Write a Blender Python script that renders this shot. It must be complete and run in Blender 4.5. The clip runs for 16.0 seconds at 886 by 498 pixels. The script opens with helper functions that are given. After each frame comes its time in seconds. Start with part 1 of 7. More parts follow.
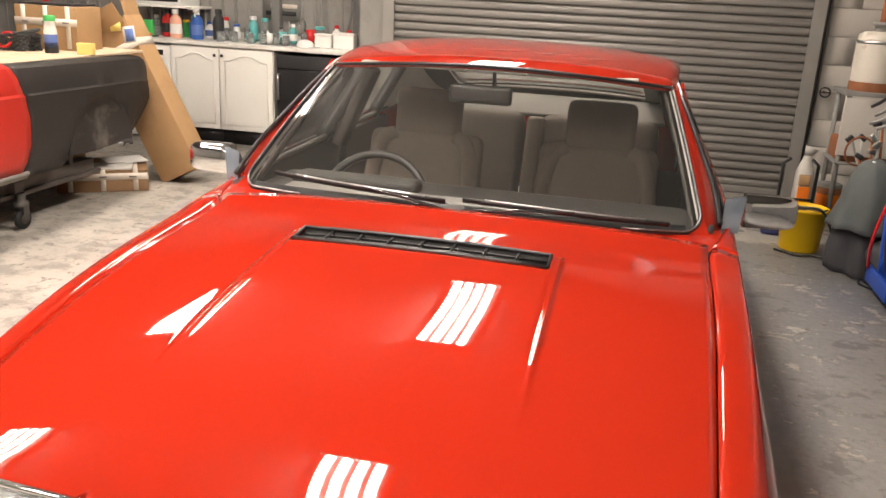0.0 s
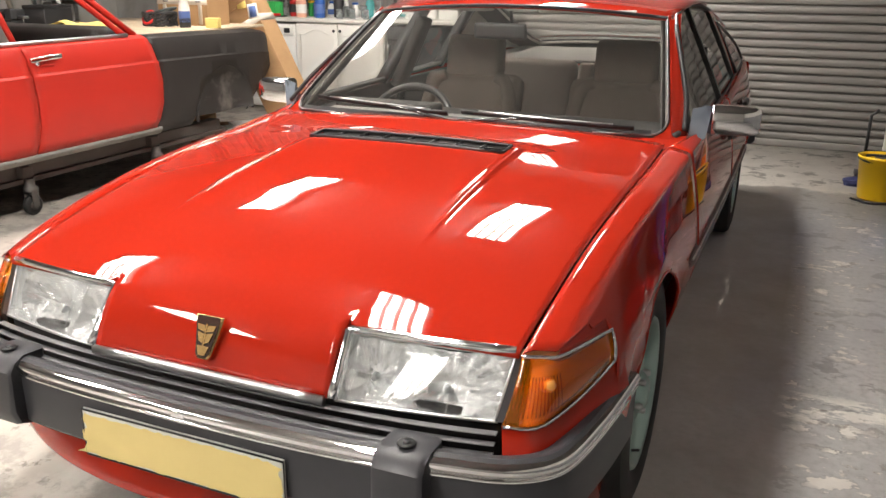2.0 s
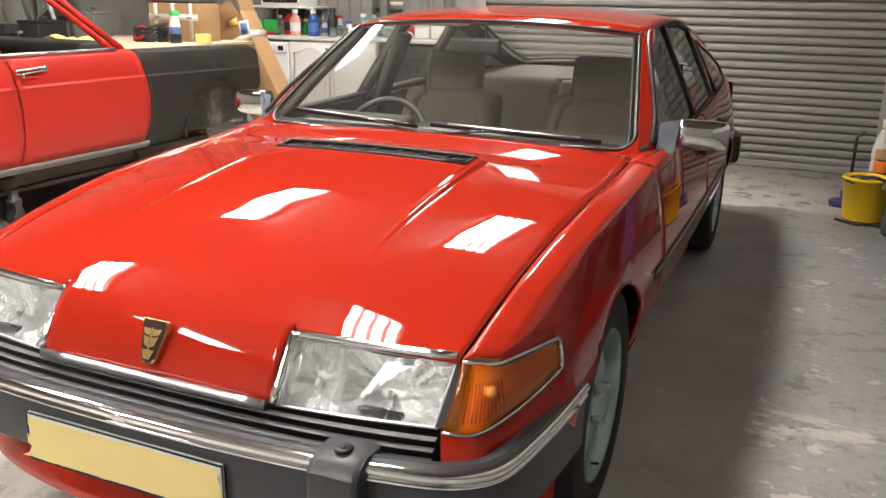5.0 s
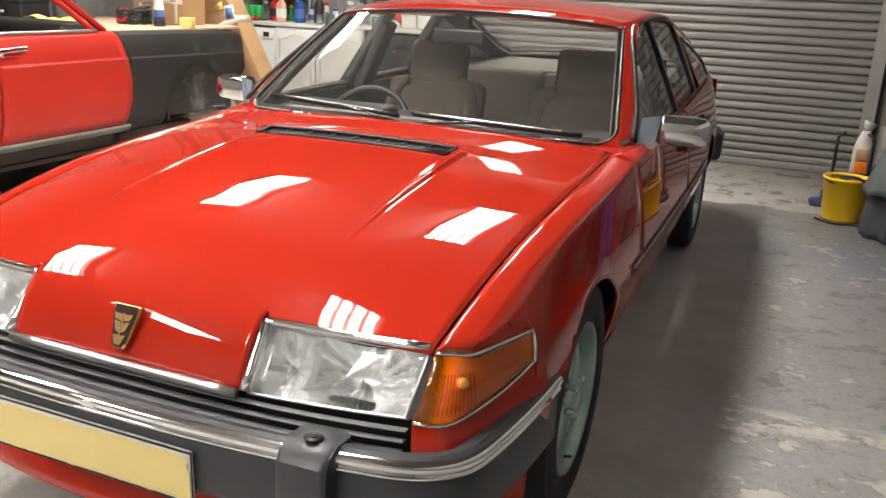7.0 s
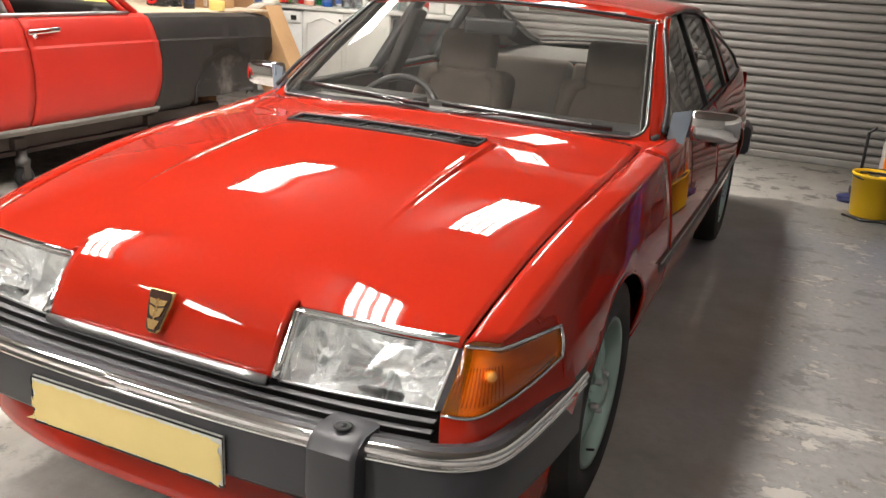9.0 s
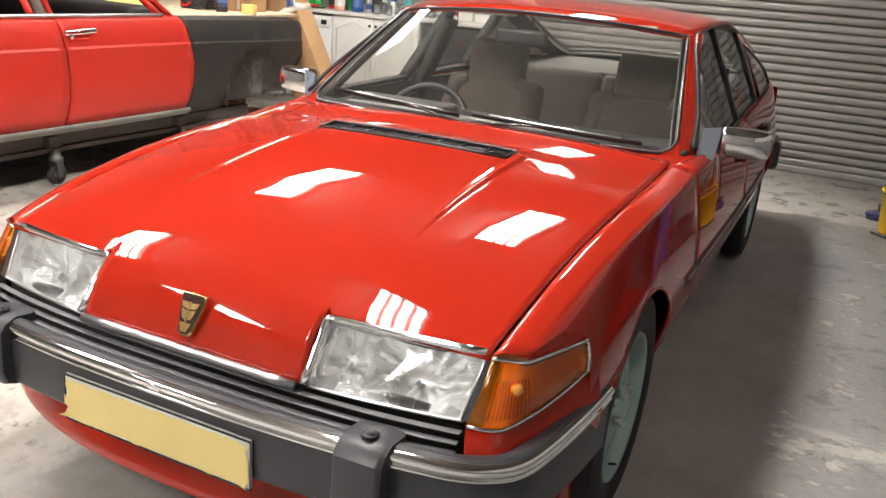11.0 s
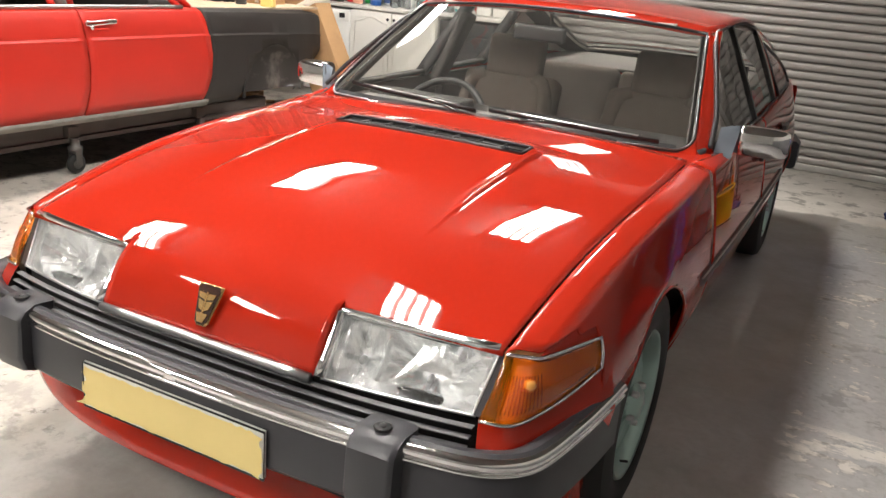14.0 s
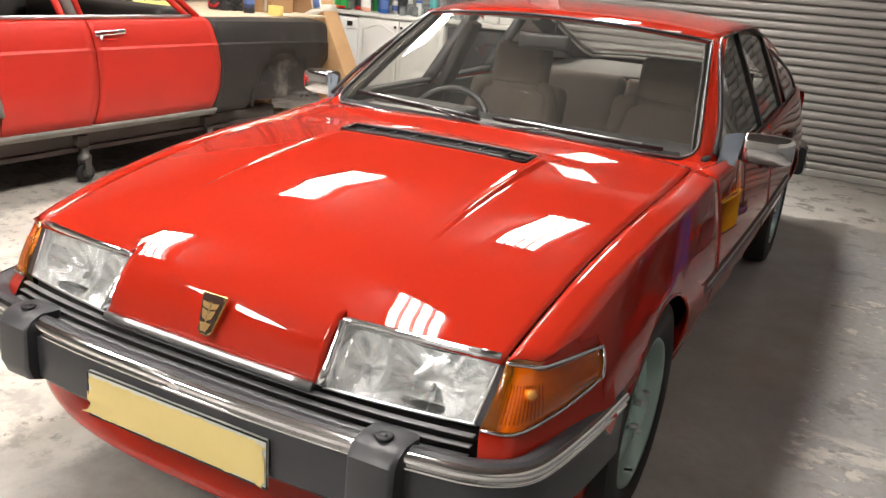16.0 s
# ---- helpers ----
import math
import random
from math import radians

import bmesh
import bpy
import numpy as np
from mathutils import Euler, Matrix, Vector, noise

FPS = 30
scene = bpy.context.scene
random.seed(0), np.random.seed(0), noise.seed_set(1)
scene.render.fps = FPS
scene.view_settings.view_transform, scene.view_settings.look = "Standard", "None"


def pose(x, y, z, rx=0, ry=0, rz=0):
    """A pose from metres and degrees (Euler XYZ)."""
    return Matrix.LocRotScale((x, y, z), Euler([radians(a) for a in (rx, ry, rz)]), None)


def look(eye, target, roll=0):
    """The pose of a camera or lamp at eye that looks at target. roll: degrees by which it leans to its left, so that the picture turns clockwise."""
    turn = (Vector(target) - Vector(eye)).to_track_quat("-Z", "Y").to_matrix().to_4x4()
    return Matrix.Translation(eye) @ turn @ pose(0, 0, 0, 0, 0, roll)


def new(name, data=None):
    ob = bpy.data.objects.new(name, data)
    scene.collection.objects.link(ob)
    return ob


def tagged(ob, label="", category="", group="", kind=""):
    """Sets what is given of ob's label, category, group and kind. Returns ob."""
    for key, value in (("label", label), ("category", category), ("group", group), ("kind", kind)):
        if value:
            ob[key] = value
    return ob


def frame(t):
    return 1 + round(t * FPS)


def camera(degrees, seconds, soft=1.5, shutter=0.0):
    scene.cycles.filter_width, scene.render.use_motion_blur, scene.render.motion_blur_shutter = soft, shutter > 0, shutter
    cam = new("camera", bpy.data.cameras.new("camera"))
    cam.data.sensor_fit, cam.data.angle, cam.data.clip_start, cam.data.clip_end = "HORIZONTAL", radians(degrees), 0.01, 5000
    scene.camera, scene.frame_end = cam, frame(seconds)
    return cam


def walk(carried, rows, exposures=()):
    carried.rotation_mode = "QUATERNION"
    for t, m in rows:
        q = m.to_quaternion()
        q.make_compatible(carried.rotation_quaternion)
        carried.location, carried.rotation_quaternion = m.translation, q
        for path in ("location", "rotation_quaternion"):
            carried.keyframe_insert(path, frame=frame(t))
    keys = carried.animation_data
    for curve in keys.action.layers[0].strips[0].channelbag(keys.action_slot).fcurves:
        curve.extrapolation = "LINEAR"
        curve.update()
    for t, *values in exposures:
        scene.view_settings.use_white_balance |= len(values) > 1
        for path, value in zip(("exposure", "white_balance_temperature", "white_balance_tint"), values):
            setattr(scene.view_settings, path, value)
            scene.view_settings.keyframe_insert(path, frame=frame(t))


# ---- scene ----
cam = camera(56.3, 16.0)
PATH = [
    (0, (0.48, -0.828, 1.531), (0.074, 1.038, 0.937), 3.0),
    (0.2, (0.574, -0.857, 1.555), (0.102, 0.995, 0.965), 2.3),
    (0.5, (0.716, -0.944, 1.545), (0.233, 0.912, 0.978), 2.4),
    (0.7, (0.757, -0.974, 1.461), (0.268, 0.889, 0.921), 2.3),
    (1, (0.841, -1.107, 1.455), (0.374, 0.737, 0.838), 3.5),
    (1.5, (0.972, -1.164, 1.415), (0.466, 0.653, 0.749), 1.7),
    (2, (1.102, -1.194, 1.403), (0.358, 0.553, 0.775), 0.4),
    (2.5, (1.17, -1.174, 1.386), (0.391, 0.56, 0.764), 0.1),
    (3, (1.187, -1.175, 1.405), (0.412, 0.573, 0.817), 0.2),
    (3.5, (1.203, -1.175, 1.404), (0.429, 0.581, 0.839), 0.3),
    (4, (1.216, -1.163, 1.383), (0.449, 0.592, 0.806), 0.8),
    (4.2, (1.204, -1.162, 1.374), (0.442, 0.596, 0.8), 0.7),
    (6.5, (1.224, -1.137, 1.372), (0.503, 0.63, 0.775), 2.2),
    (7, (1.224, -1.142, 1.371), (0.509, 0.627, 0.772), 2.5),
    (7.5, (1.224, -1.154, 1.379), (0.511, 0.618, 0.785), 2.6),
    (8, (1.219, -1.161, 1.38), (0.505, 0.61, 0.785), 3.0),
    (8.5, (1.214, -1.166, 1.386), (0.498, 0.601, 0.784), 3.1),
    (9, (1.205, -1.158, 1.39), (0.452, 0.582, 0.755), 3.4),
    (9.5, (1.199, -1.153, 1.397), (0.43, 0.582, 0.764), 3.7),
    (10, (1.192, -1.167, 1.403), (0.399, 0.557, 0.773), 4.2),
    (12.3, (1.203, -1.184, 1.416), (0.392, 0.535, 0.792), 4.7),
    (12.5, (1.205, -1.189, 1.421), (0.388, 0.526, 0.797), 4.9),
    (13, (1.194, -1.195, 1.413), (0.376, 0.519, 0.785), 5.3),
    (13.5, (1.19, -1.197, 1.41), (0.356, 0.505, 0.77), 5.1),
    (14, (1.194, -1.182, 1.41), (0.364, 0.52, 0.768), 5.0),
    (14.5, (1.195, -1.195, 1.419), (0.33, 0.493, 0.786), 4.9),
    (15, (1.209, -1.194, 1.422), (0.352, 0.501, 0.797), 4.8),
    (15.5, (1.209, -1.182, 1.417), (0.357, 0.514, 0.785), 4.8),
    (16, (1.211, -1.178, 1.42), (0.357, 0.517, 0.79), 4.6),
]
walk(cam, [(t, look(eye, target, roll)) for t, eye, target, roll in PATH], ((0.0, -0.36, 7150, 15), (1.0, -0.34, 7150, 15), (1.8, -0.30, 6650, 12), (2.6, -0.28, 6480, 11), (16.0, -0.28, 6480, 11)))

# ---------------- world and light ----------------
world = bpy.data.worlds.new("world")
scene.world = world
world.use_nodes = True
world.node_tree.nodes["Background"].inputs["Color"].default_value = (0.02, 0.02, 0.022, 1)
world.node_tree.nodes["Background"].inputs["Strength"].default_value = 0.3
scene.view_settings.exposure = 0.0


# ---------------- materials ----------------
def material(name, base, rough=0.5, metal=0.0, coat=0.0, vary=0.0, scale=8.0, bump=0.0, bump_scale=60.0, second=None,
             second_scale=2.0, second_at=(0.45, 0.6), transmission=0.0, ior=1.45, emit=None, emit_strength=0.0, rough_vary=0.0,
             spec=0.5, alpha=1.0, each=0.0):
    m = bpy.data.materials.new(name)
    m.use_nodes = True
    nt = m.node_tree
    p = nt.nodes["Principled BSDF"]
    ins = p.inputs
    ins["Base Color"].default_value = (*base, 1)
    ins["Roughness"].default_value = rough
    ins["Metallic"].default_value = metal
    ins["Coat Weight"].default_value = coat
    ins["Coat Roughness"].default_value = 0.02
    ins["Transmission Weight"].default_value = transmission
    ins["IOR"].default_value = ior
    ins["Specular IOR Level"].default_value = spec
    if emit:
        ins["Emission Color"].default_value = (*emit, 1)
        ins["Emission Strength"].default_value = emit_strength
    tc = nt.nodes.new("ShaderNodeTexCoord")
    colour = None

    def noise_node(s, detail=4.0, rough_=0.55):
        n = nt.nodes.new("ShaderNodeTexNoise")
        n.inputs["Scale"].default_value = s
        n.inputs["Detail"].default_value = detail
        n.inputs["Roughness"].default_value = rough_
        nt.links.new(tc.outputs["Object"], n.inputs["Vector"])
        return n

    def mix(fac, a, b):
        x = nt.nodes.new("ShaderNodeMix")
        x.data_type = "RGBA"
        nt.links.new(fac, x.inputs["Factor"])
        for sock, v in ((x.inputs["A"], a), (x.inputs["B"], b)):
            if isinstance(v, tuple):
                sock.default_value = (*v, 1)
            else:
                nt.links.new(v, sock)
        return x.outputs["Result"]

    if vary:
        n = noise_node(scale)
        lo = tuple(max(0, c * (1 - vary)) for c in base)
        hi = tuple(min(1, c * (1 + vary)) for c in base)
        colour = mix(n.outputs["Fac"], lo, hi)
    if second:
        n = noise_node(second_scale, 8.0, 0.62)
        r = nt.nodes.new("ShaderNodeMapRange")
        r.inputs["From Min"].default_value, r.inputs["From Max"].default_value = second_at
        nt.links.new(n.outputs["Fac"], r.inputs["Value"])
        colour = mix(r.outputs["Result"], colour if colour else base, second)
    if each:
        info = nt.nodes.new("ShaderNodeObjectInfo")
        hsv = nt.nodes.new("ShaderNodeHueSaturation")
        r = nt.nodes.new("ShaderNodeMapRange")
        r.inputs["To Min"].default_value, r.inputs["To Max"].default_value = 1 - each, 1 + each
        nt.links.new(info.outputs["Random"], r.inputs["Value"])
        nt.links.new(r.outputs["Result"], hsv.inputs["Value"])
        if colour:
            nt.links.new(colour, hsv.inputs["Color"])
        else:
            hsv.inputs["Color"].default_value = (*base, 1)
        colour = hsv.outputs["Color"]
    if colour:
        nt.links.new(colour, ins["Base Color"])
    if rough_vary:
        n = noise_node(scale * 1.7)
        r = nt.nodes.new("ShaderNodeMapRange")
        r.inputs["To Min"].default_value, r.inputs["To Max"].default_value = max(0.02, rough - rough_vary), min(1, rough + rough_vary)
        nt.links.new(n.outputs["Fac"], r.inputs["Value"])
        nt.links.new(r.outputs["Result"], ins["Roughness"])
    if bump:
        n = noise_node(bump_scale, 3.0)
        b = nt.nodes.new("ShaderNodeBump")
        b.inputs["Strength"].default_value = bump
        b.inputs["Distance"].default_value = 0.004
        nt.links.new(n.outputs["Fac"], b.inputs["Height"])
        nt.links.new(b.outputs["Normal"], ins["Normal"])
    return m


RED = material("red_paint", (0.375, 0.020, 0.0085), 0.6, spec=0.0, coat=1.0, vary=0.03, scale=3, bump=0.012, bump_scale=14)
OLD_RED = material("old_red_paint", (0.52, 0.024, 0.013), 0.45, coat=0.15, vary=0.08, scale=3, rough_vary=0.1, bump=0.03, bump_scale=9)
PRIMER = material("black_primer", (0.027, 0.0235, 0.022), 0.55, vary=0.25, scale=5, bump=0.08, bump_scale=90)
SILL_GREY = material("grey_primer", (0.22, 0.21, 0.195), 0.6, vary=0.25, scale=12, second=(0.12, 0.10, 0.09), second_scale=9, second_at=(0.6, 0.75))
CHROME = material("chrome", (0.82, 0.82, 0.82), 0.07, metal=1.0)
SATIN = material("satin_metal", (0.55, 0.56, 0.56), 0.3, metal=1.0, vary=0.1)
ALLOY = material("alloy_wheel_paint", (0.36, 0.49, 0.455), 0.32, metal=0.7, vary=0.1)
BUMPER = material("bumper_rubber", (0.042, 0.042, 0.047), 0.38, vary=0.15, scale=20, bump=0.05, bump_scale=250)
BLACK = material("black_plastic", (0.018, 0.018, 0.019), 0.4, vary=0.2, scale=20)
MATT_BLACK = material("matt_black", (0.014, 0.013, 0.013), 0.85)
RUBBER = material("tyre_rubber", (0.016, 0.016, 0.016), 0.7, vary=0.25, scale=30, bump=0.1, bump_scale=120)
GLASS = material("car_glass", (0.93, 0.95, 0.94), 0.0, transmission=1.0, ior=1.001, coat=1.0)
# transmission kept below one: its pale diffuse share stands in for reflected veil
SCREEN_GLASS = material("windscreen_glass", (0.87, 0.865, 0.82), 0.0, transmission=0.984, ior=1.001, coat=1.0)
LENS = material("lamp_glass", (0.97, 0.98, 0.98), 0.03, transmission=1.0, ior=1.12, coat=1.0)
LAMP_GLASS = material("headlamp_glass", (0.96, 0.97, 0.97), 0.0, transmission=1.0, ior=1.02, coat=1.0)
SLAT = material("grille_slat_paint", (0.13, 0.13, 0.135), 0.35, vary=0.2, scale=20)
SATIN_BLACK = material("satin_black_paint", (0.03, 0.03, 0.032), 0.18, coat=1.0)
AMBER_BOWL = material("amber_bulb_glass", (0.90, 0.42, 0.10), 0.4, metal=0.1)
AMBER = material("amber_lens", (0.98, 0.36, 0.010), 0.06, transmission=0.92, ior=1.45, coat=0.6)
AMBER_IN = material("amber_reflector", (0.78, 0.52, 0.24), 0.4)
REFLECTOR = material("lamp_reflector", (0.95, 0.96, 0.96), 0.24, metal=0.85, bump=0.06, bump_scale=120)
PLATE_TAPE = material("masking_tape", (0.78, 0.62, 0.26), 0.75, vary=0.06, scale=10, bump=0.25, bump_scale=22)
WHITE_PLATE = material("plate_white", (0.75, 0.75, 0.70), 0.4)
GOLD = material("badge_gold", (0.80, 0.56, 0.24), 0.25, metal=1.0, vary=0.2, scale=60)
BADGE_DARK = material("badge_enamel", (0.045, 0.016, 0.010), 0.2, coat=1.0)
VELOUR = material("velour", (0.135, 0.110, 0.093), 0.95, vary=0.14, scale=25, bump=0.15, bump_scale=300)
VELOUR_LIGHT = material("velour_panel", (0.088, 0.082, 0.076), 0.95, vary=0.12, scale=25, bump=0.15, bump_scale=300)
VELOUR_REAR = material("rear_velour", (0.092, 0.077, 0.066), 0.95, vary=0.2, scale=9, bump=0.2, bump_scale=200)
TRIM_IN = material("interior_trim", (0.035, 0.032, 0.030), 0.7, vary=0.2, scale=20)
HEADLINING = material("headlining", (0.48, 0.45, 0.41), 0.9, vary=0.08)
DASH = material("dashboard_vinyl", (0.020, 0.019, 0.018), 0.75, vary=0.15, scale=30, bump=0.1, bump_scale=300)
DASH_PAD = material("dash_pad_vinyl", (0.13, 0.125, 0.12), 0.55, vary=0.1, scale=30)
MIRROR = material("mirror_glass", (0.9, 0.92, 0.92), 0.02, metal=1.0)
SAIL = material("mirror_sail_paint", (0.30, 0.34, 0.40), 0.25, metal=0.6, vary=0.1)
LAMP_SIDE = material("bright_lamp_liner", (0.88, 0.89, 0.88), 0.35, metal=0.35)
TAIL_RED = material("tail_lamp_red", (0.5, 0.01, 0.01), 0.15, coat=0.7)


# ---------------- mesh helpers ----------------
def part(name, bm, mat, parent=None, label="", smooth=True, auto=None):
    me = bpy.data.meshes.new(name)
    bmesh.ops.recalc_face_normals(bm, faces=bm.faces)
    bm.to_mesh(me)
    bm.free()
    me.materials.append(mat)
    if smooth:
        me.polygons.foreach_set("use_smooth", [True] * len(me.polygons))
        if auto is not None:
            me.set_sharp_from_angle(angle=radians(auto))
    ob = new(name, me)
    if parent:
        ob.parent = parent
    if label:
        ob["label"] = label
    return ob


def thing(name, label, category, loc=(0, 0, 0), rz=0.0, group="", kind=""):
    ob = new(name)
    ob.empty_display_size = 0.1
    ob.matrix_basis = pose(*loc, 0, 0, rz)
    return tagged(ob, label, category, group, kind)


def curve(keys, t):
    """Smooth curve through (t, value) keys."""
    ts = np.array([k[0] for k in keys], float)
    vs = np.array([k[1] for k in keys], float)
    d = np.gradient(vs, ts) if len(ts) > 2 else np.full(len(ts), (vs[-1] - vs[0]) / (ts[-1] - ts[0]))
    t = min(max(t, ts[0]), ts[-1])
    i = min(max(int(np.searchsorted(ts, t)) - 1, 0), len(ts) - 2)
    h = ts[i + 1] - ts[i]
    u = (t - ts[i]) / h
    s = (vs[i + 1] - vs[i]) / h
    m0, m1 = d[i], d[i + 1]
    if s == 0:
        m0 = m1 = 0
    else:
        m0, m1 = (max(min(m / s, 3), 0) * s for m in (m0, m1))
    return float((1 + 2 * u) * (1 - u) ** 2 * vs[i] + u * (1 - u) ** 2 * h * m0 + u * u * (3 - 2 * u) * vs[i + 1] + u * u * (u - 1) * h * m1)


def grid(rows, close=False, bm=None):
    """Quads over rows of points."""
    bm = bm or bmesh.new()
    vs = [[bm.verts.new(p) for p in row] for row in rows]
    n = len(vs[0])
    for a, b in zip(vs, vs[1:]):
        for j in range(n if close else n - 1):
            bm.faces.new((a[j], a[(j + 1) % n], b[(j + 1) % n], b[j]))
    return bm


def weld(bm, d=1e-4):
    bmesh.ops.remove_doubles(bm, verts=bm.verts, dist=d)
    bmesh.ops.dissolve_degenerate(bm, edges=bm.edges, dist=1e-5)
    return bm


def shell(ob, thick, offset=-1.0):
    m = ob.modifiers.new("thickness", "SOLIDIFY")
    m.thickness, m.offset = thick, offset
    return ob


def box(sx, sy, sz, at=(0, 0, 0), bevel=0.0, segs=2, turn=None, bm=None):
    """A box with its base's middle at `at`."""
    b = bmesh.new()
    bmesh.ops.create_cube(b, size=1.0)
    bmesh.ops.scale(b, vec=(sx, sy, sz), verts=b.verts)
    if bevel:
        bmesh.ops.bevel(b, geom=b.edges[:], offset=bevel, segments=segs, profile=0.6, affect="EDGES")
    m = Matrix.Translation(at) @ (turn if turn else Matrix.Identity(4)) @ Matrix.Translation((0, 0, sz / 2))
    bmesh.ops.transform(b, matrix=m, verts=b.verts)
    return join(bm, b)


def join(bm, b):
    if bm is None:
        return b
    me = bpy.data.meshes.new("tmp")
    b.to_mesh(me)
    b.free()
    bm.from_mesh(me)
    bpy.data.meshes.remove(me)
    return bm


def lathe(profile, segs=24, m=None, bm=None):
    """(radius, z) profile turned round z."""
    rows = [[(r * math.cos(2 * math.pi * i / segs), r * math.sin(2 * math.pi * i / segs), z) for i in range(segs)] for r, z in profile]
    b = grid(rows, close=True)
    weld(b, 1e-6)
    if m:
        bmesh.ops.transform(b, matrix=m, verts=b.verts)
    return join(bm, b)


def tube(points, radius, segs=8, bm=None, flat=1.0, closed=False):
    """A round rod along points."""
    pts = [Vector(p) for p in points]
    n = len(pts)
    rows = []
    side = None
    for i, p in enumerate(pts):
        a, c = (pts[i - 1], pts[(i + 1) % n]) if closed else (pts[max(i - 1, 0)], pts[min(i + 1, n - 1)])
        d = (c - a).normalized()
        if side is None:
            side = d.orthogonal().normalized()
        side = (side - d * side.dot(d)).normalized()
        up = d.cross(side)
        r = radius[i] if isinstance(radius, (list, tuple)) else radius
        rows.append([p + side * (math.cos(2 * math.pi * k / segs) * r) + up * (math.sin(2 * math.pi * k / segs) * r * flat) for k in range(segs)])
    if closed:
        rows.append(rows[0])
    b = grid(rows, close=True)
    if closed:
        weld(b, 1e-6)
    else:
        for row in (0, len(rows) - 1):
            b.verts.ensure_lookup_table()
            vs = b.verts[row * segs:(row + 1) * segs]
            b.faces.new(vs)
    return join(bm, b)


def sweep(profile, path, bm=None, cap=True):
    """A closed (offset, z) profile carried along a plan path of (x, y, outward x, outward y)."""
    rows = [[(x + nx * o, y + ny * o, z) for o, z in profile] for x, y, nx, ny in path]
    b = grid(rows, close=True)
    if cap:
        b.verts.ensure_lookup_table()
        n = len(profile)
        b.faces.new(b.verts[:n])
        b.faces.new(b.verts[-n:])
    return join(bm, b)


def smooth_path(points, n=8):
    """Catmull-Rom through points."""
    p = [Vector(q) for q in points]
    p = [2 * p[0] - p[1]] + p + [2 * p[-1] - p[-2]]
    out = []
    for i in range(1, len(p) - 2):
        for k in range(n):
            u = k / n
            out.append(0.5 * ((2 * p[i]) + (p[i + 1] - p[i - 1]) * u + (2 * p[i - 1] - 5 * p[i] + 4 * p[i + 1] - p[i + 2]) * u * u
                              + (3 * p[i] - p[i - 1] - 3 * p[i + 1] + p[i + 2]) * u ** 3))
    out.append(p[-2])
    return out


def lin(a, b, n):
    return [a + (b - a) * i / (n - 1) for i in range(n)]


def mirrored(rows):
    return [[(-x, y, z) for x, y, z in row] for row in rows]


# ---------------- the building ----------------
BLOCK = material("painted_blockwork", (0.50, 0.47, 0.43), 0.85, vary=0.12, scale=4, second=(0.36, 0.33, 0.29), second_scale=3, second_at=(0.55, 0.75), bump=0.3, bump_scale=80, each=0.06)
MORTAR = material("mortar", (0.40, 0.38, 0.35), 0.9, vary=0.15, scale=20)
GALV = material("galvanised_slat", (0.195, 0.184, 0.172), 0.5, metal=0.35, vary=0.38, scale=5, rough_vary=0.12, each=0.08)
def streak(m):
    """Runs the noise of a slat's metal along its length, each slat with its own."""
    nt = m.node_tree
    info, off, mp = (nt.nodes.new("ShaderNode" + k) for k in ("ObjectInfo", "CombineXYZ", "Mapping"))
    tc = [n for n in nt.nodes if n.type == "TEX_COORD"][0]
    mul = nt.nodes.new("ShaderNodeMath")
    mul.operation = "MULTIPLY"
    mul.inputs[1].default_value = 60.0
    nt.links.new(info.outputs["Random"], mul.inputs[0])
    for k in range(3):
        nt.links.new(mul.outputs[0], off.inputs[k])
    nt.links.new(off.outputs[0], mp.inputs["Location"])
    nt.links.new(tc.outputs["Object"], mp.inputs["Vector"])
    mp.inputs["Scale"].default_value = (0.35, 1.0, 16.0)
    for n in nt.nodes:
        if n.type == "TEX_NOISE":
            nt.links.new(mp.outputs[0], n.inputs["Vector"])


streak(GALV)
GALV_RAIL = material("galvanised_rail", (0.34, 0.33, 0.31), 0.45, metal=0.5, vary=0.15, scale=6)
WALL_SHEET = material("grey_sheet_wall", (0.27, 0.26, 0.245), 0.6, vary=0.15, scale=3, second=(0.19, 0.18, 0.17), second_scale=2.5, second_at=(0.5, 0.7))
# two tones of the unseen east wall, chosen for bounce and reflection
WALL_BOUNCE = material("bounce_wall", (0.32, 0.31, 0.29), 0.8, vary=0.08, scale=3)
WALL_DARKENED = material("darkened_unseen_wall", (0.10, 0.098, 0.10), 0.6, vary=0.2, scale=3)
STEEL_POST = material("grey_steel_post", (0.17, 0.17, 0.165), 0.5, vary=0.15, scale=6)
CEILING = material("ceiling_board", (0.20, 0.194, 0.186), 0.9, vary=0.06, scale=2)
TUBE = material("lit_tube", (1, 1, 1), 0.4, emit=(1.0, 0.95, 0.87), emit_strength=88.0)
# right-hand row, made stronger to brighten the floor beside the car
TUBE_BRIGHT = material("lit_bright_tube", (1, 1, 1), 0.4, emit=(1.0, 0.955, 0.885), emit_strength=132.0)
# dolly colour that takes the brown of the shaded floor under the body
DOLLY_SHADE = material("dolly_shade_brown", (0.085, 0.072, 0.065), 0.7, vary=0.25, scale=6)
CHARC = material("worn_castor_metal", (0.10, 0.095, 0.09), 0.45, metal=0.6, vary=0.2)
FITTING = material("white_enamel", (0.78, 0.78, 0.76), 0.35, vary=0.03)


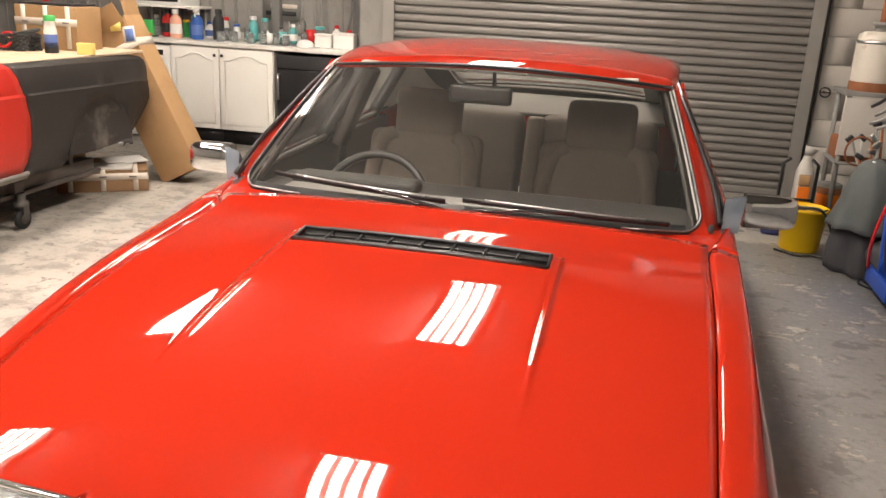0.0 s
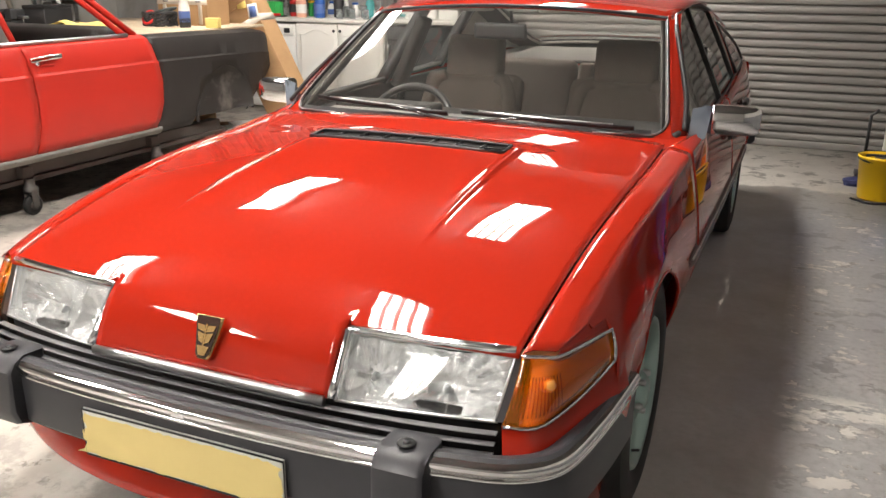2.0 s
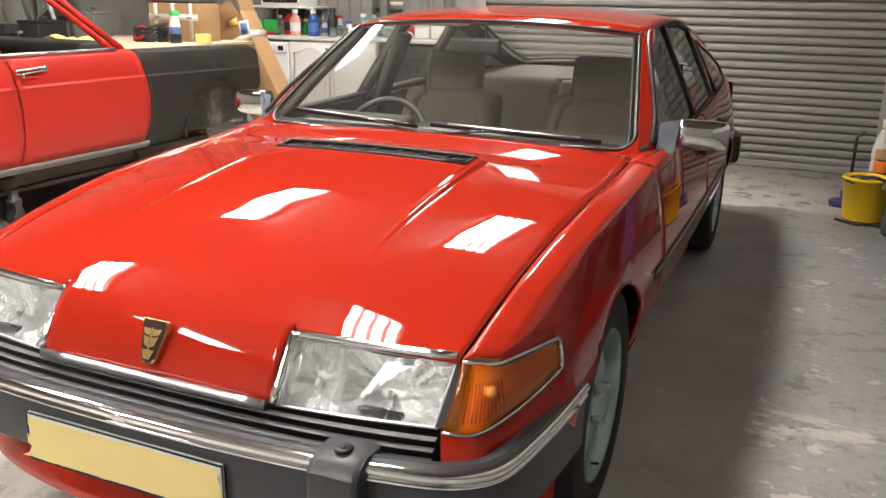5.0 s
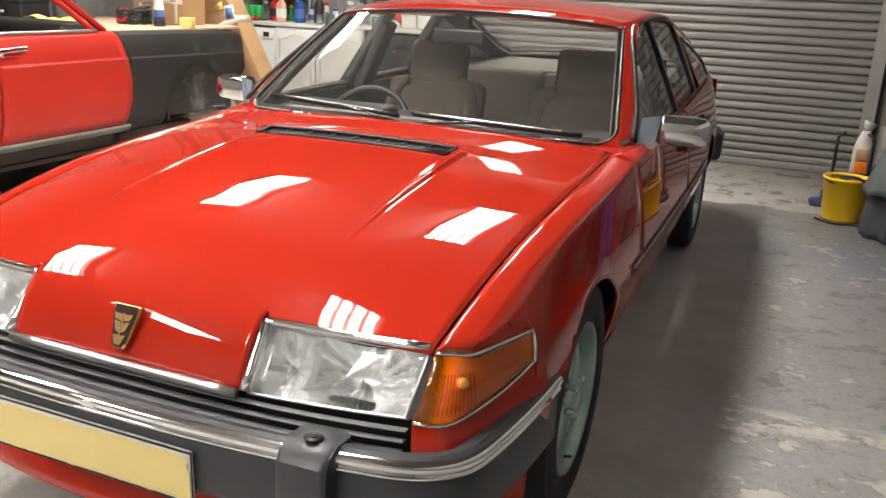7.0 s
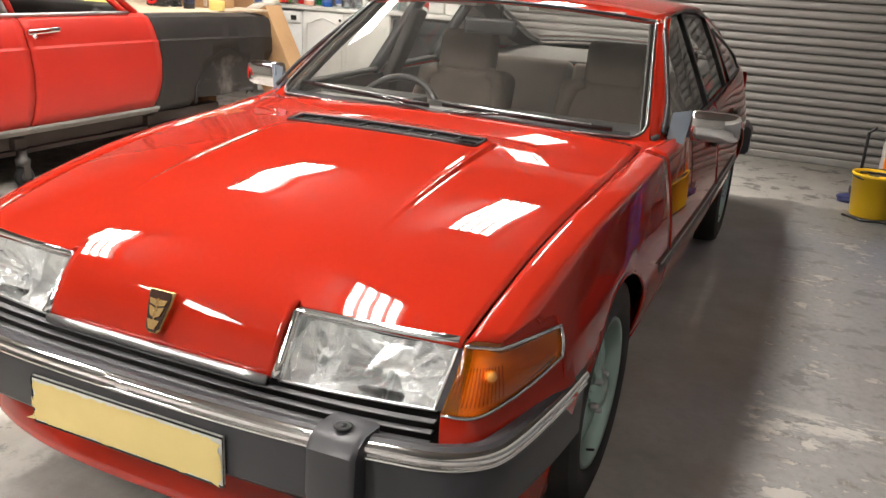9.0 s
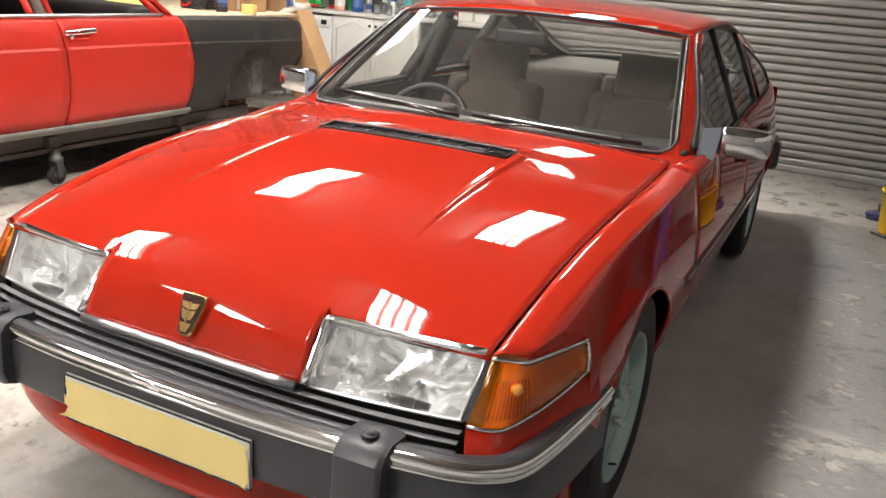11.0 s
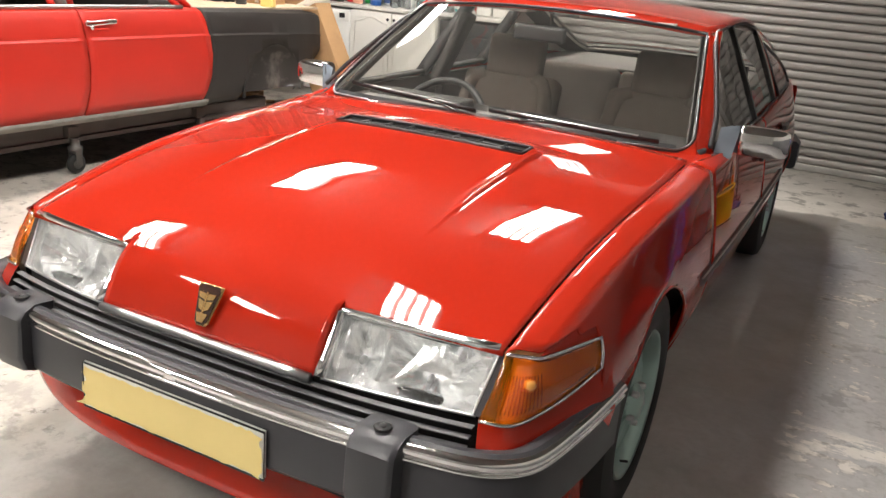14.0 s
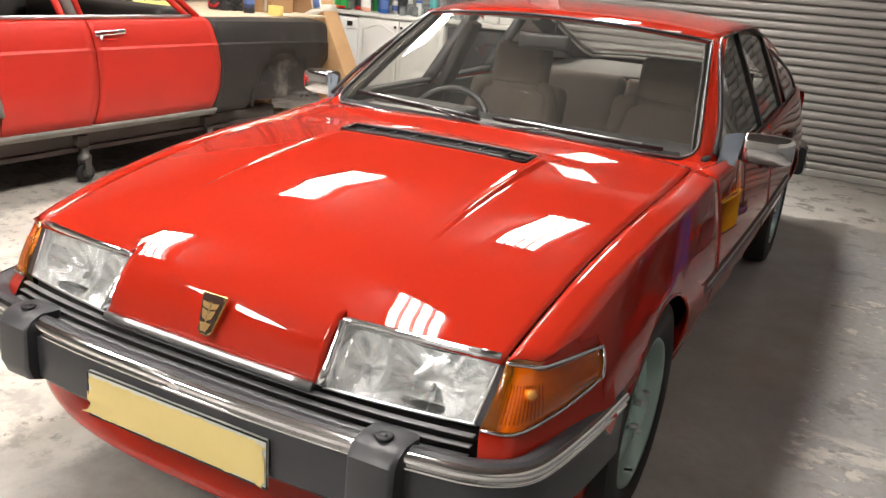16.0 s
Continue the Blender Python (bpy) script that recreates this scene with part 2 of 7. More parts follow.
def floor_material():
    m = material("garage_floor", (0.30, 0.285, 0.265), 0.62)
    nt = m.node_tree
    p = nt.nodes["Principled BSDF"]
    tc = nt.nodes.new("ShaderNodeTexCoord")

    def noise_node(s, d=6.0, r=0.6, stretch=None):
        n = nt.nodes.new("ShaderNodeTexNoise")
        n.inputs["Scale"].default_value, n.inputs["Detail"].default_value, n.inputs["Roughness"].default_value = s, d, r
        src = tc.outputs["Object"]
        if stretch:
            mp = nt.nodes.new("ShaderNodeMapping")
            mp.inputs["Scale"].default_value = stretch
            nt.links.new(src, mp.inputs["Vector"])
            src = mp.outputs["Vector"]
        nt.links.new(src, n.inputs["Vector"])
        return n.outputs["Fac"]

    def band(v, a, b):
        r = nt.nodes.new("ShaderNodeMapRange")
        r.inputs["From Min"].default_value, r.inputs["From Max"].default_value = a, b
        nt.links.new(v, r.inputs["Value"])
        return r.outputs["Result"]

    def op(kind, a, b):
        x = nt.nodes.new("ShaderNodeMath")
        x.operation = kind
        for sock, v in zip(x.inputs, (a, b)):
            if isinstance(v, (int, float)):
                sock.default_value = v
            else:
                nt.links.new(v, sock)
        return x.outputs[0]

    def mix(f, a, b):
        x = nt.nodes.new("ShaderNodeMix")
        x.data_type = "RGBA"
        nt.links.new(f, x.inputs["Factor"])
        for sock, v in ((x.inputs["A"], a), (x.inputs["B"], b)):
            if isinstance(v, tuple):
                sock.default_value = (*v, 1)
            else:
                nt.links.new(v, sock)
        return x.outputs["Result"]

    sep = nt.nodes.new("ShaderNodeSeparateXYZ")
    nt.links.new(tc.outputs["Object"], sep.inputs[0])
    raw = mix(band(noise_node(1.6), 0.35, 0.7), (0.56, 0.52, 0.465), (0.38, 0.35, 0.31))
    raw = mix(band(noise_node(5, 8, 0.7), 0.49, 0.585), raw, (0.33, 0.305, 0.275))
    raw = mix(band(noise_node(14, 8, 0.7), 0.57, 0.625), raw, (0.24, 0.22, 0.195))
    raw = mix(band(noise_node(55, 4, 0.7), 0.66, 0.74), raw, (0.26, 0.23, 0.20))
    paint = mix(band(noise_node(2.2), 0.3, 0.7), (0.53, 0.52, 0.508), (0.64, 0.63, 0.613))
    paint = mix(band(noise_node(30, 4), 0.45, 0.8), paint, (0.45, 0.44, 0.425))
    # paint that is left: away from the door's apron, with chips
    wob = op("MULTIPLY", op("SUBTRACT", noise_node(3.0, 8, 0.65), 0.5), 0.45)
    apron = band(op("ADD", sep.outputs["Y"], wob), 4.93, 4.99)
    left = band(op("ADD", sep.outputs["X"], op("MULTIPLY", wob, 2.0)), -0.55, -0.85)
    chips = op("MAXIMUM", band(noise_node(5.5, 8, 0.62, (1.0, 1.5, 1.0)), 0.570, 0.577), band(noise_node(17.0, 8, 0.65, (1.0, 1.4, 1.0)), 0.60, 0.61))
    chips = op("MULTIPLY", chips, band(noise_node(1.3, 5, 0.6), 0.485, 0.54))
    rim = band(noise_node(5.5, 8, 0.62, (1.0, 1.5, 1.0)), 0.548, 0.570)
    line = op("MULTIPLY", band(noise_node(5.0, 9, 0.7, (0.9, 3.2, 1)), 0.50, 0.52), band(op("ABSOLUTE", op("SUBTRACT", op("ADD", sep.outputs["Y"], wob), 1.65), 0.0), 0.16, 0.05))
    # the car's shadow painted into the floor colour: a browner strip without chips
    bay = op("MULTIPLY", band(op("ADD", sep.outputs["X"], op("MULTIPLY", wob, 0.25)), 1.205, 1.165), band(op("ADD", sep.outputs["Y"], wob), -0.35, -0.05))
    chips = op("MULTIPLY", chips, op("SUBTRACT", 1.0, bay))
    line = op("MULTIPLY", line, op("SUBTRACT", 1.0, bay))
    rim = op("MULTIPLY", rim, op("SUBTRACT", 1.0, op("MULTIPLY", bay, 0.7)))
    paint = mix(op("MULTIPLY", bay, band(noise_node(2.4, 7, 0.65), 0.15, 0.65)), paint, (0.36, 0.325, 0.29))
    bare = op("MAXIMUM", op("MAXIMUM", apron, left), op("MAXIMUM", chips, line))
    screed = mix(band(noise_node(4.0, 8, 0.7), 0.40, 0.66), (0.92, 0.88, 0.82), (0.78, 0.74, 0.68))
    screed = mix(band(noise_node(5, 8, 0.7), 0.54, 0.60), screed, (0.46, 0.43, 0.39))
    # dark edge round the chips: shading of their depth put into the colour
    paint = mix(op("MULTIPLY", rim, 0.55), paint, (0.30, 0.285, 0.27))
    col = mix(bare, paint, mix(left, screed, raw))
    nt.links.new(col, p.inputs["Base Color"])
    r = nt.nodes.new("ShaderNodeMapRange")
    r.inputs["To Min"].default_value, r.inputs["To Max"].default_value = 0.42, 0.8
    nt.links.new(bare, r.inputs["Value"])
    nt.links.new(r.outputs["Result"], p.inputs["Roughness"])
    b = nt.nodes.new("ShaderNodeBump")
    b.inputs["Strength"].default_value, b.inputs["Distance"].default_value = 0.35, 0.004
    h = op("ADD", op("MULTIPLY", bare, -0.5), op("MULTIPLY", noise_node(40, 5), 0.4))
    nt.links.new(h, b.inputs["Height"])
    nt.links.new(b.outputs["Normal"], p.inputs["Normal"])
    return m


X_W, X_E, Y_S, Y_N, Y_DOOR, H_C = -6.3, 2.75, -5.0, 7.15, 6.56, 3.6
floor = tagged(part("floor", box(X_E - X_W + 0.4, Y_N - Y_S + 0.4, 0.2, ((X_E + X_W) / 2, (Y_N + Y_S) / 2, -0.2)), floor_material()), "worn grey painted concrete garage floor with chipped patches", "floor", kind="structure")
tagged(part("ceiling", box(X_E - X_W + 0.4, Y_N - Y_S + 0.4, 0.15, ((X_E + X_W) / 2, (Y_N + Y_S) / 2, H_C)), CEILING), "pale boarded workshop ceiling", "ceiling", kind="structure")


def wall(name, x0, y0, x1, y1, mat, label, z0=0.0, z1=H_C):
    w, d = abs(x1 - x0), abs(y1 - y0)
    return tagged(part(name, box(w, d, z1 - z0, ((x0 + x1) / 2, (y0 + y1) / 2, z0)), mat, smooth=False), label, "wall", kind="structure")


wall("wall_west", X_W - 0.2, Y_S, X_W, Y_N, WALL_SHEET, "grey sheeted side wall of the workshop")
wall("wall_south", X_W, Y_S - 0.2, X_E, Y_S, WALL_SHEET, "grey sheeted wall behind the camera")
# unseen side wall: dark below for the flank's reflection, paler above for bounce
wall("wall_east", X_E, Y_S, X_E + 0.2, Y_N, WALL_DARKENED, "unseen side wall, darkened so the car's flank reflects dark", 0.0, 1.5)
wall("wall_east_upper", X_E, Y_S, X_E + 0.2, Y_N, WALL_BOUNCE, "unseen upper side wall, paler to bounce light onto the floor", 1.5)
wall_nw = wall("wall_north_west", X_W, Y_N, -1.80, Y_N + 0.2, WALL_SHEET, "grey sheeted wall behind the worktop")
wall("wall_return", -2.02, Y_DOOR + 0.05, -1.80, Y_N, WALL_SHEET, "short return wall beside the roller door")
wall_ne = wall("wall_north_east", 1.93, Y_DOOR + 0.04, X_E, Y_DOOR + 0.24, MORTAR, "pale blockwork pier beside the roller door")
wall("lintel", -1.80, Y_DOOR + 0.10, 1.93, Y_DOOR + 0.3, BLOCK, "lintel over the roller door", 2.75)
wall("door_backing", -1.80, Y_DOOR + 0.30, 1.93, Y_DOOR + 0.32, STEEL_POST, "dark outer face behind the roller door")


# roller door: one curved slat after another
def build_roller_door():
    door = thing("door_1", "closed galvanised steel roller door with horizontal slats", "roller door", (0, 0, 0), kind="structure")
    x0, x1, pitch = -1.68, 1.80, 0.0705
    sec = [(0.008, 0.0), (-0.004, 0.002), (-0.011, 0.007), (-0.0135, 0.016), (-0.014, 0.030), (-0.012, 0.046), (-0.007, 0.058), (0.001, 0.064), (0.008, 0.0665), (0.009, 0.0685)]
    bm = grid([[(x, Y_DOOR + dy, dz) for dy, dz in sec] for x in (x0, x1)])
    first = part("slat", bm, GALV, door, auto=50)
    first.location.z = 0.06
    for i in range(1, 41):
        ob = new("slat", first.data)
        ob.parent = door
        ob.location = (0, 0.0015 * math.sin(i * 1.7), 0.06 + i * pitch)
    part("bottom_rail", box(x1 - x0, 0.045, 0.06, ((x0 + x1) / 2, Y_DOOR - 0.002, 0.002), 0.006), GALV_RAIL, door)
    for x, n in ((x0 - 0.045, 1), (x1 + 0.045, -1)):
        bm = grid([[(x - n * 0.05, Y_DOOR + 0.045, z), (x - n * 0.05, Y_DOOR - 0.045, z), (x + n * 0.05, Y_DOOR - 0.045, z), (x + n * 0.05, Y_DOOR - 0.030, z), (x + n * 0.045, Y_DOOR - 0.030, z)] for z in (0.0, 2.9)])
        shell(part("guide_rail", bm, GALV_RAIL, door, smooth=False), 0.005)
    part("dark_seal", box(0.018, 0.03, 2.9, (x1 + 0.106, Y_DOOR - 0.035, 0)), MATT_BLACK, door)


build_roller_door()

# posts and rails of the sheeted walls
for i, x in enumerate((-6.0, -5.35, -4.15, -3.05, -2.2)):
    ob = part("steel_post", box(0.09, 0.09, H_C, (x, Y_N - 0.045, 0), 0.006), STEEL_POST)
    tagged(ob, "grey steel wall post", "post", "wall posts", "structure")
for y in (0.5, 2.6, 4.4, 5.9):
    ob = part("steel_post", box(0.09, 0.09, H_C, (X_W + 0.045, y, 0), 0.006), STEEL_POST)
    tagged(ob, "grey steel wall post", "post", "wall posts", "structure")


# vertical ribs of the sheeting
RIB = material("sheet_rib", (0.245, 0.237, 0.225), 0.55, vary=0.2, scale=4, each=0.15)
rib_mesh = None
for x in lin(-6.2, -2.1, 30):
    if rib_mesh is None:
        ob = part("rib", box(0.028, 0.016, 2.9, (0, 0, 0), 0.005, 1), RIB, wall_nw)
        rib_mesh = ob.data
    else:
        ob = new("rib", rib_mesh)
        ob.parent = wall_nw
    ob.location = (x, Y_N - 0.007, 0.0)


# ceiling lights: white trays with four lit strips
def build_light(x, y, rz=0.0, strips=4, length=1.5, width=0.44, tube=None):
    lamp = thing("ceiling_light", "white ceiling light with four lit fluorescent strips", "ceiling light", (x, y, H_C - 0.09), rz, group="ceiling lights")
    part("tray", box(width + 0.06, length + 0.08, 0.03, (0, 0, 0.06), 0.006), CHARC, lamp)
    for i in range(strips):
        xx = (i - (strips - 1) / 2) * width / strips
        part("strip", box(width / strips - 0.044, length, 0.024, (xx, 0, 0.012), 0.008, 1), tube, lamp)
    for e in (-1, 1):
        part("end_cap", box(width + 0.06, 0.03, 0.05, (0, e * (length / 2 + 0.022), 0.0), 0.004), FITTING, lamp)
    return lamp


for lx, ly in ((-0.52, 4.25), (-3.1, 4.3), (-0.65, 0.6), (-3.22, 0.6), (-0.6, -3.0), (-3.2, -3.0)):
    build_light(lx, ly, tube=TUBE if lx < -2 else TUBE_BRIGHT)


# ---------------- the red hatchback ----------------
AXLE_F, AXLE_R, TYRE_R = 0.885, 3.70, 0.325
TOP_Z = [(0.2, 0.716), (0.3, 0.746), (0.4, 0.772), (0.5, 0.794), (0.6, 0.812), (0.75, 0.834), (0.9, 0.850), (1.15, 0.868), (1.3, 0.875), (1.45, 0.889), (1.6, 0.897), (1.75, 0.904),
         (2.2, 0.913), (2.8, 0.925), (3.4, 0.945), (3.9, 0.962), (4.3, 0.94), (4.55, 0.90)]
TOP_X = [(0.2, 0.676), (0.4, 0.688), (0.6, 0.697), (0.85, 0.710), (1.15, 0.722), (1.45, 0.732), (1.58, 0.765), (1.75, 0.795), (2.2, 0.80), (2.8, 0.797), (3.4, 0.785),
         (3.9, 0.765), (4.55, 0.70)]
WIDE = [(0.2, 0.770), (0.3, 0.806), (0.44, 0.832), (0.6, 0.840), (0.88, 0.845), (1.3, 0.856), (2.5, 0.872), (3.7, 0.866), (4.3, 0.838), (4.62, 0.785)]
CREASE = [(0.2, 0.733), (0.25, 0.741), (0.5, 0.761), (0.8, 0.782), (1.2, 0.801), (1.55, 0.812), (1.8, 0.822), (2.5, 0.826), (3.4, 0.812), (3.9, 0.795), (4.55, 0.73)]


def side_point(y, k, low=0.21):
    """Point k (0 at the shut line, 16 at the sill) of the flank's section at y."""
    xt, zt, w, c = curve(TOP_X, y), curve(TOP_Z, y), curve(WIDE, y), curve(CREASE, y)
    zc = zt - 0.014
    sec = [(xt, zt - 0.009), (xt + 0.004, zt - 0.0008), (xt + 0.018, zt + 0.0006), (c - 0.012, zc + 0.0035), (c - 0.005, zc + 0.001), (c, zc - 0.004)]
    bow = curve([(0.45, 2.1), (0.885, 1.8), (1.3, 1.6), (1.7, 1.5), (4.0, 1.5)], y)
    for f in (0.035, 0.10, 0.22, 0.37, 0.53, 0.70, 0.86, 1.0):
        sec.append((c + (w - c) * (1 - (1 - f) ** bow), zc + (0.55 - zc) * f))
    sec += [(w - 0.014, 0.46), (w - 0.052, 0.34), (w - 0.10, 0.21)]
    x, z = sec[k]
    if z < low:
        for (xa, za), (xb, zb) in zip(sec, sec[1:]):
            if za >= low >= zb:
                x, z = xa + (xb - xa) * (za - low) / max(za - zb, 1e-6), low
                break
    for yc, r in ((AXLE_F, 0.365),):
        out = (math.hypot(y - yc, z - 0.315) - r) / 0.04
        if -0.2 < out < 1 and z > 0.25:
            x += (max(w - 0.007, x) - x) * (1 - max(out, 0)) ** 2 * min(max((z - 0.42) / 0.15, 0), 1)
    return (x, y, z)


def wing_x(y, z):
    """Half width of the wing at y and height z."""
    pts = [side_point(y, k) for k in range(5, 17)]
    if z >= pts[0][2]:
        return pts[0][0]
    for a, b in zip(pts, pts[1:]):
        if a[2] >= z >= b[2]:
            return a[0] + (b[0] - a[0]) * (a[2] - z) / max(a[2] - b[2], 1e-6)
    return pts[-1][0]


def arch_low(y, low):
    for yc, r in ((AXLE_F, 0.348), (AXLE_R, 0.352)):
        if abs(y - yc) < r:
            low = max(low, 0.315 + math.sqrt(r * r - (y - yc) ** 2))
    # the wing ends behind the bumper
    return max(low, 0.47) if y < AXLE_F else low


def flank(y0, y1, low=0.21, first=0):
    ys = set(lin(y0, y1, max(6, int((y1 - y0) / 0.035))))
    for yc, r in ((AXLE_F, 0.348), (AXLE_R, 0.352)):
        ys |= {yc + r * math.cos(math.pi * i / 28) for i in range(29)}
        ys |= {yc - r - 0.001, yc + r + 0.001}
    ys = sorted(y for y in ys if y0 <= y <= y1)
    rows = []
    start = (0.197, 0.200, 0.210, 0.230, 0.234, 0.250, 0.27, 0.36, 0.425, 0.430, 0.416, 0.405, 0.40)
    for y in ys:
        row = []
        for k in range(first, 17):
            # the wing's front edge follows the top of the indicator
            ys_ = start[min(k, 12)]
            yy = ys_ + (y - 0.2) / 0.3 * (0.5 - ys_) if y < 0.5 else y
            row.append(side_point(yy, k, arch_low(yy, low)))
            if 7 <= k < 13:
                p, a, b, q = [Vector(side_point(yy, max(k + d, 6), arch_low(yy, low))) for d in (-1, 0, 1, 2)]
                row.append(tuple((9 * (a + b) - (p + q)) / 16 if k > 6 else (a + b) / 2 + Vector((0.0006, 0, 0.0004))))
        rows.append(row)
    return rows


BON_C = [(0.085, 0.592), (0.098, 0.622), (0.118, 0.662), (0.142, 0.697), (0.19, 0.736), (0.26, 0.772), (0.35, 0.803), (0.6, 0.856), (0.9, 0.890), (1.15, 0.907), (1.3, 0.911), (1.38, 0.921), (1.5, 0.943)]
BON_E = [(0.085, 0.592), (0.098, 0.622), (0.118, 0.652), (0.142, 0.680), (0.19, 0.712), (0.26, 0.736), (0.35, 0.760), (0.6, 0.812), (0.9, 0.850), (1.2, 0.869), (1.32, 0.875), (1.5, 0.896)]


def bonnet_z(x, y):
    e = min(abs(x) / curve(TOP_X, max(y, 0.2)), 1.0)
    f = e ** 2.4
    z = curve(BON_C, y) * (1 - f) + curve(BON_E, y) * f
    # the raised middle between the two ridges, dying out towards the nose
    up = min(max((y - 0.36) / 0.74, 0), 1) ** 1.3 * (1.0 if y < 1.155 else max(0, 1 - (y - 1.155) / 0.025))
    side = min(max((0.362 - abs(x)) / 0.036, 0), 1)
    bead = math.exp(-((abs(x) - 0.350) / 0.0075) ** 2)
    return z + 0.015 * up * side * side * (3 - 2 * side) + 0.006 * min(up * 2.2, 1.0) * bead


def bonnet_back(x):
    return 1.435 - 0.0 + 0.05 * (abs(x) / 0.72) ** 2


def build_car():
    car = thing("car", "bright red five-door hatchback with gleaming paint, parked nose out", "car")
    # bonnet
    xs = sorted(set([s * v for s in (-1, 1) for v in [0, 0.04, 0.08, 0.12, 0.16, 0.2, 0.24, 0.27, 0.290, 0.306, 0.3225, 0.328, 0.333, 0.337, 0.340, 0.343, 0.346, 0.348, 0.350, 0.352, 0.354, 0.357, 0.360, 0.364, 0.369, 0.38, 0.41,
                                                      0.45, 0.5, 0.54, 0.58, 0.62, 0.65, 0.672, 0.69]]))
    ys = [0.085, 0.091, 0.098, 0.108, 0.118, 0.13, 0.142, 0.155, 0.17, 0.19] + lin(0.21, 1.05, 43) + [1.066, 1.10, 1.15, 1.155, 1.162, 1.17, 1.18] + lin(1.20, 1.42, 11) + [1.44]
    bm = bmesh.new()
    keep = {}
    for i, y in enumerate(ys):
        for j, x in enumerate(xs):
            yy = y if y < 1.3 else y + (bonnet_back(x) - 1.435) * (y - 1.3) / 0.14
            xx = x
            if abs(x) > 0.6:
                xx = math.copysign(0.6 + (abs(x) - 0.6) / 0.09 * (curve(TOP_X, max(y, 0.2)) - 0.004 - 0.6), x)
            if abs(x) > 0.307 and y < 0.185:
                continue
            if abs(x) > 0.307:
                yy = (0.173 + 0.022 * (abs(xx) - 0.3) / 0.37) if y == 0.19 else max(yy, 0.2)
            keep[i, j] = bm.verts.new((xx, yy, bonnet_z(xx, yy)))
    for i in range(len(ys) - 1):
        for j in range(len(xs) - 1):
            q = [(i, j), (i, j + 1), (i + 1, j + 1), (i + 1, j)]
            if all(k in keep for k in q):
                xm, ym = (xs[j] + xs[j + 1]) / 2, (ys[i] + ys[i + 1]) / 2
                if abs(xm) < 0.328 and 1.066 < ym < 1.15:
                    continue
                bm.faces.new([keep[k] for k in q])
    i0 = ys.index(0.19)
    for side in (1, -1):
        js = [j for j, x in enumerate(xs) if x * side > 0.30]
        low = {j: bm.verts.new((keep[i0, j].co.x, keep[i0, j].co.y - 0.003, 0.704)) for j in js}
        for j in js[:-1]:
            if (i0, j) in keep and (i0, j + 1) in keep:
                bm.faces.new((keep[i0, j], keep[i0, j + 1], low[j + 1], low[j]))
    shell(part("bonnet", bm, RED, car, auto=40), 0.012)
    # air vent behind the raised panel
    rows = [[(x, y, bonnet_z(x, y) - 0.012) for x in lin(-0.330, 0.330, 13)] for y in (1.060, 1.08, 1.11, 1.13, 1.145)]
    rows.append([(x, 1.1475, bonnet_z(x, 1.15) - 0.001) for x in lin(-0.330, 0.330, 13)])
    vent = part("air_vent", grid(rows), MATT_BLACK, car, "black slatted air intake vent")
    rim = [(x, 1.066, bonnet_z(x, 1.066) + 0.001) for x in lin(-0.326, 0.326, 9)] + [(x, 1.15, bonnet_z(x, 1.15) + 0.001) for x in lin(0.326, -0.326, 9)]
    part("vent_rim", tube(rim, 0.006, 6, closed=True), BLACK, vent)
    for dy in (1.084, 1.104, 1.126):
        rows = [[(x, dy - 0.007, bonnet_z(x, dy) - 0.004), (x, dy + 0.006, bonnet_z(x, dy) - 0.018)] for x in lin(-0.324, 0.324, 9)]
        shell(part("slat", grid(rows), BLACK, vent), 0.003)
    for i in range(1, 8):
        x = -0.328 + i * 0.656 / 8
        part("rib", box(0.005, 0.080, 0.022, (x, 1.108, bonnet_z(x, 1.108) - 0.022)), BLACK, vent)
    # wings, doors, quarters
    for s in (1, -1):
        def lay(rows):
            return grid(rows if s > 0 else mirrored(rows))
        rows = flank(0.2, 1.47)
        shell(part("front_wing", weld(lay(rows)), RED, car, auto=60), 0.004, 0)
        shell(part("front_door", weld(lay(flank(1.476, 2.55, 0.27))), RED, car, auto=60), 0.004, 0)
        shell(part("rear_door", weld(lay(flank(2.556, 3.36, 0.27))), RED, car, auto=60), 0.004, 0)
        shell(part("rear_quarter", weld(lay(flank(3.366, 4.62))), RED, car, auto=60), 0.004, 0)
        # rubbing strip along the doors
        for y0, y1 in ((1.315, 1.468), (1.48, 2.545), (2.56, 3.325)):
            rows = [[(s * (wing_x(y, z) + o * min(1, 0.1 + (y - y0) / 0.05)), y, z) for o, z in ((0.0, 0.582), (0.010, 0.580), (0.014, 0.572), (0.014, 0.554), (0.010, 0.546), (-0.002, 0.544))] for y in lin(y0, y1, 14)]
            strip = part("rubbing_strip", grid(rows), BUMPER, car, "dark rubbing strip with bright edge")
            part("bright_edge", tube([(s * (wing_x(y, 0.58) + 0.011), y, 0.579) for y in lin(y0, y1, 14)], 0.003, 6), SATIN, strip)
        sill = [(0.70, 0.20), (0.755, 0.205), (0.772, 0.235), (0.785, 0.265), (0.74, 0.28)]
        bm = grid([[(s * x, y, z) for x, z in sill] for y in lin(1.26, 3.33, 4)])
        part("sill", bm, RED, car, smooth=False)
        # wheel arch lips and dark wells
        for yc, r in ((AXLE_F, 0.348), (AXLE_R, 0.352)):
            pts = []
            for i in range(4 if yc == AXLE_F else 0, 25):
                a = math.pi * i / 24
                y = yc - r * math.cos(a)
                z = 0.315 + r * math.sin(a)
                pts.append((s * (wing_x(y, z) - 0.001), y, z))
            part("arch_lip", tube(pts, 0.005, 6), RED, car)
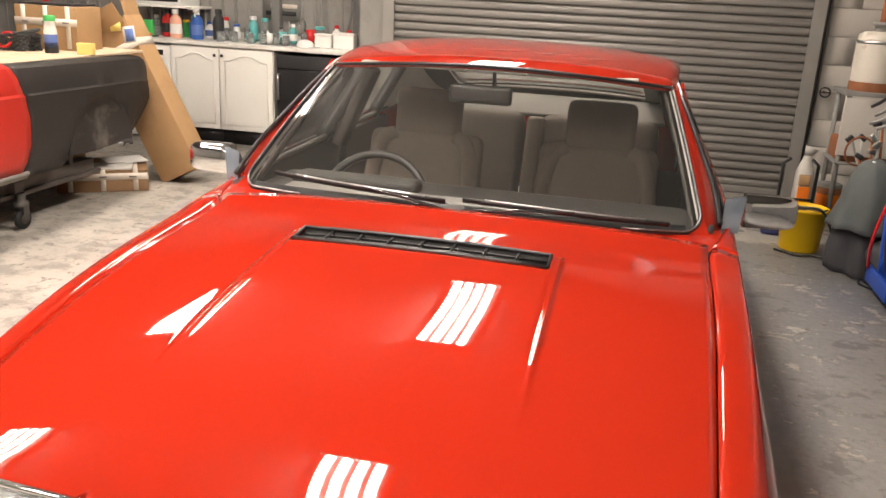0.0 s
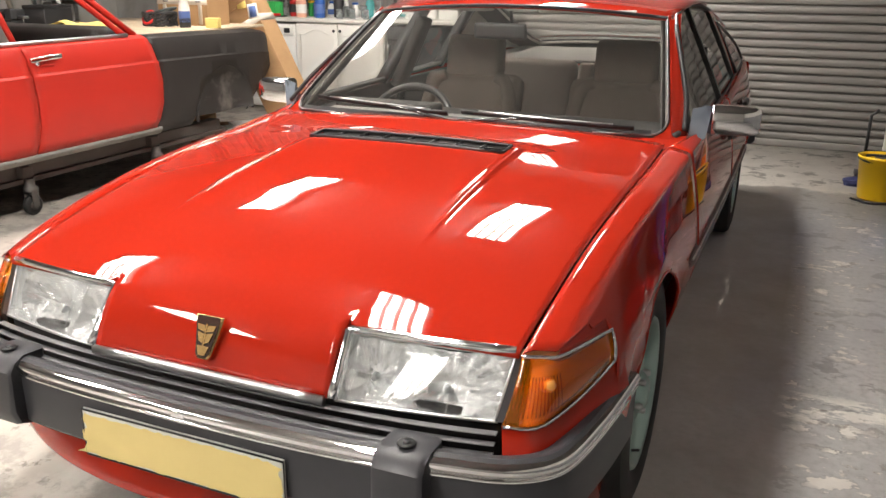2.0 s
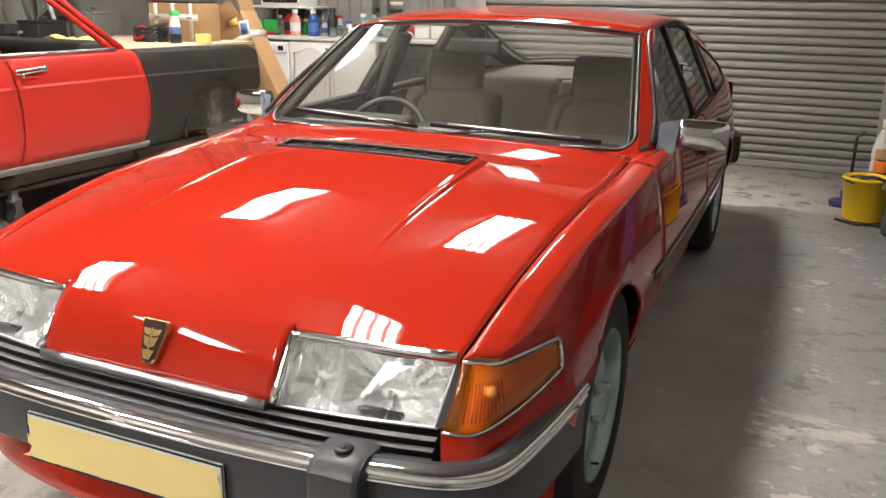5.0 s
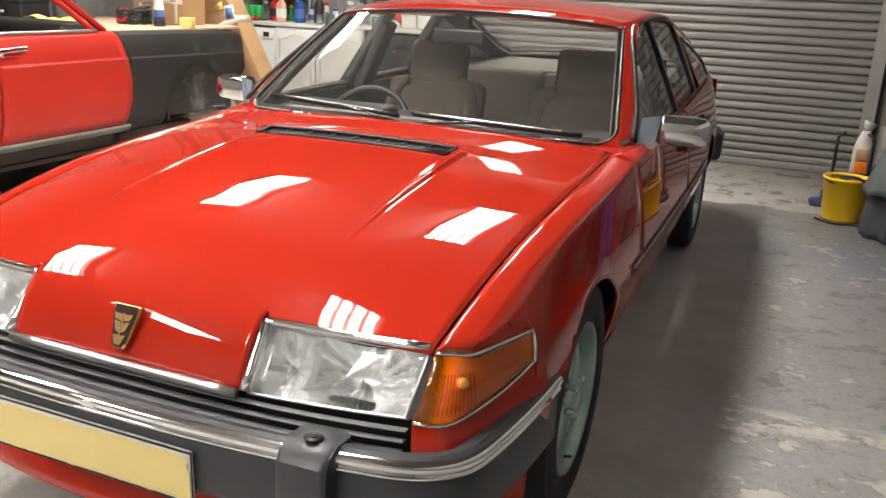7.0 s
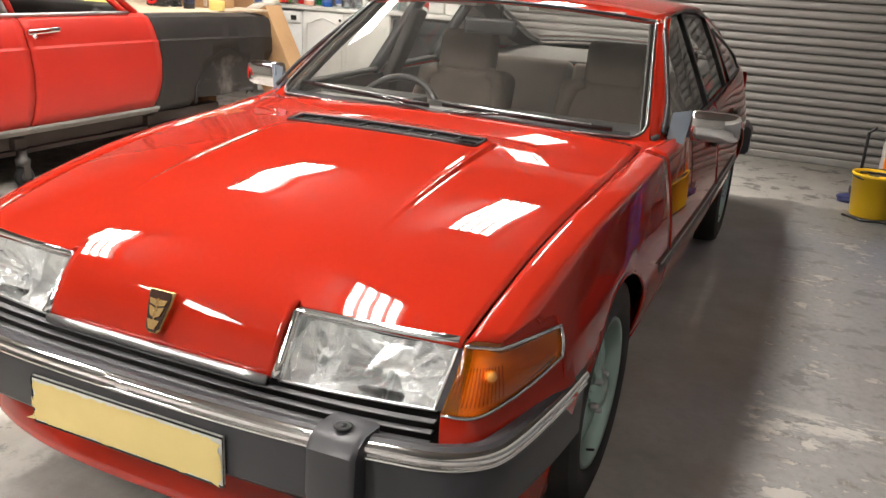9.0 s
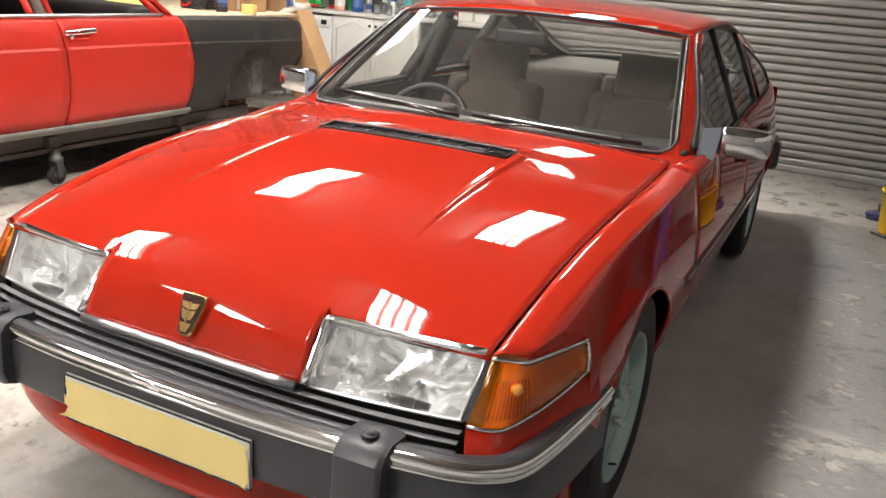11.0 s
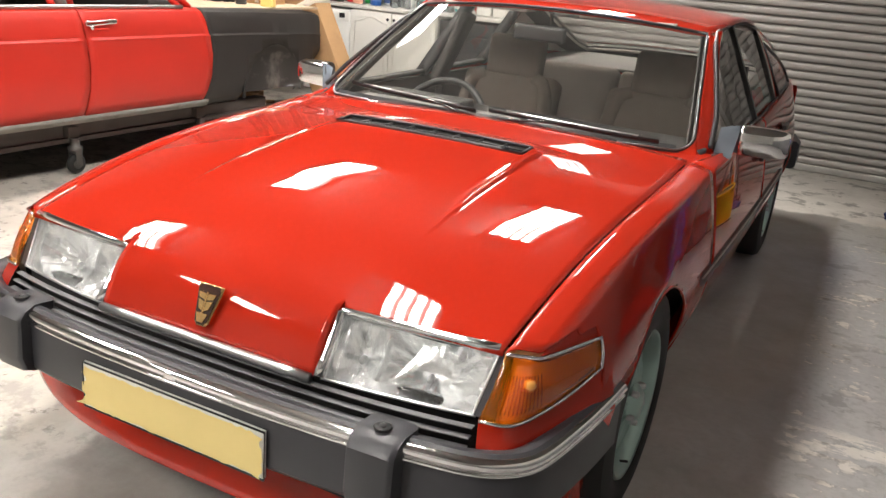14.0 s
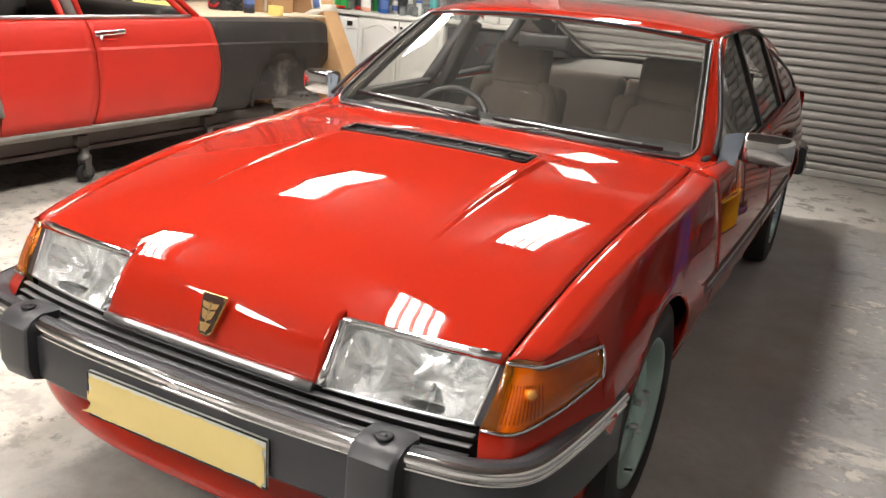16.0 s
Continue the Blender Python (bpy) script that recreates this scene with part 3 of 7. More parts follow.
            well = [[(s * x, yc - (r + 0.01) * math.cos(math.pi * i / 16), 0.30 + (r + 0.01) * math.sin(math.pi * i / 16)) for i in range(17)] for x in (0.775, 0.55)]
            part("wheel_well", grid(well), MATT_BLACK, car)
    build_cabin(car)
    build_front(car)
    build_wheels(car)
    # underside and tail
    part("floorpan", box(1.3, 3.9, 0.03, (0, 2.45, 0.2)), MATT_BLACK, car)
    part("engine_bay", box(1.28, 1.15, 0.42, (0, 0.80, 0.18)), MATT_BLACK, car)
    rows = []
    for x in lin(-0.78, 0.78, 13):
        yb = 4.66 - 0.10 * (abs(x) / 0.78) ** 3
        rows.append([(x, yb - 0.12, 0.90), (x, yb - 0.03, 0.87), (x, yb, 0.75), (x, yb, 0.5), (x, yb - 0.05, 0.3)])
    part("rear_panel", grid(rows), RED, car)
    path = []
    for x, y in ((0.858, 4.30), (0.855, 4.45), (0.83, 4.60), (0.76, 4.69), (0.6, 4.72), (-0.6, 4.72), (-0.76, 4.69), (-0.83, 4.60), (-0.855, 4.45), (-0.858, 4.30)):
        n = Vector((x * 0.8 if abs(x) > 0.8 else 0, 1 if y > 4.55 else 0.15)).normalized()
        path.append((x, y, n.x, n.y))
    part("rear_bumper", sweep([(-0.06, 0.58), (0.0, 0.58), (0.02, 0.56), (0.02, 0.43), (0, 0.41), (-0.06, 0.41)], path), BUMPER, car, auto=30)
    for s in (1, -1):
        part("tail_lamp", box(0.34, 0.03, 0.17, (s * 0.60, 4.635, 0.66), 0.01), TAIL_RED, car)
    return car


def screen_point(u, v):
    """The windscreen: u from -1 to 1 across, v from 0 at its foot to 1 at its top."""
    foot = Vector((0.722 * u, 1.475 + 0.105 * abs(u) ** 3.0, 0.912 - 0.012 * u * u))
    top = Vector((0.603 * u, 2.03 + 0.10 * abs(u) ** 3.0, 1.292 - 0.037 * u * u))
    p = foot.lerp(top, v)
    p.z += 0.012 * math.sin(math.pi * v)
    return p


UPPER = [(1.60, 0.905), (1.75, 1.005), (1.95, 1.135), (2.10, 1.225), (2.18, 1.258), (2.35, 1.280), (2.65, 1.296), (2.95, 1.290), (3.2, 1.260), (3.45, 1.20), (3.7, 1.108), (3.92, 1.00), (4.0, 0.972)]


def side_glass(y, v, out=0.0):
    """Point of the side window band: v 0 at the waist, 1 at the cantrail."""
    zt, xt = curve(TOP_Z, y) + 0.004, curve(TOP_X, y) - 0.004
    zu = max(curve(UPPER, y), zt + 0.002)
    z = zt + (zu - zt) * v
    x = xt - (z - zt) * 0.50 - 0.06 * (z - zt) ** 2
    return (x + out, y, z)


def lined(ob, thick, out=(0, 0, 1), rim=1):
    """Sheet metal with a trimmed inner face."""
    me = ob.data
    if sum((p.normal.dot(out) * p.area for p in me.polygons), 0.0) < 0:
        me.flip_normals()
    me.materials.append(HEADLINING)
    m = shell(ob, thick).modifiers[0]
    m.material_offset, m.material_offset_rim = 1, rim
    return ob


def build_cabin(car):
    # windscreen and its surround
    rows = [[screen_point(u * 0.985, 0.015 + 0.97 * v) for u in lin(-1, 1, 25)] for v in lin(0, 1, 11)]
    ws = part("windscreen", grid(rows), SCREEN_GLASS, car, "clear windscreen glass with bright ceiling reflections")
    ws.visible_shadow = False
    # rounded lower corners, a quarter ellipse each
    arc = [(1 - 0.085 * (1 - math.sin(radians(a))), 0.12 * (1 - math.cos(radians(a)))) for a in lin(0, 90, 8)]
    foot = [(u, 0) for u in lin(-0.90, 0.90, 17)]
    side = [(1, v) for v in lin(0.16, 0.96, 12)]
    loop = foot + arc + side + [(u, 1) for u in lin(1, -1, 25)] + [(-u, v) for u, v in (arc + side)[::-1]]
    edge = [screen_point(u, v) for u, v in loop]
    n0, n1 = len(foot), len(foot) + len(arc) + len(side)
    for s in (1, -1):
        lift = Vector((0, -0.003, 0.004))
        rows = [[screen_point(s * u, v) + lift, screen_point(s * 1.02, -0.02) + lift] for u, v in arc]
        part("screen_corner", grid(rows if s > 0 else rows[::-1]), RED, car)
    part("screen_seal", tube(edge, 0.0065, 8, closed=True), BLACK, car, "black rubber windscreen seal")
    for trim in (edge[n0 - 3:n1], edge[n1 + 25:] + edge[:3]):
        part("screen_trim", tube([p + Vector((0, -0.006, 0.008)) for p in trim], 0.0026, 6), SATIN, car, "bright windscreen trim")
    band_ = [[screen_point(u, v) + Vector((0, -0.003, 0.004)) for v in (0.0, 0.02, 0.04)] for u in lin(-0.93, 0.93, 25)]
    part("screen_border", grid(band_), BLACK, car, "black border along the foot of the glass")
    # scuttle between bonnet and glass
    rows = [[(x, bonnet_back(x) + 0.012, bonnet_z(x, 1.44) - 0.012), (x, 1.475 + 0.105 * abs(x / 0.722) ** 3.0 + 0.01, 0.905 - 0.012 * (x / 0.722) ** 2)] for x in lin(-0.72, 0.72, 25)]
    part("scuttle", grid(rows), RED, car)
    for s in (1, -1):
        rows = []
        for y in lin(1.447, 1.70, 14):
            xin = 0.722 * min(max((y - 1.475) / 0.105, 0.15), 1) ** (1 / 3) - 0.01 - 0.1 * max(0, y - 1.58)
            xo = curve(TOP_X, y)
            z = curve(TOP_Z, y)
            rows.append([(s * (xin + (xo - xin) * v), y, z - 0.002 + (0.010 * (1 - v) if y > 1.5 else 0.0)) for v in (0, 0.5, 0.92, 1)])
        part("scuttle_corner", grid(rows), RED, car)
    # roof
    rows = []
    for y in [2.03, 2.038, 2.046, 2.055, 2.065, 2.08, 2.1, 2.12] + lin(2.15, 3.24, 28):
        xe = curve([(2.03, 0.615), (2.2, 0.628), (2.65, 0.640), (3.0, 0.640), (3.24, 0.628)], y)
        zc = curve([(2.03, 1.290), (2.05, 1.2985), (2.08, 1.309), (2.14, 1.320), (2.3, 1.334), (2.65, 1.346), (2.95, 1.340), (3.24, 1.306)], y)
        row = []
        for u in lin(-1, 1, 33):
            f = abs(u) ** 2.6
            yy = y + 0.10 * abs(u) ** 3.0 * max(0, 1 - (y - 2.03) / 0.45)
            ze2 = curve([(2.03, 1.232), (2.18, 1.265), (2.35, 1.286), (2.65, 1.302), (2.95, 1.296), (3.24, 1.260)], yy)
            row.append((xe * u, yy, zc * (1 - f) + ze2 * f))
        rows.append(row)
    lined(part("roof", grid(rows), RED, car), 0.012, rim=0)
    # tailgate with its window
    rows, grows = [], []
    for y in lin(3.245, 4.56, 24):
        xe = curve([(3.24, 0.628), (3.7, 0.660), (4.1, 0.69), (4.56, 0.70)], y)
        ze = curve([(3.24, 1.258), (3.7, 1.125), (4.1, 1.02), (4.4, 0.955), (4.56, 0.91)], y)
        zc = curve([(3.24, 1.304), (3.7, 1.165), (4.1, 1.055), (4.4, 0.99), (4.56, 0.925)], y)
        rows.append([(xe * u, y, zc * (1 - abs(u) ** 2.6) + ze * abs(u) ** 2.6) for u in lin(-1, 1, 21)])
    bm = bmesh.new()
    vs = [[bm.verts.new(p) for p in r] for r in rows]
    for i in range(len(rows) - 1):
        for j in range(20):
            if not (1 <= i <= 18 and 2 <= j <= 17):
                bm.faces.new((vs[i][j], vs[i][j + 1], vs[i + 1][j + 1], vs[i + 1][j]))
    lined(part("tailgate", bm, RED, car), 0.02)
    bm = bmesh.new()
    vs = [[bm.verts.new((p[0] * 0.985, p[1] - 0.012, p[2] - 0.03)) for p in r] for r in rows]
    for i in range(len(rows) - 1):
        for j in range(20):
            if not (1 <= i <= 18 and 2 <= j <= 17):
                bm.faces.new((vs[i][j], vs[i][j + 1], vs[i + 1][j + 1], vs[i + 1][j]))
    part("tailgate_lining", bm, TRIM_IN, car)
    rg = part("rear_window", grid([[Vector(p) + Vector((0, 0, -0.006)) for p in r[2:19]] for r in rows[1:20]]), GLASS, car)
    rg.visible_shadow = False
    rim = [rows[i][2] for i in range(1, 20)] + [rows[19][j] for j in range(3, 19)] + [rows[i][18] for i in range(18, 0, -1)] + [rows[1][j] for j in range(17, 2, -1)]
    part("rear_window_seal", tube(rim, 0.012, 6, closed=True), BLACK, car)
    for s in (1, -1):
        def lay(rows):
            return grid(rows if s > 0 else mirrored(rows))

        def sx(pts):
            return [(s * p[0], p[1], p[2]) for p in pts]
        # screen pillar
        rows = []
        for v in lin(-0.03, 1.03, 16):
            p = screen_point(1.0, min(max(v, -0.03), 1.03))
            y2 = p.y + 0.075 - 0.02 * v
            rows.append([(p.x + 0.004, p.y - 0.004, p.z), (p.x + 0.013, p.y + 0.012, p.z + 0.001), (p.x + 0.026, p.y + 0.042, p.z - 0.003),
                         (side_glass(max(y2, 1.6), 0.9)[0] + 0.010, y2, p.z + 0.006)])
        lined(part("screen_pillar", lay(rows), RED, car), 0.02, (s, 0, 0))
        # rear pillar
        rows = []
        for y in lin(3.2, 4.56, 18):
            xe = curve([(3.2, 0.629), (3.7, 0.660), (4.1, 0.69), (4.56, 0.70)], y)
            ze = curve([(3.2, 1.265), (3.7, 1.125), (4.1, 1.02), (4.4, 0.955), (4.56, 0.91)], y)
            xt, zt = curve(TOP_X, y), curve(TOP_Z, y)
            rows.append([(xt + (xe - xt) * v + 0.012 * math.sin(math.pi * v), y, zt + (ze - zt) * v) for v in lin(0, 1, 6)])
        lined(part("rear_pillar", lay(rows), RED, car), 0.02, (s, 0, 0))
        rows2 = [[(x - 0.035, y, z - 0.005) for x, y, z in r] for r in rows]
        part("pillar_lining", lay(rows2), HEADLINING, car)
        part("waist_capping", tube(sx([side_glass(y, 0.0, -0.030) for y in lin(1.60, 3.3, 24)]), 0.012, 8), TRIM_IN, car)
        rows = []
        for v in lin(0.0, 1.0, 12):
            p = screen_point(0.982, v)
            rows.append([(p.x - 0.006, p.y + 0.012, p.z - 0.010), (p.x - 0.012, p.y + 0.035, p.z - 0.014), (p.x - 0.002, p.y + 0.085, p.z - 0.014), (p.x + 0.022, p.y + 0.125, p.z - 0.012)])
        shell(part("pillar_lining", lay(rows), TRIM_IN, car, "dark padded screen pillar lining"), 0.006)
        # side windows
        for y0, y1, lean in ((1.66, 2.50, 0.03), (2.56, 3.18, 0.05)):
            rows = []
            for i, y in enumerate(lin(y0, y1, 16)):
                rows.append([side_glass(y, 0.02 + 0.94 * v) for v in lin(0, 1, 6)])
            g = part("side_window", lay(rows), GLASS, car)
            g.visible_shadow = False
        rows = [[Vector(side_glass(y, v, 0.0)) + Vector((0.014, 0, 0)) for v in lin(0.03, 0.80 - 0.1 * (y - 3.24), 4)] for y in lin(3.24, 3.80, 8)]
        part("quarter_light", lay([[tuple(p) for p in r] for r in rows]), GLASS, car)
        rim = [tuple(r[0]) for r in rows] + [tuple(r[-1]) for r in rows[::-1]]
        part("quarter_seal", tube(sx(rim), 0.008, 6, closed=True), BLACK, car)
        # frames: waist strip, cantrail, pillars
        part("waist_strip", tube(sx([side_glass(y, 0.0, 0.006) for y in lin(1.67, 3.9, 30)]), 0.006, 6), BLACK, car)
        part("window_frame", tube(sx([side_glass(y, 0.97, 0.006) for y in lin(1.63, 3.24, 40)]), 0.009, 6), BLACK, car, "black window frame with bright gutter")
        part("gutter", tube(sx([side_glass(y, 1.0, 0.010) for y in lin(2.12, 3.6, 36)]), 0.0045, 6), SATIN, car)
        for y0, y1, w in ((2.46, 2.58, 0.045), (3.13, 3.21, 0.04)):
            rows = [[side_glass(y0 + (y1 - y0) * v + dy, 0.98 * v, 0.010) for dy in (-w / 2, 0, w / 2)] for v in lin(0, 1, 8)]
            shell(part("door_pillar", lay(rows), BLACK, car), 0.05)
        # door mirror
        mir = part("door_mirror", lay([[(0.775, 1.66, 0.90), (0.78, 1.69, 0.985), (0.775, 1.74, 0.905)], [(0.815, 1.68, 0.885), (0.825, 1.70, 0.995), (0.82, 1.745, 0.90)],
                                       [(0.828, 1.690, 0.887), (0.842, 1.705, 0.996), (0.838, 1.75, 0.897)]]), SAIL, car, "chrome-capped door mirror on grey sail")
        rows = []
        for i, x in enumerate([0.842, 0.847, 0.865, 0.90, 0.94, 0.975, 0.990, 0.995]):
            f = (0.97, 1.0, 1.0, 1.0, 0.98, 0.93, 0.8, 0.6)[i]
            yc, zc, hy, hz = 1.755 + 0.02 * (x - 0.84) / 0.19, 0.944, 0.045 * f, 0.051 * f
            rows.append([(x, yc + hy * math.copysign(abs(math.cos(a)) ** 0.6, math.cos(a)), zc + hz * math.copysign(abs(math.sin(a)) ** 0.55, math.sin(a))) for a in lin(0, 2 * math.pi * 19 / 20, 20)])
        bm = grid(rows if s > 0 else mirrored(rows), close=True)
        bm.verts.ensure_lookup_table()
        bm.faces.new(bm.verts[:20])
        bm.faces.new(bm.verts[-20:])
        part("cap", bm, CHROME, mir, "chrome mirror cap", auto=50)
        part("mirror_face", box(0.12, 0.004, 0.08, (s * 0.915, 1.802, 0.905), 0.001), MIRROR, mir)
        # door handles
        part("door_handle", box(0.02, 0.16, 0.035, (s * 0.862, 2.42, 0.775), 0.006), BLACK, car)
        part("door_handle", box(0.02, 0.16, 0.035, (s * 0.858, 3.24, 0.785), 0.006), BLACK, car)
    build_interior(car)
    # wipers
    for path, arm in (((-0.60, -0.02), (-0.17, -0.52)), ((0.03, 0.62), (0.02, 0.30))):
        a, b = path
        pts = []
        for u in lin(a, b, 10):
            f = (u - a) / (b - a)
            v = (0.085 - 0.055 * f) if a < -0.1 else (0.050 - 0.030 * f)
            pts.append(screen_point(u / 0.722, v) + Vector((0, -0.022, 0.02)))
        part("wiper_blade", tube(pts, 0.0065, 6, flat=1.7), BLACK, car)
        part("blade_spine", tube([p + Vector((0, -0.003, 0.008)) for p in pts[1:-1]], 0.0036, 6), SATIN, car)
        mid = pts[5] + Vector((0, -0.006, 0.006))
        base = screen_point((b if a < -0.1 else a) / 0.722, 0.0) + Vector((0, -0.025, 0.012))
        part("wiper_arm", tube([base, base.lerp(mid, 0.5) + Vector((0, -0.004, 0.006)), mid], [0.007, 0.005, 0.0035], 6), SATIN_BLACK, car)


def pad(w, d, h, at, bevel, turn=None):
    return box(w, d, h, at, bevel, 4, turn)


def build_interior(car):
    part("dashboard", pad(1.40, 0.34, 0.20, (0, 1.74, 0.70), 0.04), DASH, car)
    rows = [[(x, 1.50 + 0.1 * abs(x / 0.7) ** 2.2, 0.886), (x, 1.62, 0.892), (x, 1.80, 0.885)] for x in lin(-0.70, 0.70, 15)]
    part("dash_top", grid(rows), DASH, car)
    part("dash_pad", pad(0.84, 0.09, 0.028, (-0.16, 1.62, 0.886), 0.010), DASH_PAD, car)
    part("binnacle", pad(0.42, 0.12, 0.05, (-0.375, 1.72, 0.885), 0.02), DASH, car)
    tilt = Matrix.Translation((-0.375, 1.89, 0.800)) @ Matrix.Rotation(radians(58), 4, "X")
    ring = [tilt @ Vector((0.19 * math.cos(a), 0.19 * math.sin(a), 0)) for a in lin(0, 2 * math.pi * 39 / 40, 40)]
    wheel = part("steering_wheel", tube(ring, 0.015, 8, closed=True), BLACK, car)
    part("boss", pad(0.13, 0.11, 0.05, (-0.375, 1.87, 0.765), 0.02, Matrix.Rotation(radians(58), 4, "X")), BLACK, wheel)
    for a in (200, 340):
        p = Vector((0.185 * math.cos(radians(a)), 0.185 * math.sin(radians(a)), 0))
        part("spoke", tube([tilt @ Vector((0, 0, 0)), tilt @ p], 0.016, 6, flat=0.4), BLACK, wheel)
    for s in (1, -1):
        seat = part("front_seat", pad(0.50, 0.50, 0.16, (s * 0.365, 2.35, 0.36), 0.05), VELOUR, car, "brown velour front seat with headrest")
        lean = Matrix.Rotation(radians(-17), 4, "X")
        part("backrest", pad(0.49, 0.13, 0.53, (s * 0.365, 2.49, 0.44), 0.055, lean), VELOUR, seat)
        for e in (1, -1):
            part("bolster", tube(smooth_path([(s * 0.365 + e * 0.205, 2.46, 0.50), (s * 0.365 + e * 0.215, 2.52, 0.74), (s * 0.365 + e * 0.185, 2.58, 0.90), (s * 0.365 + e * 0.13, 2.60, 0.935)], 6), 0.036, 10), VELOUR, seat)
        part("headrest", pad(0.285, 0.10, 0.215, (s * 0.365, 2.63, 0.918), 0.045, Matrix.Rotation(radians(-10), 4, "X")), VELOUR, seat)
        for e in (1, -1):
            part("headrest_post", tube([(s * 0.365 + e * 0.06, 2.61, 0.87), (s * 0.365 + e * 0.06, 2.64, 0.96)], 0.006, 6), CHROME, seat)
        part("door_card", box(0.03, 1.75, 0.46, (s * 0.785, 2.5, 0.44), 0.01), TRIM_IN, car)
        part("centre_post", box(0.05, 0.11, 0.36, (s * 0.735, 2.54, 0.88), 0.015, 2, Matrix.Rotation(radians(-s * 24), 4, "Y")), TRIM_IN, car)
        part("seat_belt", tube([(s * 0.70, 2.56, 1.12), (s * 0.73, 2.55, 0.75), (s * 0.74, 2.54, 0.45)], 0.022, 6, flat=0.15), BLACK, car)
        part("rear_backrest", pad(0.58, 0.16, 0.58, (s * 0.33, 3.20, 0.41), 0.06, Matrix.Rotation(radians(-22), 4, "X")), VELOUR_REAR, car)
        part("seat_fold", tube([(s * 0.33 + e, 3.20 + 0.16 - 0.085, 0.41 + 0.36) for e in lin(-0.24, 0.24, 5)], 0.007, 6), TRIM_IN, car)
    part("rear_seat_base", pad(1.25, 0.5, 0.2, (0, 3.0, 0.34), 0.06), VELOUR_REAR, car)
    part("seat_divider", pad(0.09, 0.12, 0.54, (0.02, 3.17, 0.44), 0.03, Matrix.Rotation(radians(-22), 4, "X")), VELOUR, car)
    part("parcel_shelf", box(1.30, 0.86, 0.02, (0, 3.88, 0.935), 0.008), VELOUR_LIGHT, car)
    part("cabin_floor", box(1.46, 2.2, 0.03, (0, 2.55, 0.27)), TRIM_IN, car)
    part("bulkhead", box(1.44, 0.02, 0.6, (0, 1.52, 0.27)), MATT_BLACK, car)
    mir = part("rear_view_mirror", pad(0.225, 0.03, 0.066, (-0.045, 2.075, 1.157), 0.018), BLACK, car)
    part("stalk", tube([(0, 2.09, 1.21), (0, 2.07, 1.27)], 0.008, 6), BLACK, mir)
    for s in (1, -1):
        part("sun_visor", pad(0.38, 0.10, 0.015, (s * 0.30, 2.13, 1.265), 0.006), HEADLINING, car)


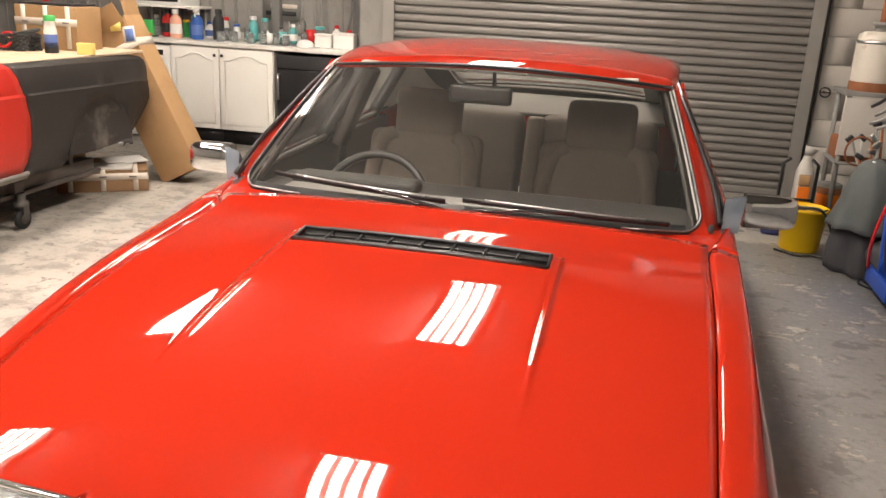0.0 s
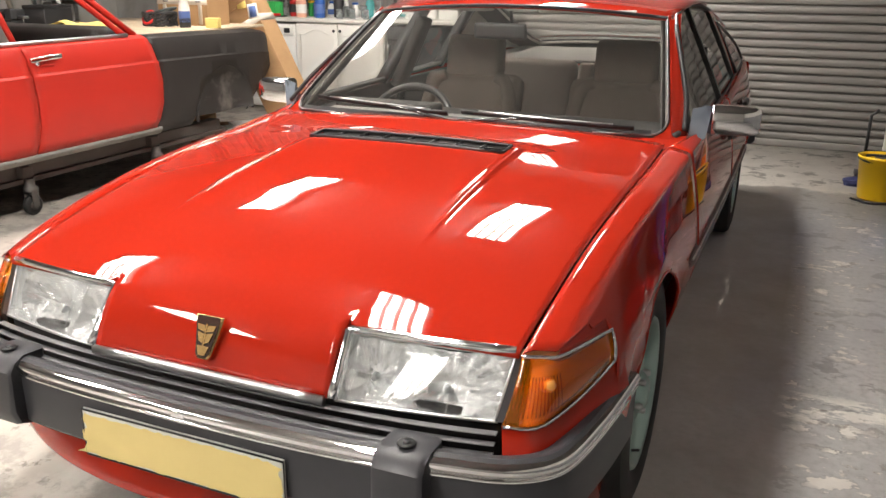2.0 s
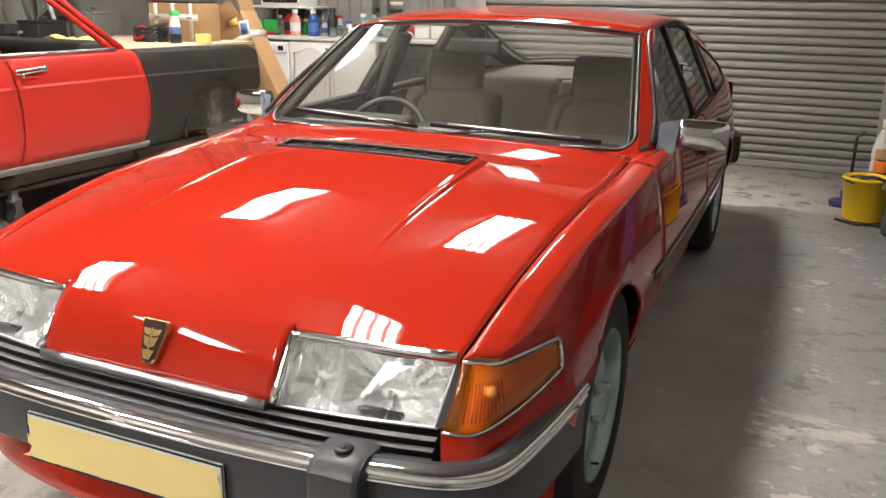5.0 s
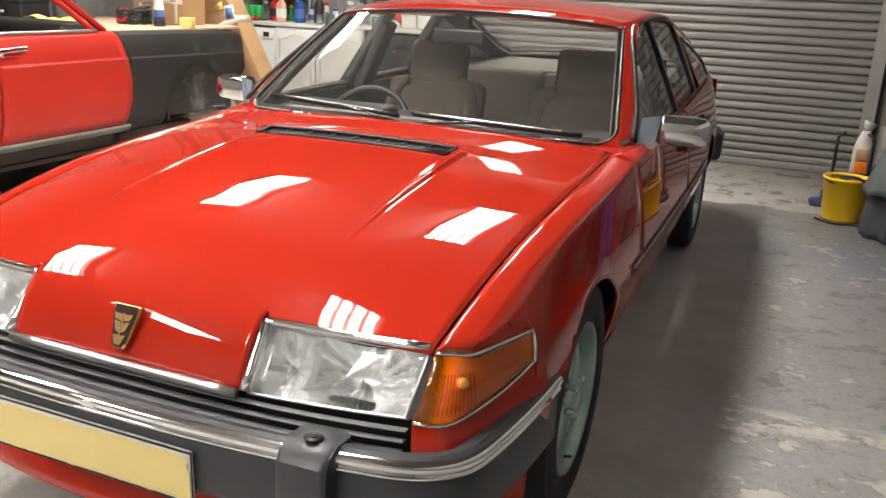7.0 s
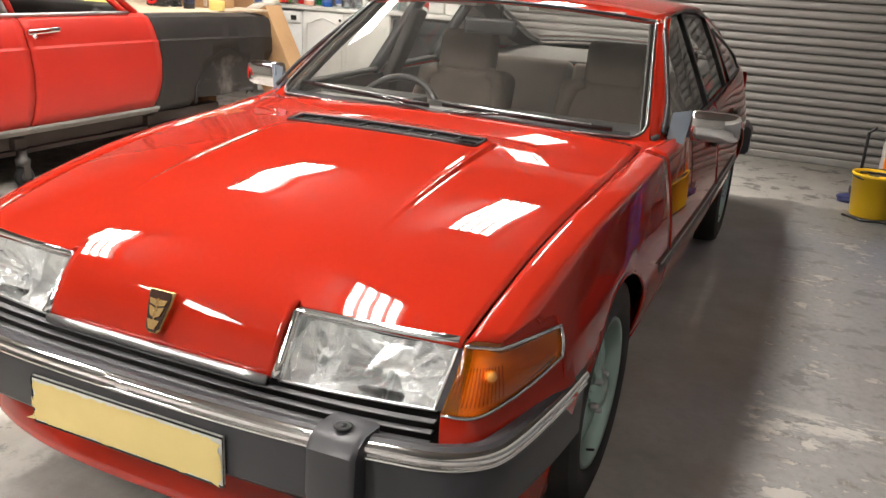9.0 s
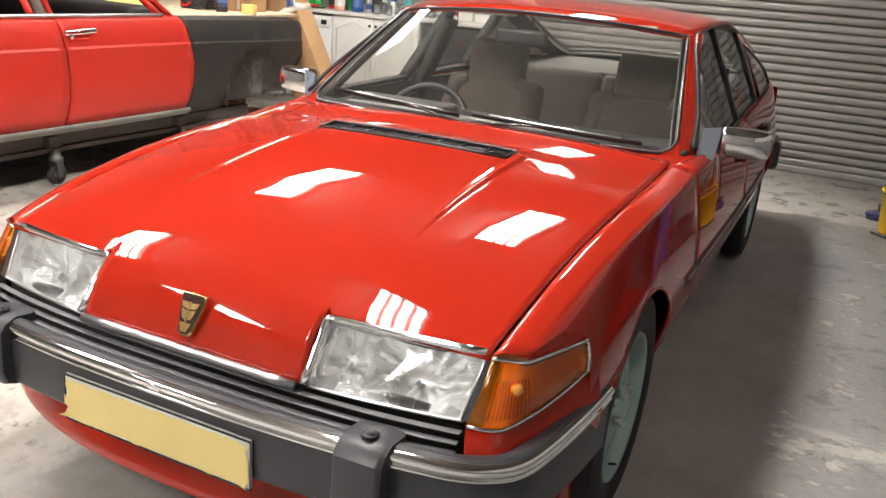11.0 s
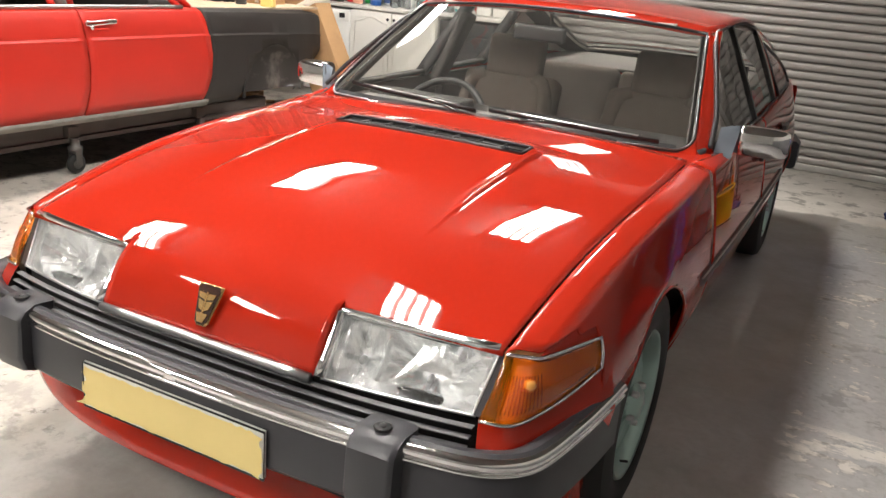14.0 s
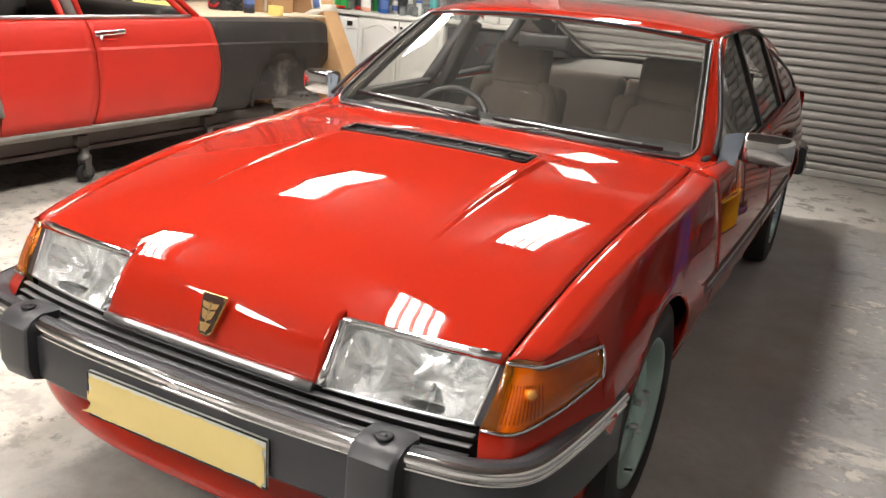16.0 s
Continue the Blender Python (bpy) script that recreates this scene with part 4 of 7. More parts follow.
def build_front(car):
    # grille slats under the bonnet's chrome lip
    part("bonnet_lip_trim", tube([(x, 0.078, 0.588) for x in lin(-0.300, 0.300, 9)], 0.011, 8, flat=1.2), SATIN, car, "bright strip along the bonnet lip")
    gr = part("grille", box(1.30, 0.02, 0.135, (0, 0.165, 0.45)), MATT_BLACK, car, "black slatted grille")
    for i in range(4):
        path = [(x, 0.080 + 0.045 * (abs(x) / 0.65) ** 3 - 0.012 * i, 0, -1) for x in lin(-0.655, 0.655, 21)]
        z = 0.574 - 0.0165 * i
        part("slat", sweep([(0.006, z + 0.0022), (0.010, z + 0.001), (0.010, z - 0.001), (0.006, z - 0.002), (-0.006, z - 0.0015), (-0.006, z + 0.001)], path), SLAT, gr, auto=30)
    for s in (1, -1):
        # headlamp
        def q(u, v, d=0.0):
            a = Vector((0.312, 0.172, 0.700)).lerp(Vector((0.662, 0.198, 0.704)), u)
            b = Vector((0.320, 0.086, 0.588)).lerp(Vector((0.645, 0.132, 0.590)), u)
            p = b.lerp(a, v) + Vector((0, 0.006 - 0.05 * u * (1 - u) * 0.4, 0)) + Vector((0, 0.8, -0.6)) * d
            return Vector((s * p.x, p.y, p.z))
        hl = part("headlamp", grid([[q(u, v) for u in lin(0.005, 0.995, 13)] for v in lin(0.01, 0.99, 7)]), LAMP_GLASS, car, "rectangular clear-lens headlamp in chrome rim")
        shell(hl, 0.003)
        hl.visible_shadow = False
        # ribbing on the glass
        for i in range(1, 27):
            u = 0.34 + 0.024 * i
            part("lens_rib", tube([q(u, v, -0.0005) for v in lin(0.04, 0.17, 3)], 0.0009, 4), LENS, hl)
        for i in range(1, 11):
            part("lens_rib", tube([q(0.03 + 0.027 * i, v, -0.0005) for v in lin(0.80, 0.95, 3)], 0.0009, 4), LENS, hl)
        for u in (0.335, 0.70):
            part("lens_step", tube([q(u, v, -0.0005) for v in lin(0.03, 0.97, 5)], 0.0016, 4), LENS, hl)
        part("lens_step", tube([q(u, 0.74, -0.0005) for u in lin(0.70, 0.98, 7)], 0.0014, 4), LENS, hl)
        part("lens_step", tube([q(u, 0.20, -0.0005) for u in lin(0.33, 0.98, 7)], 0.0014, 4), LENS, hl)
        back = []
        for v in lin(0.0, 1.0, 23):
            row = []
            for u in lin(0.0, 1.0, 61):
                # a small bowl beside a large one, both with radial flutes
                if u < 0.33:
                    a, b, n, deep = (u - 0.17) / 0.17, (v - 0.5) / 0.55, 5, 0.034
                else:
                    a, b, n, deep = (u - 0.60) / 0.36, (v - 0.55) / 0.58, 8, 0.062
                rr, ang = min(math.hypot(a, b), 1.35), math.atan2(b, a)
                flute = abs((ang * n / math.pi) % 1.0 - 0.5) * 2
                d = 0.018 + deep * max(0.0, 1 - rr * rr) + 0.0050 * (flute - 0.5) * min(rr * 1.6, 1.0)
                row.append(q(u, v, d))
            back.append(row)
        part("reflector", grid(back), REFLECTOR, hl, auto=14)
        wall = [[q(u, v) for u, v in [(t, 0) for t in lin(0, 1, 6)] + [(1, t) for t in lin(0.2, 1, 4)] + [(t, 1) for t in lin(0.8, 0, 5)] + [(0, t) for t in lin(0.8, 0.2, 4)]],
                [q(u, v, 0.024) for u, v in [(t, 0) for t in lin(0, 1, 6)] + [(1, t) for t in lin(0.2, 1, 4)] + [(t, 1) for t in lin(0.8, 0, 5)] + [(0, t) for t in lin(0.8, 0.2, 4)]]]
        part("housing", grid(wall, close=True), LAMP_SIDE, hl)
        for u, deep in ((0.17, 0.046), (0.60, 0.072)):
            c = q(u, 0.52, deep)
            part("bulb", lathe([(0.0, 0.0), (0.008, 0.002), (0.008, 0.012), (0.005, 0.020), (0.0, 0.022)], 14, Matrix.Translation(c) @ Matrix.Rotation(radians(110), 4, "X")), SATIN, hl)
        rim = [q(u, 1.0) for u in lin(0, 1, 8)] + [q(1.0, v) for v in lin(0.85, 0.15, 4)] + [q(u, 0.0) for u in lin(1, 0, 8)] + [q(0.0, v) for v in lin(0.15, 0.85, 4)]
        part("seal", tube(rim, 0.0035, 6, closed=True), SATIN, hl)
        part("side_gap", grid([[q(1.0, v, -0.002), q(1.0, v, -0.001) + Vector((s * 0.024, 0.004, 0))] for v in lin(0.0, 1.0, 5)]), BUMPER, hl)
        part("rim", tube([q(0.0, v, -0.008) + Vector((-s * 0.003, 0, 0)) for v in lin(0.0, 1.0, 5)] + [q(u, 1.06, -0.006) for u in lin(0.02, 1.0, 9)], [0.012] * 5 + [0.0095] * 9, 8), CHROME, hl, "chrome headlamp rim")
        # filler between rim and bonnet
        rows = [[q(u, 1.02, 0.0), Vector((q(u, 1.0).x, q(u, 1.0).y + 0.02, q(u, 1.0).z + 0.007))] for u in lin(0, 1, 8)]
        part("lamp_brow", grid(rows), RED, car)
        # indicator lens wrapping round the wing
        top = smooth_path([(0.676, 0.196, 0.709), (0.708, 0.212, 0.707), (0.738, 0.234, 0.705), (0.768, 0.325, 0.700), (0.798, 0.430, 0.694)], 4)
        low = smooth_path([(0.662, 0.128, 0.589), (0.722, 0.149, 0.589), (0.756, 0.228, 0.594), (0.786, 0.318, 0.610), (0.813, 0.408, 0.634)], 4)
        rows = []
        for a, b in zip(low, top):
            rows.append([Vector((s * (p.x + 0.005 * math.sin(math.pi * v)), p.y - 0.006 * math.sin(math.pi * v), p.z)) for v, p in ((v, a.lerp(b, v)) for v in lin(0, 1, 8))])
        il = part("indicator", grid(rows), AMBER, car, "amber wraparound indicator lens in chrome surround", auto=60)
        shell(il, 0.004, 0)
        il.visible_shadow = False
        part("backing", grid([[Vector((p.x - s * 0.012, p.y + 0.03 - 0.02 * i / 16, p.z)) for p in r] for i, r in enumerate(rows)]), AMBER_IN, il)
        part("bulb", lathe([(0.0, -0.014), (0.012, -0.011), (0.017, 0.0), (0.012, 0.011), (0.0, 0.014)], 14, Matrix.Translation((s * 0.728, 0.204, 0.655))), AMBER_BOWL, il)
        for i in range(14):
            f = 0.04 + 0.034 * i
            k = f * 16
            a, b = rows[int(k)], rows[int(k) + 1]
            part("lens_rib", tube([a[n].lerp(b[n], k % 1) + Vector((-s * 0.001, 0.003, 0)) for n in range(1, 6)], 0.0012, 4), AMBER, il)
        edge = [r[-1] for r in rows] + [rows[-1][k] for k in range(6, -1, -1)] + [r[0] for r in rows[::-1]]
        part("surround", tube([p + Vector((s * 0.003, -0.003, 0.001)) for p in edge], 0.0042, 6), CHROME, il, "chrome indicator surround")
        # wing edge that meets the top of the lens
        lip = []
        for p in top + [Vector((0.803, 0.450, 0.692))]:
            y = max(p.y, 0.215) + 0.004
            lip.append([(s * (p.x - 0.003), p.y + 0.003, p.z - 0.003)] + [(s * (wing_x(y, p.z + dz) - 0.001), y, min(p.z + dz, curve(TOP_Z, y) - 0.016)) for dz in (0.003, 0.012, 0.024, 0.036)])
        part("wing_lip", grid(lip), RED, car)
        # front corner of the wing under the indicator
        rows = []
        for q0 in low + [Vector((0.822, 0.45, 0.64))]:
            n = Vector((q0.x - 0.52, q0.y - 0.42 if q0.y < 0.3 else -0.06, 0)).normalized()
            rows.append([(s * (q0.x + n.x * 0.020), q0.y + n.y * 0.020, 0.47), (s * (q0.x + n.x * 0.030), q0.y + n.y * 0.030, 0.535), (s * (q0.x + n.x * 0.014), q0.y + n.y * 0.014, 0.5 * (0.545 + q0.z)), (s * q0.x, q0.y + 0.002, q0.z + 0.002)])
        part("corner_panel", grid(rows), RED, car)
        part("lamp_panel", grid([[(s * x, y, z) for z, y in ((0.50, 0.150), (0.592, 0.150), (0.70, 0.215))] for x in (0.664, 0.69)]), MATT_BLACK, car)
    # bumper
    half = smooth_path([(0, -0.005, 0), (0.25, 0.0, 0), (0.46, 0.014, 0), (0.59, 0.036, 0), (0.68, 0.054, 0), (0.740, 0.084, 0), (0.778, 0.128, 0), (0.800, 0.205, 0), (0.824, 0.36, 0), (0.838, 0.51, 0)], 5)
    plan = [Vector((-p.x, p.y, 0)) for p in half[:0:-1]] + half
    path = []
    for i, p in enumerate(plan):
        d = plan[min(i + 1, len(plan) - 1)] - plan[max(i - 1, 0)]
        n = Vector((d.y, -d.x, 0)).normalized()
        path.append((p.x, p.y, n.x, n.y))
    lift = [0.017 + 0.008 * min(max((y - 0.12) / 0.38, 0), 1) for _, y, _, _ in path]

    def wide_back(o, x):
        return o * (1 + 1.6 * min(max((abs(x) - 0.62) / 0.1, 0), 1) * 0.05) if o < -0.02 else o

    def band(profile):
        rows = [[(x + nx * wide_back(o, x), y + ny * wide_back(o, x), z + l * (1 if z > 0.47 else 0)) for o, z in profile] for (x, y, nx, ny), l in zip(path, lift)]
        b = grid(rows, close=True)
        b.verts.ensure_lookup_table()
        b.faces.new(b.verts[:len(profile)])
        b.faces.new(b.verts[-len(profile):])
        return b
    bp = part("front_bumper", band([(-0.042, 0.522), (-0.036, 0.533), (-0.018, 0.545), (-0.004, 0.546), (0.006, 0.540), (0.008, 0.535), (0.008, 0.502), (0.011, 0.496), (0.011, 0.41), (-0.002, 0.395), (-0.034, 0.388)]), BUMPER, car,
              "dark grey rubber front bumper with chrome strip", auto=30)
    part("chrome_strip", band([(0.004, 0.541), (0.012, 0.540), (0.018, 0.535), (0.020, 0.528), (0.018, 0.521), (0.012, 0.5175), (0.012, 0.515), (0.016, 0.5135), (0.018, 0.510), (0.016, 0.506), (0.010, 0.504), (0.004, 0.504)]), CHROME, bp, "chrome bumper strip", auto=60)
    part("strip_joint", box(0.034, 0.008, 0.016, (0.014, -0.0235, 0.537), 0.003), CHROME, bp)
    for s in (1, -1):
        bm = bmesh.new()
        prof = [(0.060, 0.566), (0.0, 0.571), (-0.030, 0.560), (-0.046, 0.540), (-0.050, 0.44), (-0.036, 0.404), (0.0, 0.392), (0.05, 0.395)]
        rows = [[(s * (0.512 + dx), y * sc + 0.018 + 0.02 * (dx + 0.055), 0.485 + (z - 0.485) * (0.97 if sc < 1 else 1)) for y, z in prof] for dx, sc in ((-0.052, 0.86), (-0.047, 0.97), (-0.040, 1.0), (0.040, 1.0), (0.047, 0.97), (0.052, 0.86))]
        grid(rows, close=True, bm=bm)
        bm.verts.ensure_lookup_table()
        n = len(prof)
        bm.faces.new(bm.verts[:n])
        bm.faces.new(bm.verts[-n:])
        ov = part("overrider", bm, BUMPER, bp, "chunky dark rubber overrider", auto=35)
        part("bolt_recess", lathe([(0.0, 0.0), (0.016, 0.0), (0.019, 0.004), (0.015, 0.006), (0.0, 0.0035)], 20, Matrix.Translation((s * 0.512, 0.024, 0.5715))), BLACK, ov)
        part("bolt", lathe([(0.0, 0.008), (0.007, 0.007), (0.008, 0.003), (0.008, 0.0)], 6, Matrix.Translation((s * 0.512, 0.024, 0.5725))), BUMPER, ov)
    # number plate covered with masking tape
    np_ = part("number_plate", box(0.520, 0.010, 0.112, (0.005, -0.0185, 0.386), 0.002), WHITE_PLATE, car, "number plate hidden under yellow masking tape")
    part("plate_edge", tube([(-0.252, -0.0245, 0.386), (0.268, -0.0245, 0.386), (0.268, -0.0245, 0.498), (-0.252, -0.0245, 0.498)], 0.0025, 5, closed=True), BLACK, np_)
    rng = random.Random(4)
    rows = []
    for i, x in enumerate(lin(-0.248, 0.258, 42)):
        r = []
        for v in lin(0, 1, 12):
            e = 0.006 * math.sin(i * 2.1) * (1 if i in (0, 41) else 0) + rng.uniform(-0.003, 0.003) * (v in (0, 1))
            xx = x + (rng.uniform(-0.012, 0.006) if i == 0 else rng.uniform(-0.004, 0.008) if i == 41 else 0)
            if i == 0 and v == 0:
                xx -= 0.02
            r.append((xx, -0.0262 - 0.0022 * noise.noise((x * 22, v * 4, 3)) - 0.0012 * noise.noise((x * 60, v * 14, 8)), 0.391 + 0.099 * v + e))
        rows.append(r)
    part("tape", grid(rows), PLATE_TAPE, np_, "crinkled yellow masking tape")
    # valance and spoiler
    rows = []
    for f in lin(-1, 1, 41):
        x = 0.76 * f
        yb = 0.066 + 0.17 * abs(f) ** 3.0
        rows.append([(x, yb + 0.06, 0.40), (x, yb + 0.045, 0.34), (x * 1.01, yb + 0.022, 0.29), (x * 1.02, yb + 0.004, 0.25), (x * 1.02, yb, 0.236), (x * 1.02, yb + 0.004, 0.226), (x * 1.01, yb + 0.035, 0.215)])
    shell(part("front_valance", grid(rows), RED, car, "red front spoiler below the bumper", auto=40), 0.008)
    for s in (1, -1):
        part("air_intake", box(0.16, 0.02, 0.06, (s * 0.36, 0.105, 0.315), 0.004, turn=Matrix.Rotation(radians(-20), 4, "X")), MATT_BLACK, car)
    for s in (1, -1):
        rows = [[(s * (0.762 + 0.022 * (y - 0.22) / 0.3 + 0.05 * (z - 0.22)), y, z) for z in lin(0.215, 0.45, 6)] for y in lin(0.215, 0.528, 8)]
        part("front_skirt", grid(rows), RED, car)
    # badge
    tilt = Matrix.Translation((0, 0.112, 0.659)) @ Matrix.Rotation(radians(64), 4, "X")
    outline = [(-0.036, 0.046), (0.036, 0.046), (0.034, 0.030), (0.020, -0.040), (0.012, -0.048), (-0.012, -0.048), (-0.020, -0.040), (-0.034, 0.030)]
    bm = grid([[tilt @ Vector((x, y, 0.0)) for x, y in outline], [tilt @ Vector((x, y, 0.010)) for x, y in outline], [tilt @ Vector((x * 0.9, y * 0.92, 0.013)) for x, y in outline]], close=True)
    bm.verts.ensure_lookup_table()
    bm.faces.new(bm.verts[-8:])
    bd = part("bonnet_badge", bm, GOLD, car, "gold and black shield badge on the bonnet", smooth=False)
    inner = [(x * 0.84, y * 0.86 - 0.003) for x, y in outline]
    bm = grid([[tilt @ Vector((x, y, 0.0125)) for x, y in inner], [tilt @ Vector((x, y, 0.0145)) for x, y in inner]], close=True)
    bm.verts.ensure_lookup_table()
    bm.faces.new(bm.verts[-8:])
    part("field", bm, BADGE_DARK, bd, smooth=False)
    bm = bmesh.new()
    # hull, mast, two sails and a row of oars
    for pts in ([(-0.008, -0.040), (0.008, -0.040), (0.016, -0.020), (-0.016, -0.020)], [(-0.0018, -0.020), (0.0018, -0.020), (0.0018, 0.028), (-0.0018, 0.028)],
                [(0.003, -0.015), (0.013, -0.010), (0.020, 0.010), (0.003, 0.006)], [(-0.013, -0.010), (-0.003, -0.015), (-0.003, 0.006), (-0.020, 0.010)],
                [(0.003, 0.010), (0.020, 0.014), (0.024, 0.026), (0.003, 0.024)], [(-0.020, 0.014), (-0.003, 0.010), (-0.003, 0.024), (-0.024, 0.026)]):
        lo = [bm.verts.new(tilt @ Vector((x, y, 0.0146))) for x, y in pts]
        hi = [bm.verts.new(tilt @ Vector((x, y, 0.0172))) for x, y in pts]
        bm.faces.new(hi)
        for i in range(4):
            bm.faces.new((lo[i], lo[(i + 1) % 4], hi[(i + 1) % 4], hi[i]))
    part("emblem", bm, GOLD, bd, smooth=False)
    bm = box(0.058, 0.011, 0.002)
    bmesh.ops.transform(bm, matrix=tilt @ Matrix.Translation((0, 0.0385, 0.0115)), verts=bm.verts)
    part("bar", bm, BADGE_DARK, bd, smooth=False)


def build_wheels(car):
    for s in (1, -1):
        for yc in (AXLE_F, AXLE_R):
            m = Matrix.Translation((s * (0.826 if yc < 2 else 0.832), yc, TYRE_R)) @ Matrix.Rotation(radians(90 * s), 4, "Y")
            prof = [(0.205, -0.19), (0.25, -0.20), (0.305, -0.195), (0.322, -0.175), (0.325, -0.10), (0.322, -0.03), (0.308, -0.008), (0.27, 0.002), (0.235, 0.0), (0.213, -0.010), (0.205, -0.02)]
            w = part("wheel", lathe(prof, 48, m), RUBBER, car, "black tyre on pale alloy wheel", auto=40)
            rim = [(0.213, -0.014), (0.208, -0.006), (0.200, -0.010), (0.192, -0.035), (0.182, -0.05), (0.178, -0.10), (0.19, -0.18)]
            part("rim", lathe(rim, 48, m), ALLOY, w)
            bm = lathe([(0.06, -0.03), (0.055, -0.018), (0.05, -0.012), (0.036, 0.0), (0.0, 0.004)], 24, m)
            part("hub", bm, ALLOY, w)
            part("brake_disc", lathe([(0.0, -0.085), (0.184, -0.085), (0.184, -0.10)], 24, m), MATT_BLACK, w)
            for i in range(16):
                a = 2 * math.pi * i / 16
                d = Vector((math.cos(a), math.sin(a), 0))
                t = Vector((-d.y, d.x, 0))
                bm = grid([[m @ (d * r + t * (h * e) + Vector((0, 0, z))) for e, z in ((-1, z0 - 0.02), (-0.7, z0), (0.7, z0), (1, z0 - 0.02))] for r, h, z0 in ((0.04, 0.005, -0.024), (0.10, 0.006, -0.028), (0.15, 0.008, -0.040), (0.184, 0.011, -0.056))])
                part("spoke", bm, ALLOY, w)
            for i in range(5):
                a = 2 * math.pi * i / 5
                part("wheel_nut", lathe([(0.010, -0.01), (0.010, 0.006), (0.006, 0.010), (0.0, 0.010)], 6, m @ Matrix.Translation((0.055 * math.cos(a), 0.055 * math.sin(a), -0.012))), SATIN, w)
            part("valve", tube([m @ Vector((0.186, 0.0, -0.03)), m @ Vector((0.180, 0.0, -0.008))], 0.004, 6), BLACK, w)


build_car()


# ---------------- the second car: stripped body shell on a dolly ----------------
S_X = [(0.7, -3.02), (1.2, -2.97), (2.2, -2.945), (3.3, -2.95), (4.1, -2.985), (4.6, -3.05), (4.95, -3.16), (5.05, -3.24)]
S_TOP = [(0.7, 0.98), (1.6, 1.005), (2.2, 1.008), (3.3, 1.005), (4.2, 0.985), (4.8, 0.955), (4.95, 0.925), (5.05, 0.84)]
S_ARCHES = ((1.30, 0.50, 0.37), (4.10, 0.36, 0.385))


LINER = material("dusty_arch_liner", (0.040, 0.036, 0.034), 0.30, vary=0.3, scale=4, second=(0.24, 0.22, 0.20), second_scale=2.2, second_at=(0.54, 0.70), bump=0.3, bump_scale=12)


def shell_point(y, k, low):
    x0, zt = curve(S_X, y), curve(S_TOP, y)
    sec = [(x0 - 0.11, zt), (x0 - 0.06, zt - 0.004), (x0 - 0.025, zt - 0.022), (x0 - 0.008, zt - 0.07), (x0 - 0.004, zt - 0.165), (x0 + 0.006, zt - 0.178), (x0 + 0.002, zt - 0.192),
           (x0 + 0.006, 0.70), (x0 + 0.004, 0.55), (x0 - 0.012, 0.45), (x0 - 0.035, 0.385), (x0 - 0.07, 0.34)]
    x, z = sec[k]
    if z < low:
        for (xa, za), (xb, zb) in zip(sec, sec[1:]):
            if za >= low >= zb:
                x, z = xa + (xb - xa) * (za - low) / max(za - zb, 1e-6), low
                break
    bow = math.sin(math.pi * min(max((z - 0.30) / 0.72, 0), 1))
    shift = 0.10 * max(0, 1 - abs(y - 3.303) / 0.45) * bow - 0.04 * max(0, 1 - abs(y - 3.303) / 0.45) + 0.05 * max(0, 1 - abs(y - 2.255) / 0.4) * bow
    return (x, y + shift, z)


def shell_flank(y0, y1, low=0.34):
    ys = set(lin(y0, y1, max(6, int((y1 - y0) / 0.05))))
    for yc, zc, r in S_ARCHES:
        ys |= {yc + r * math.cos(math.pi * i / 24) for i in range(25)} | {yc - r - 0.001, yc + r + 0.001}
    rows = []
    for y in sorted(v for v in ys if y0 <= v <= y1):
        lo = low
        for yc, zc, r in S_ARCHES:
            if abs(y - yc) < r:
                lo = max(lo, zc + math.sqrt(r * r - (y - yc) ** 2))
        if y > 4.495:
            lo = max(lo, 0.43 + 0.62 * (y - 4.495))
        rows.append([shell_point(y, k, lo) for k in range(12)])
    return rows


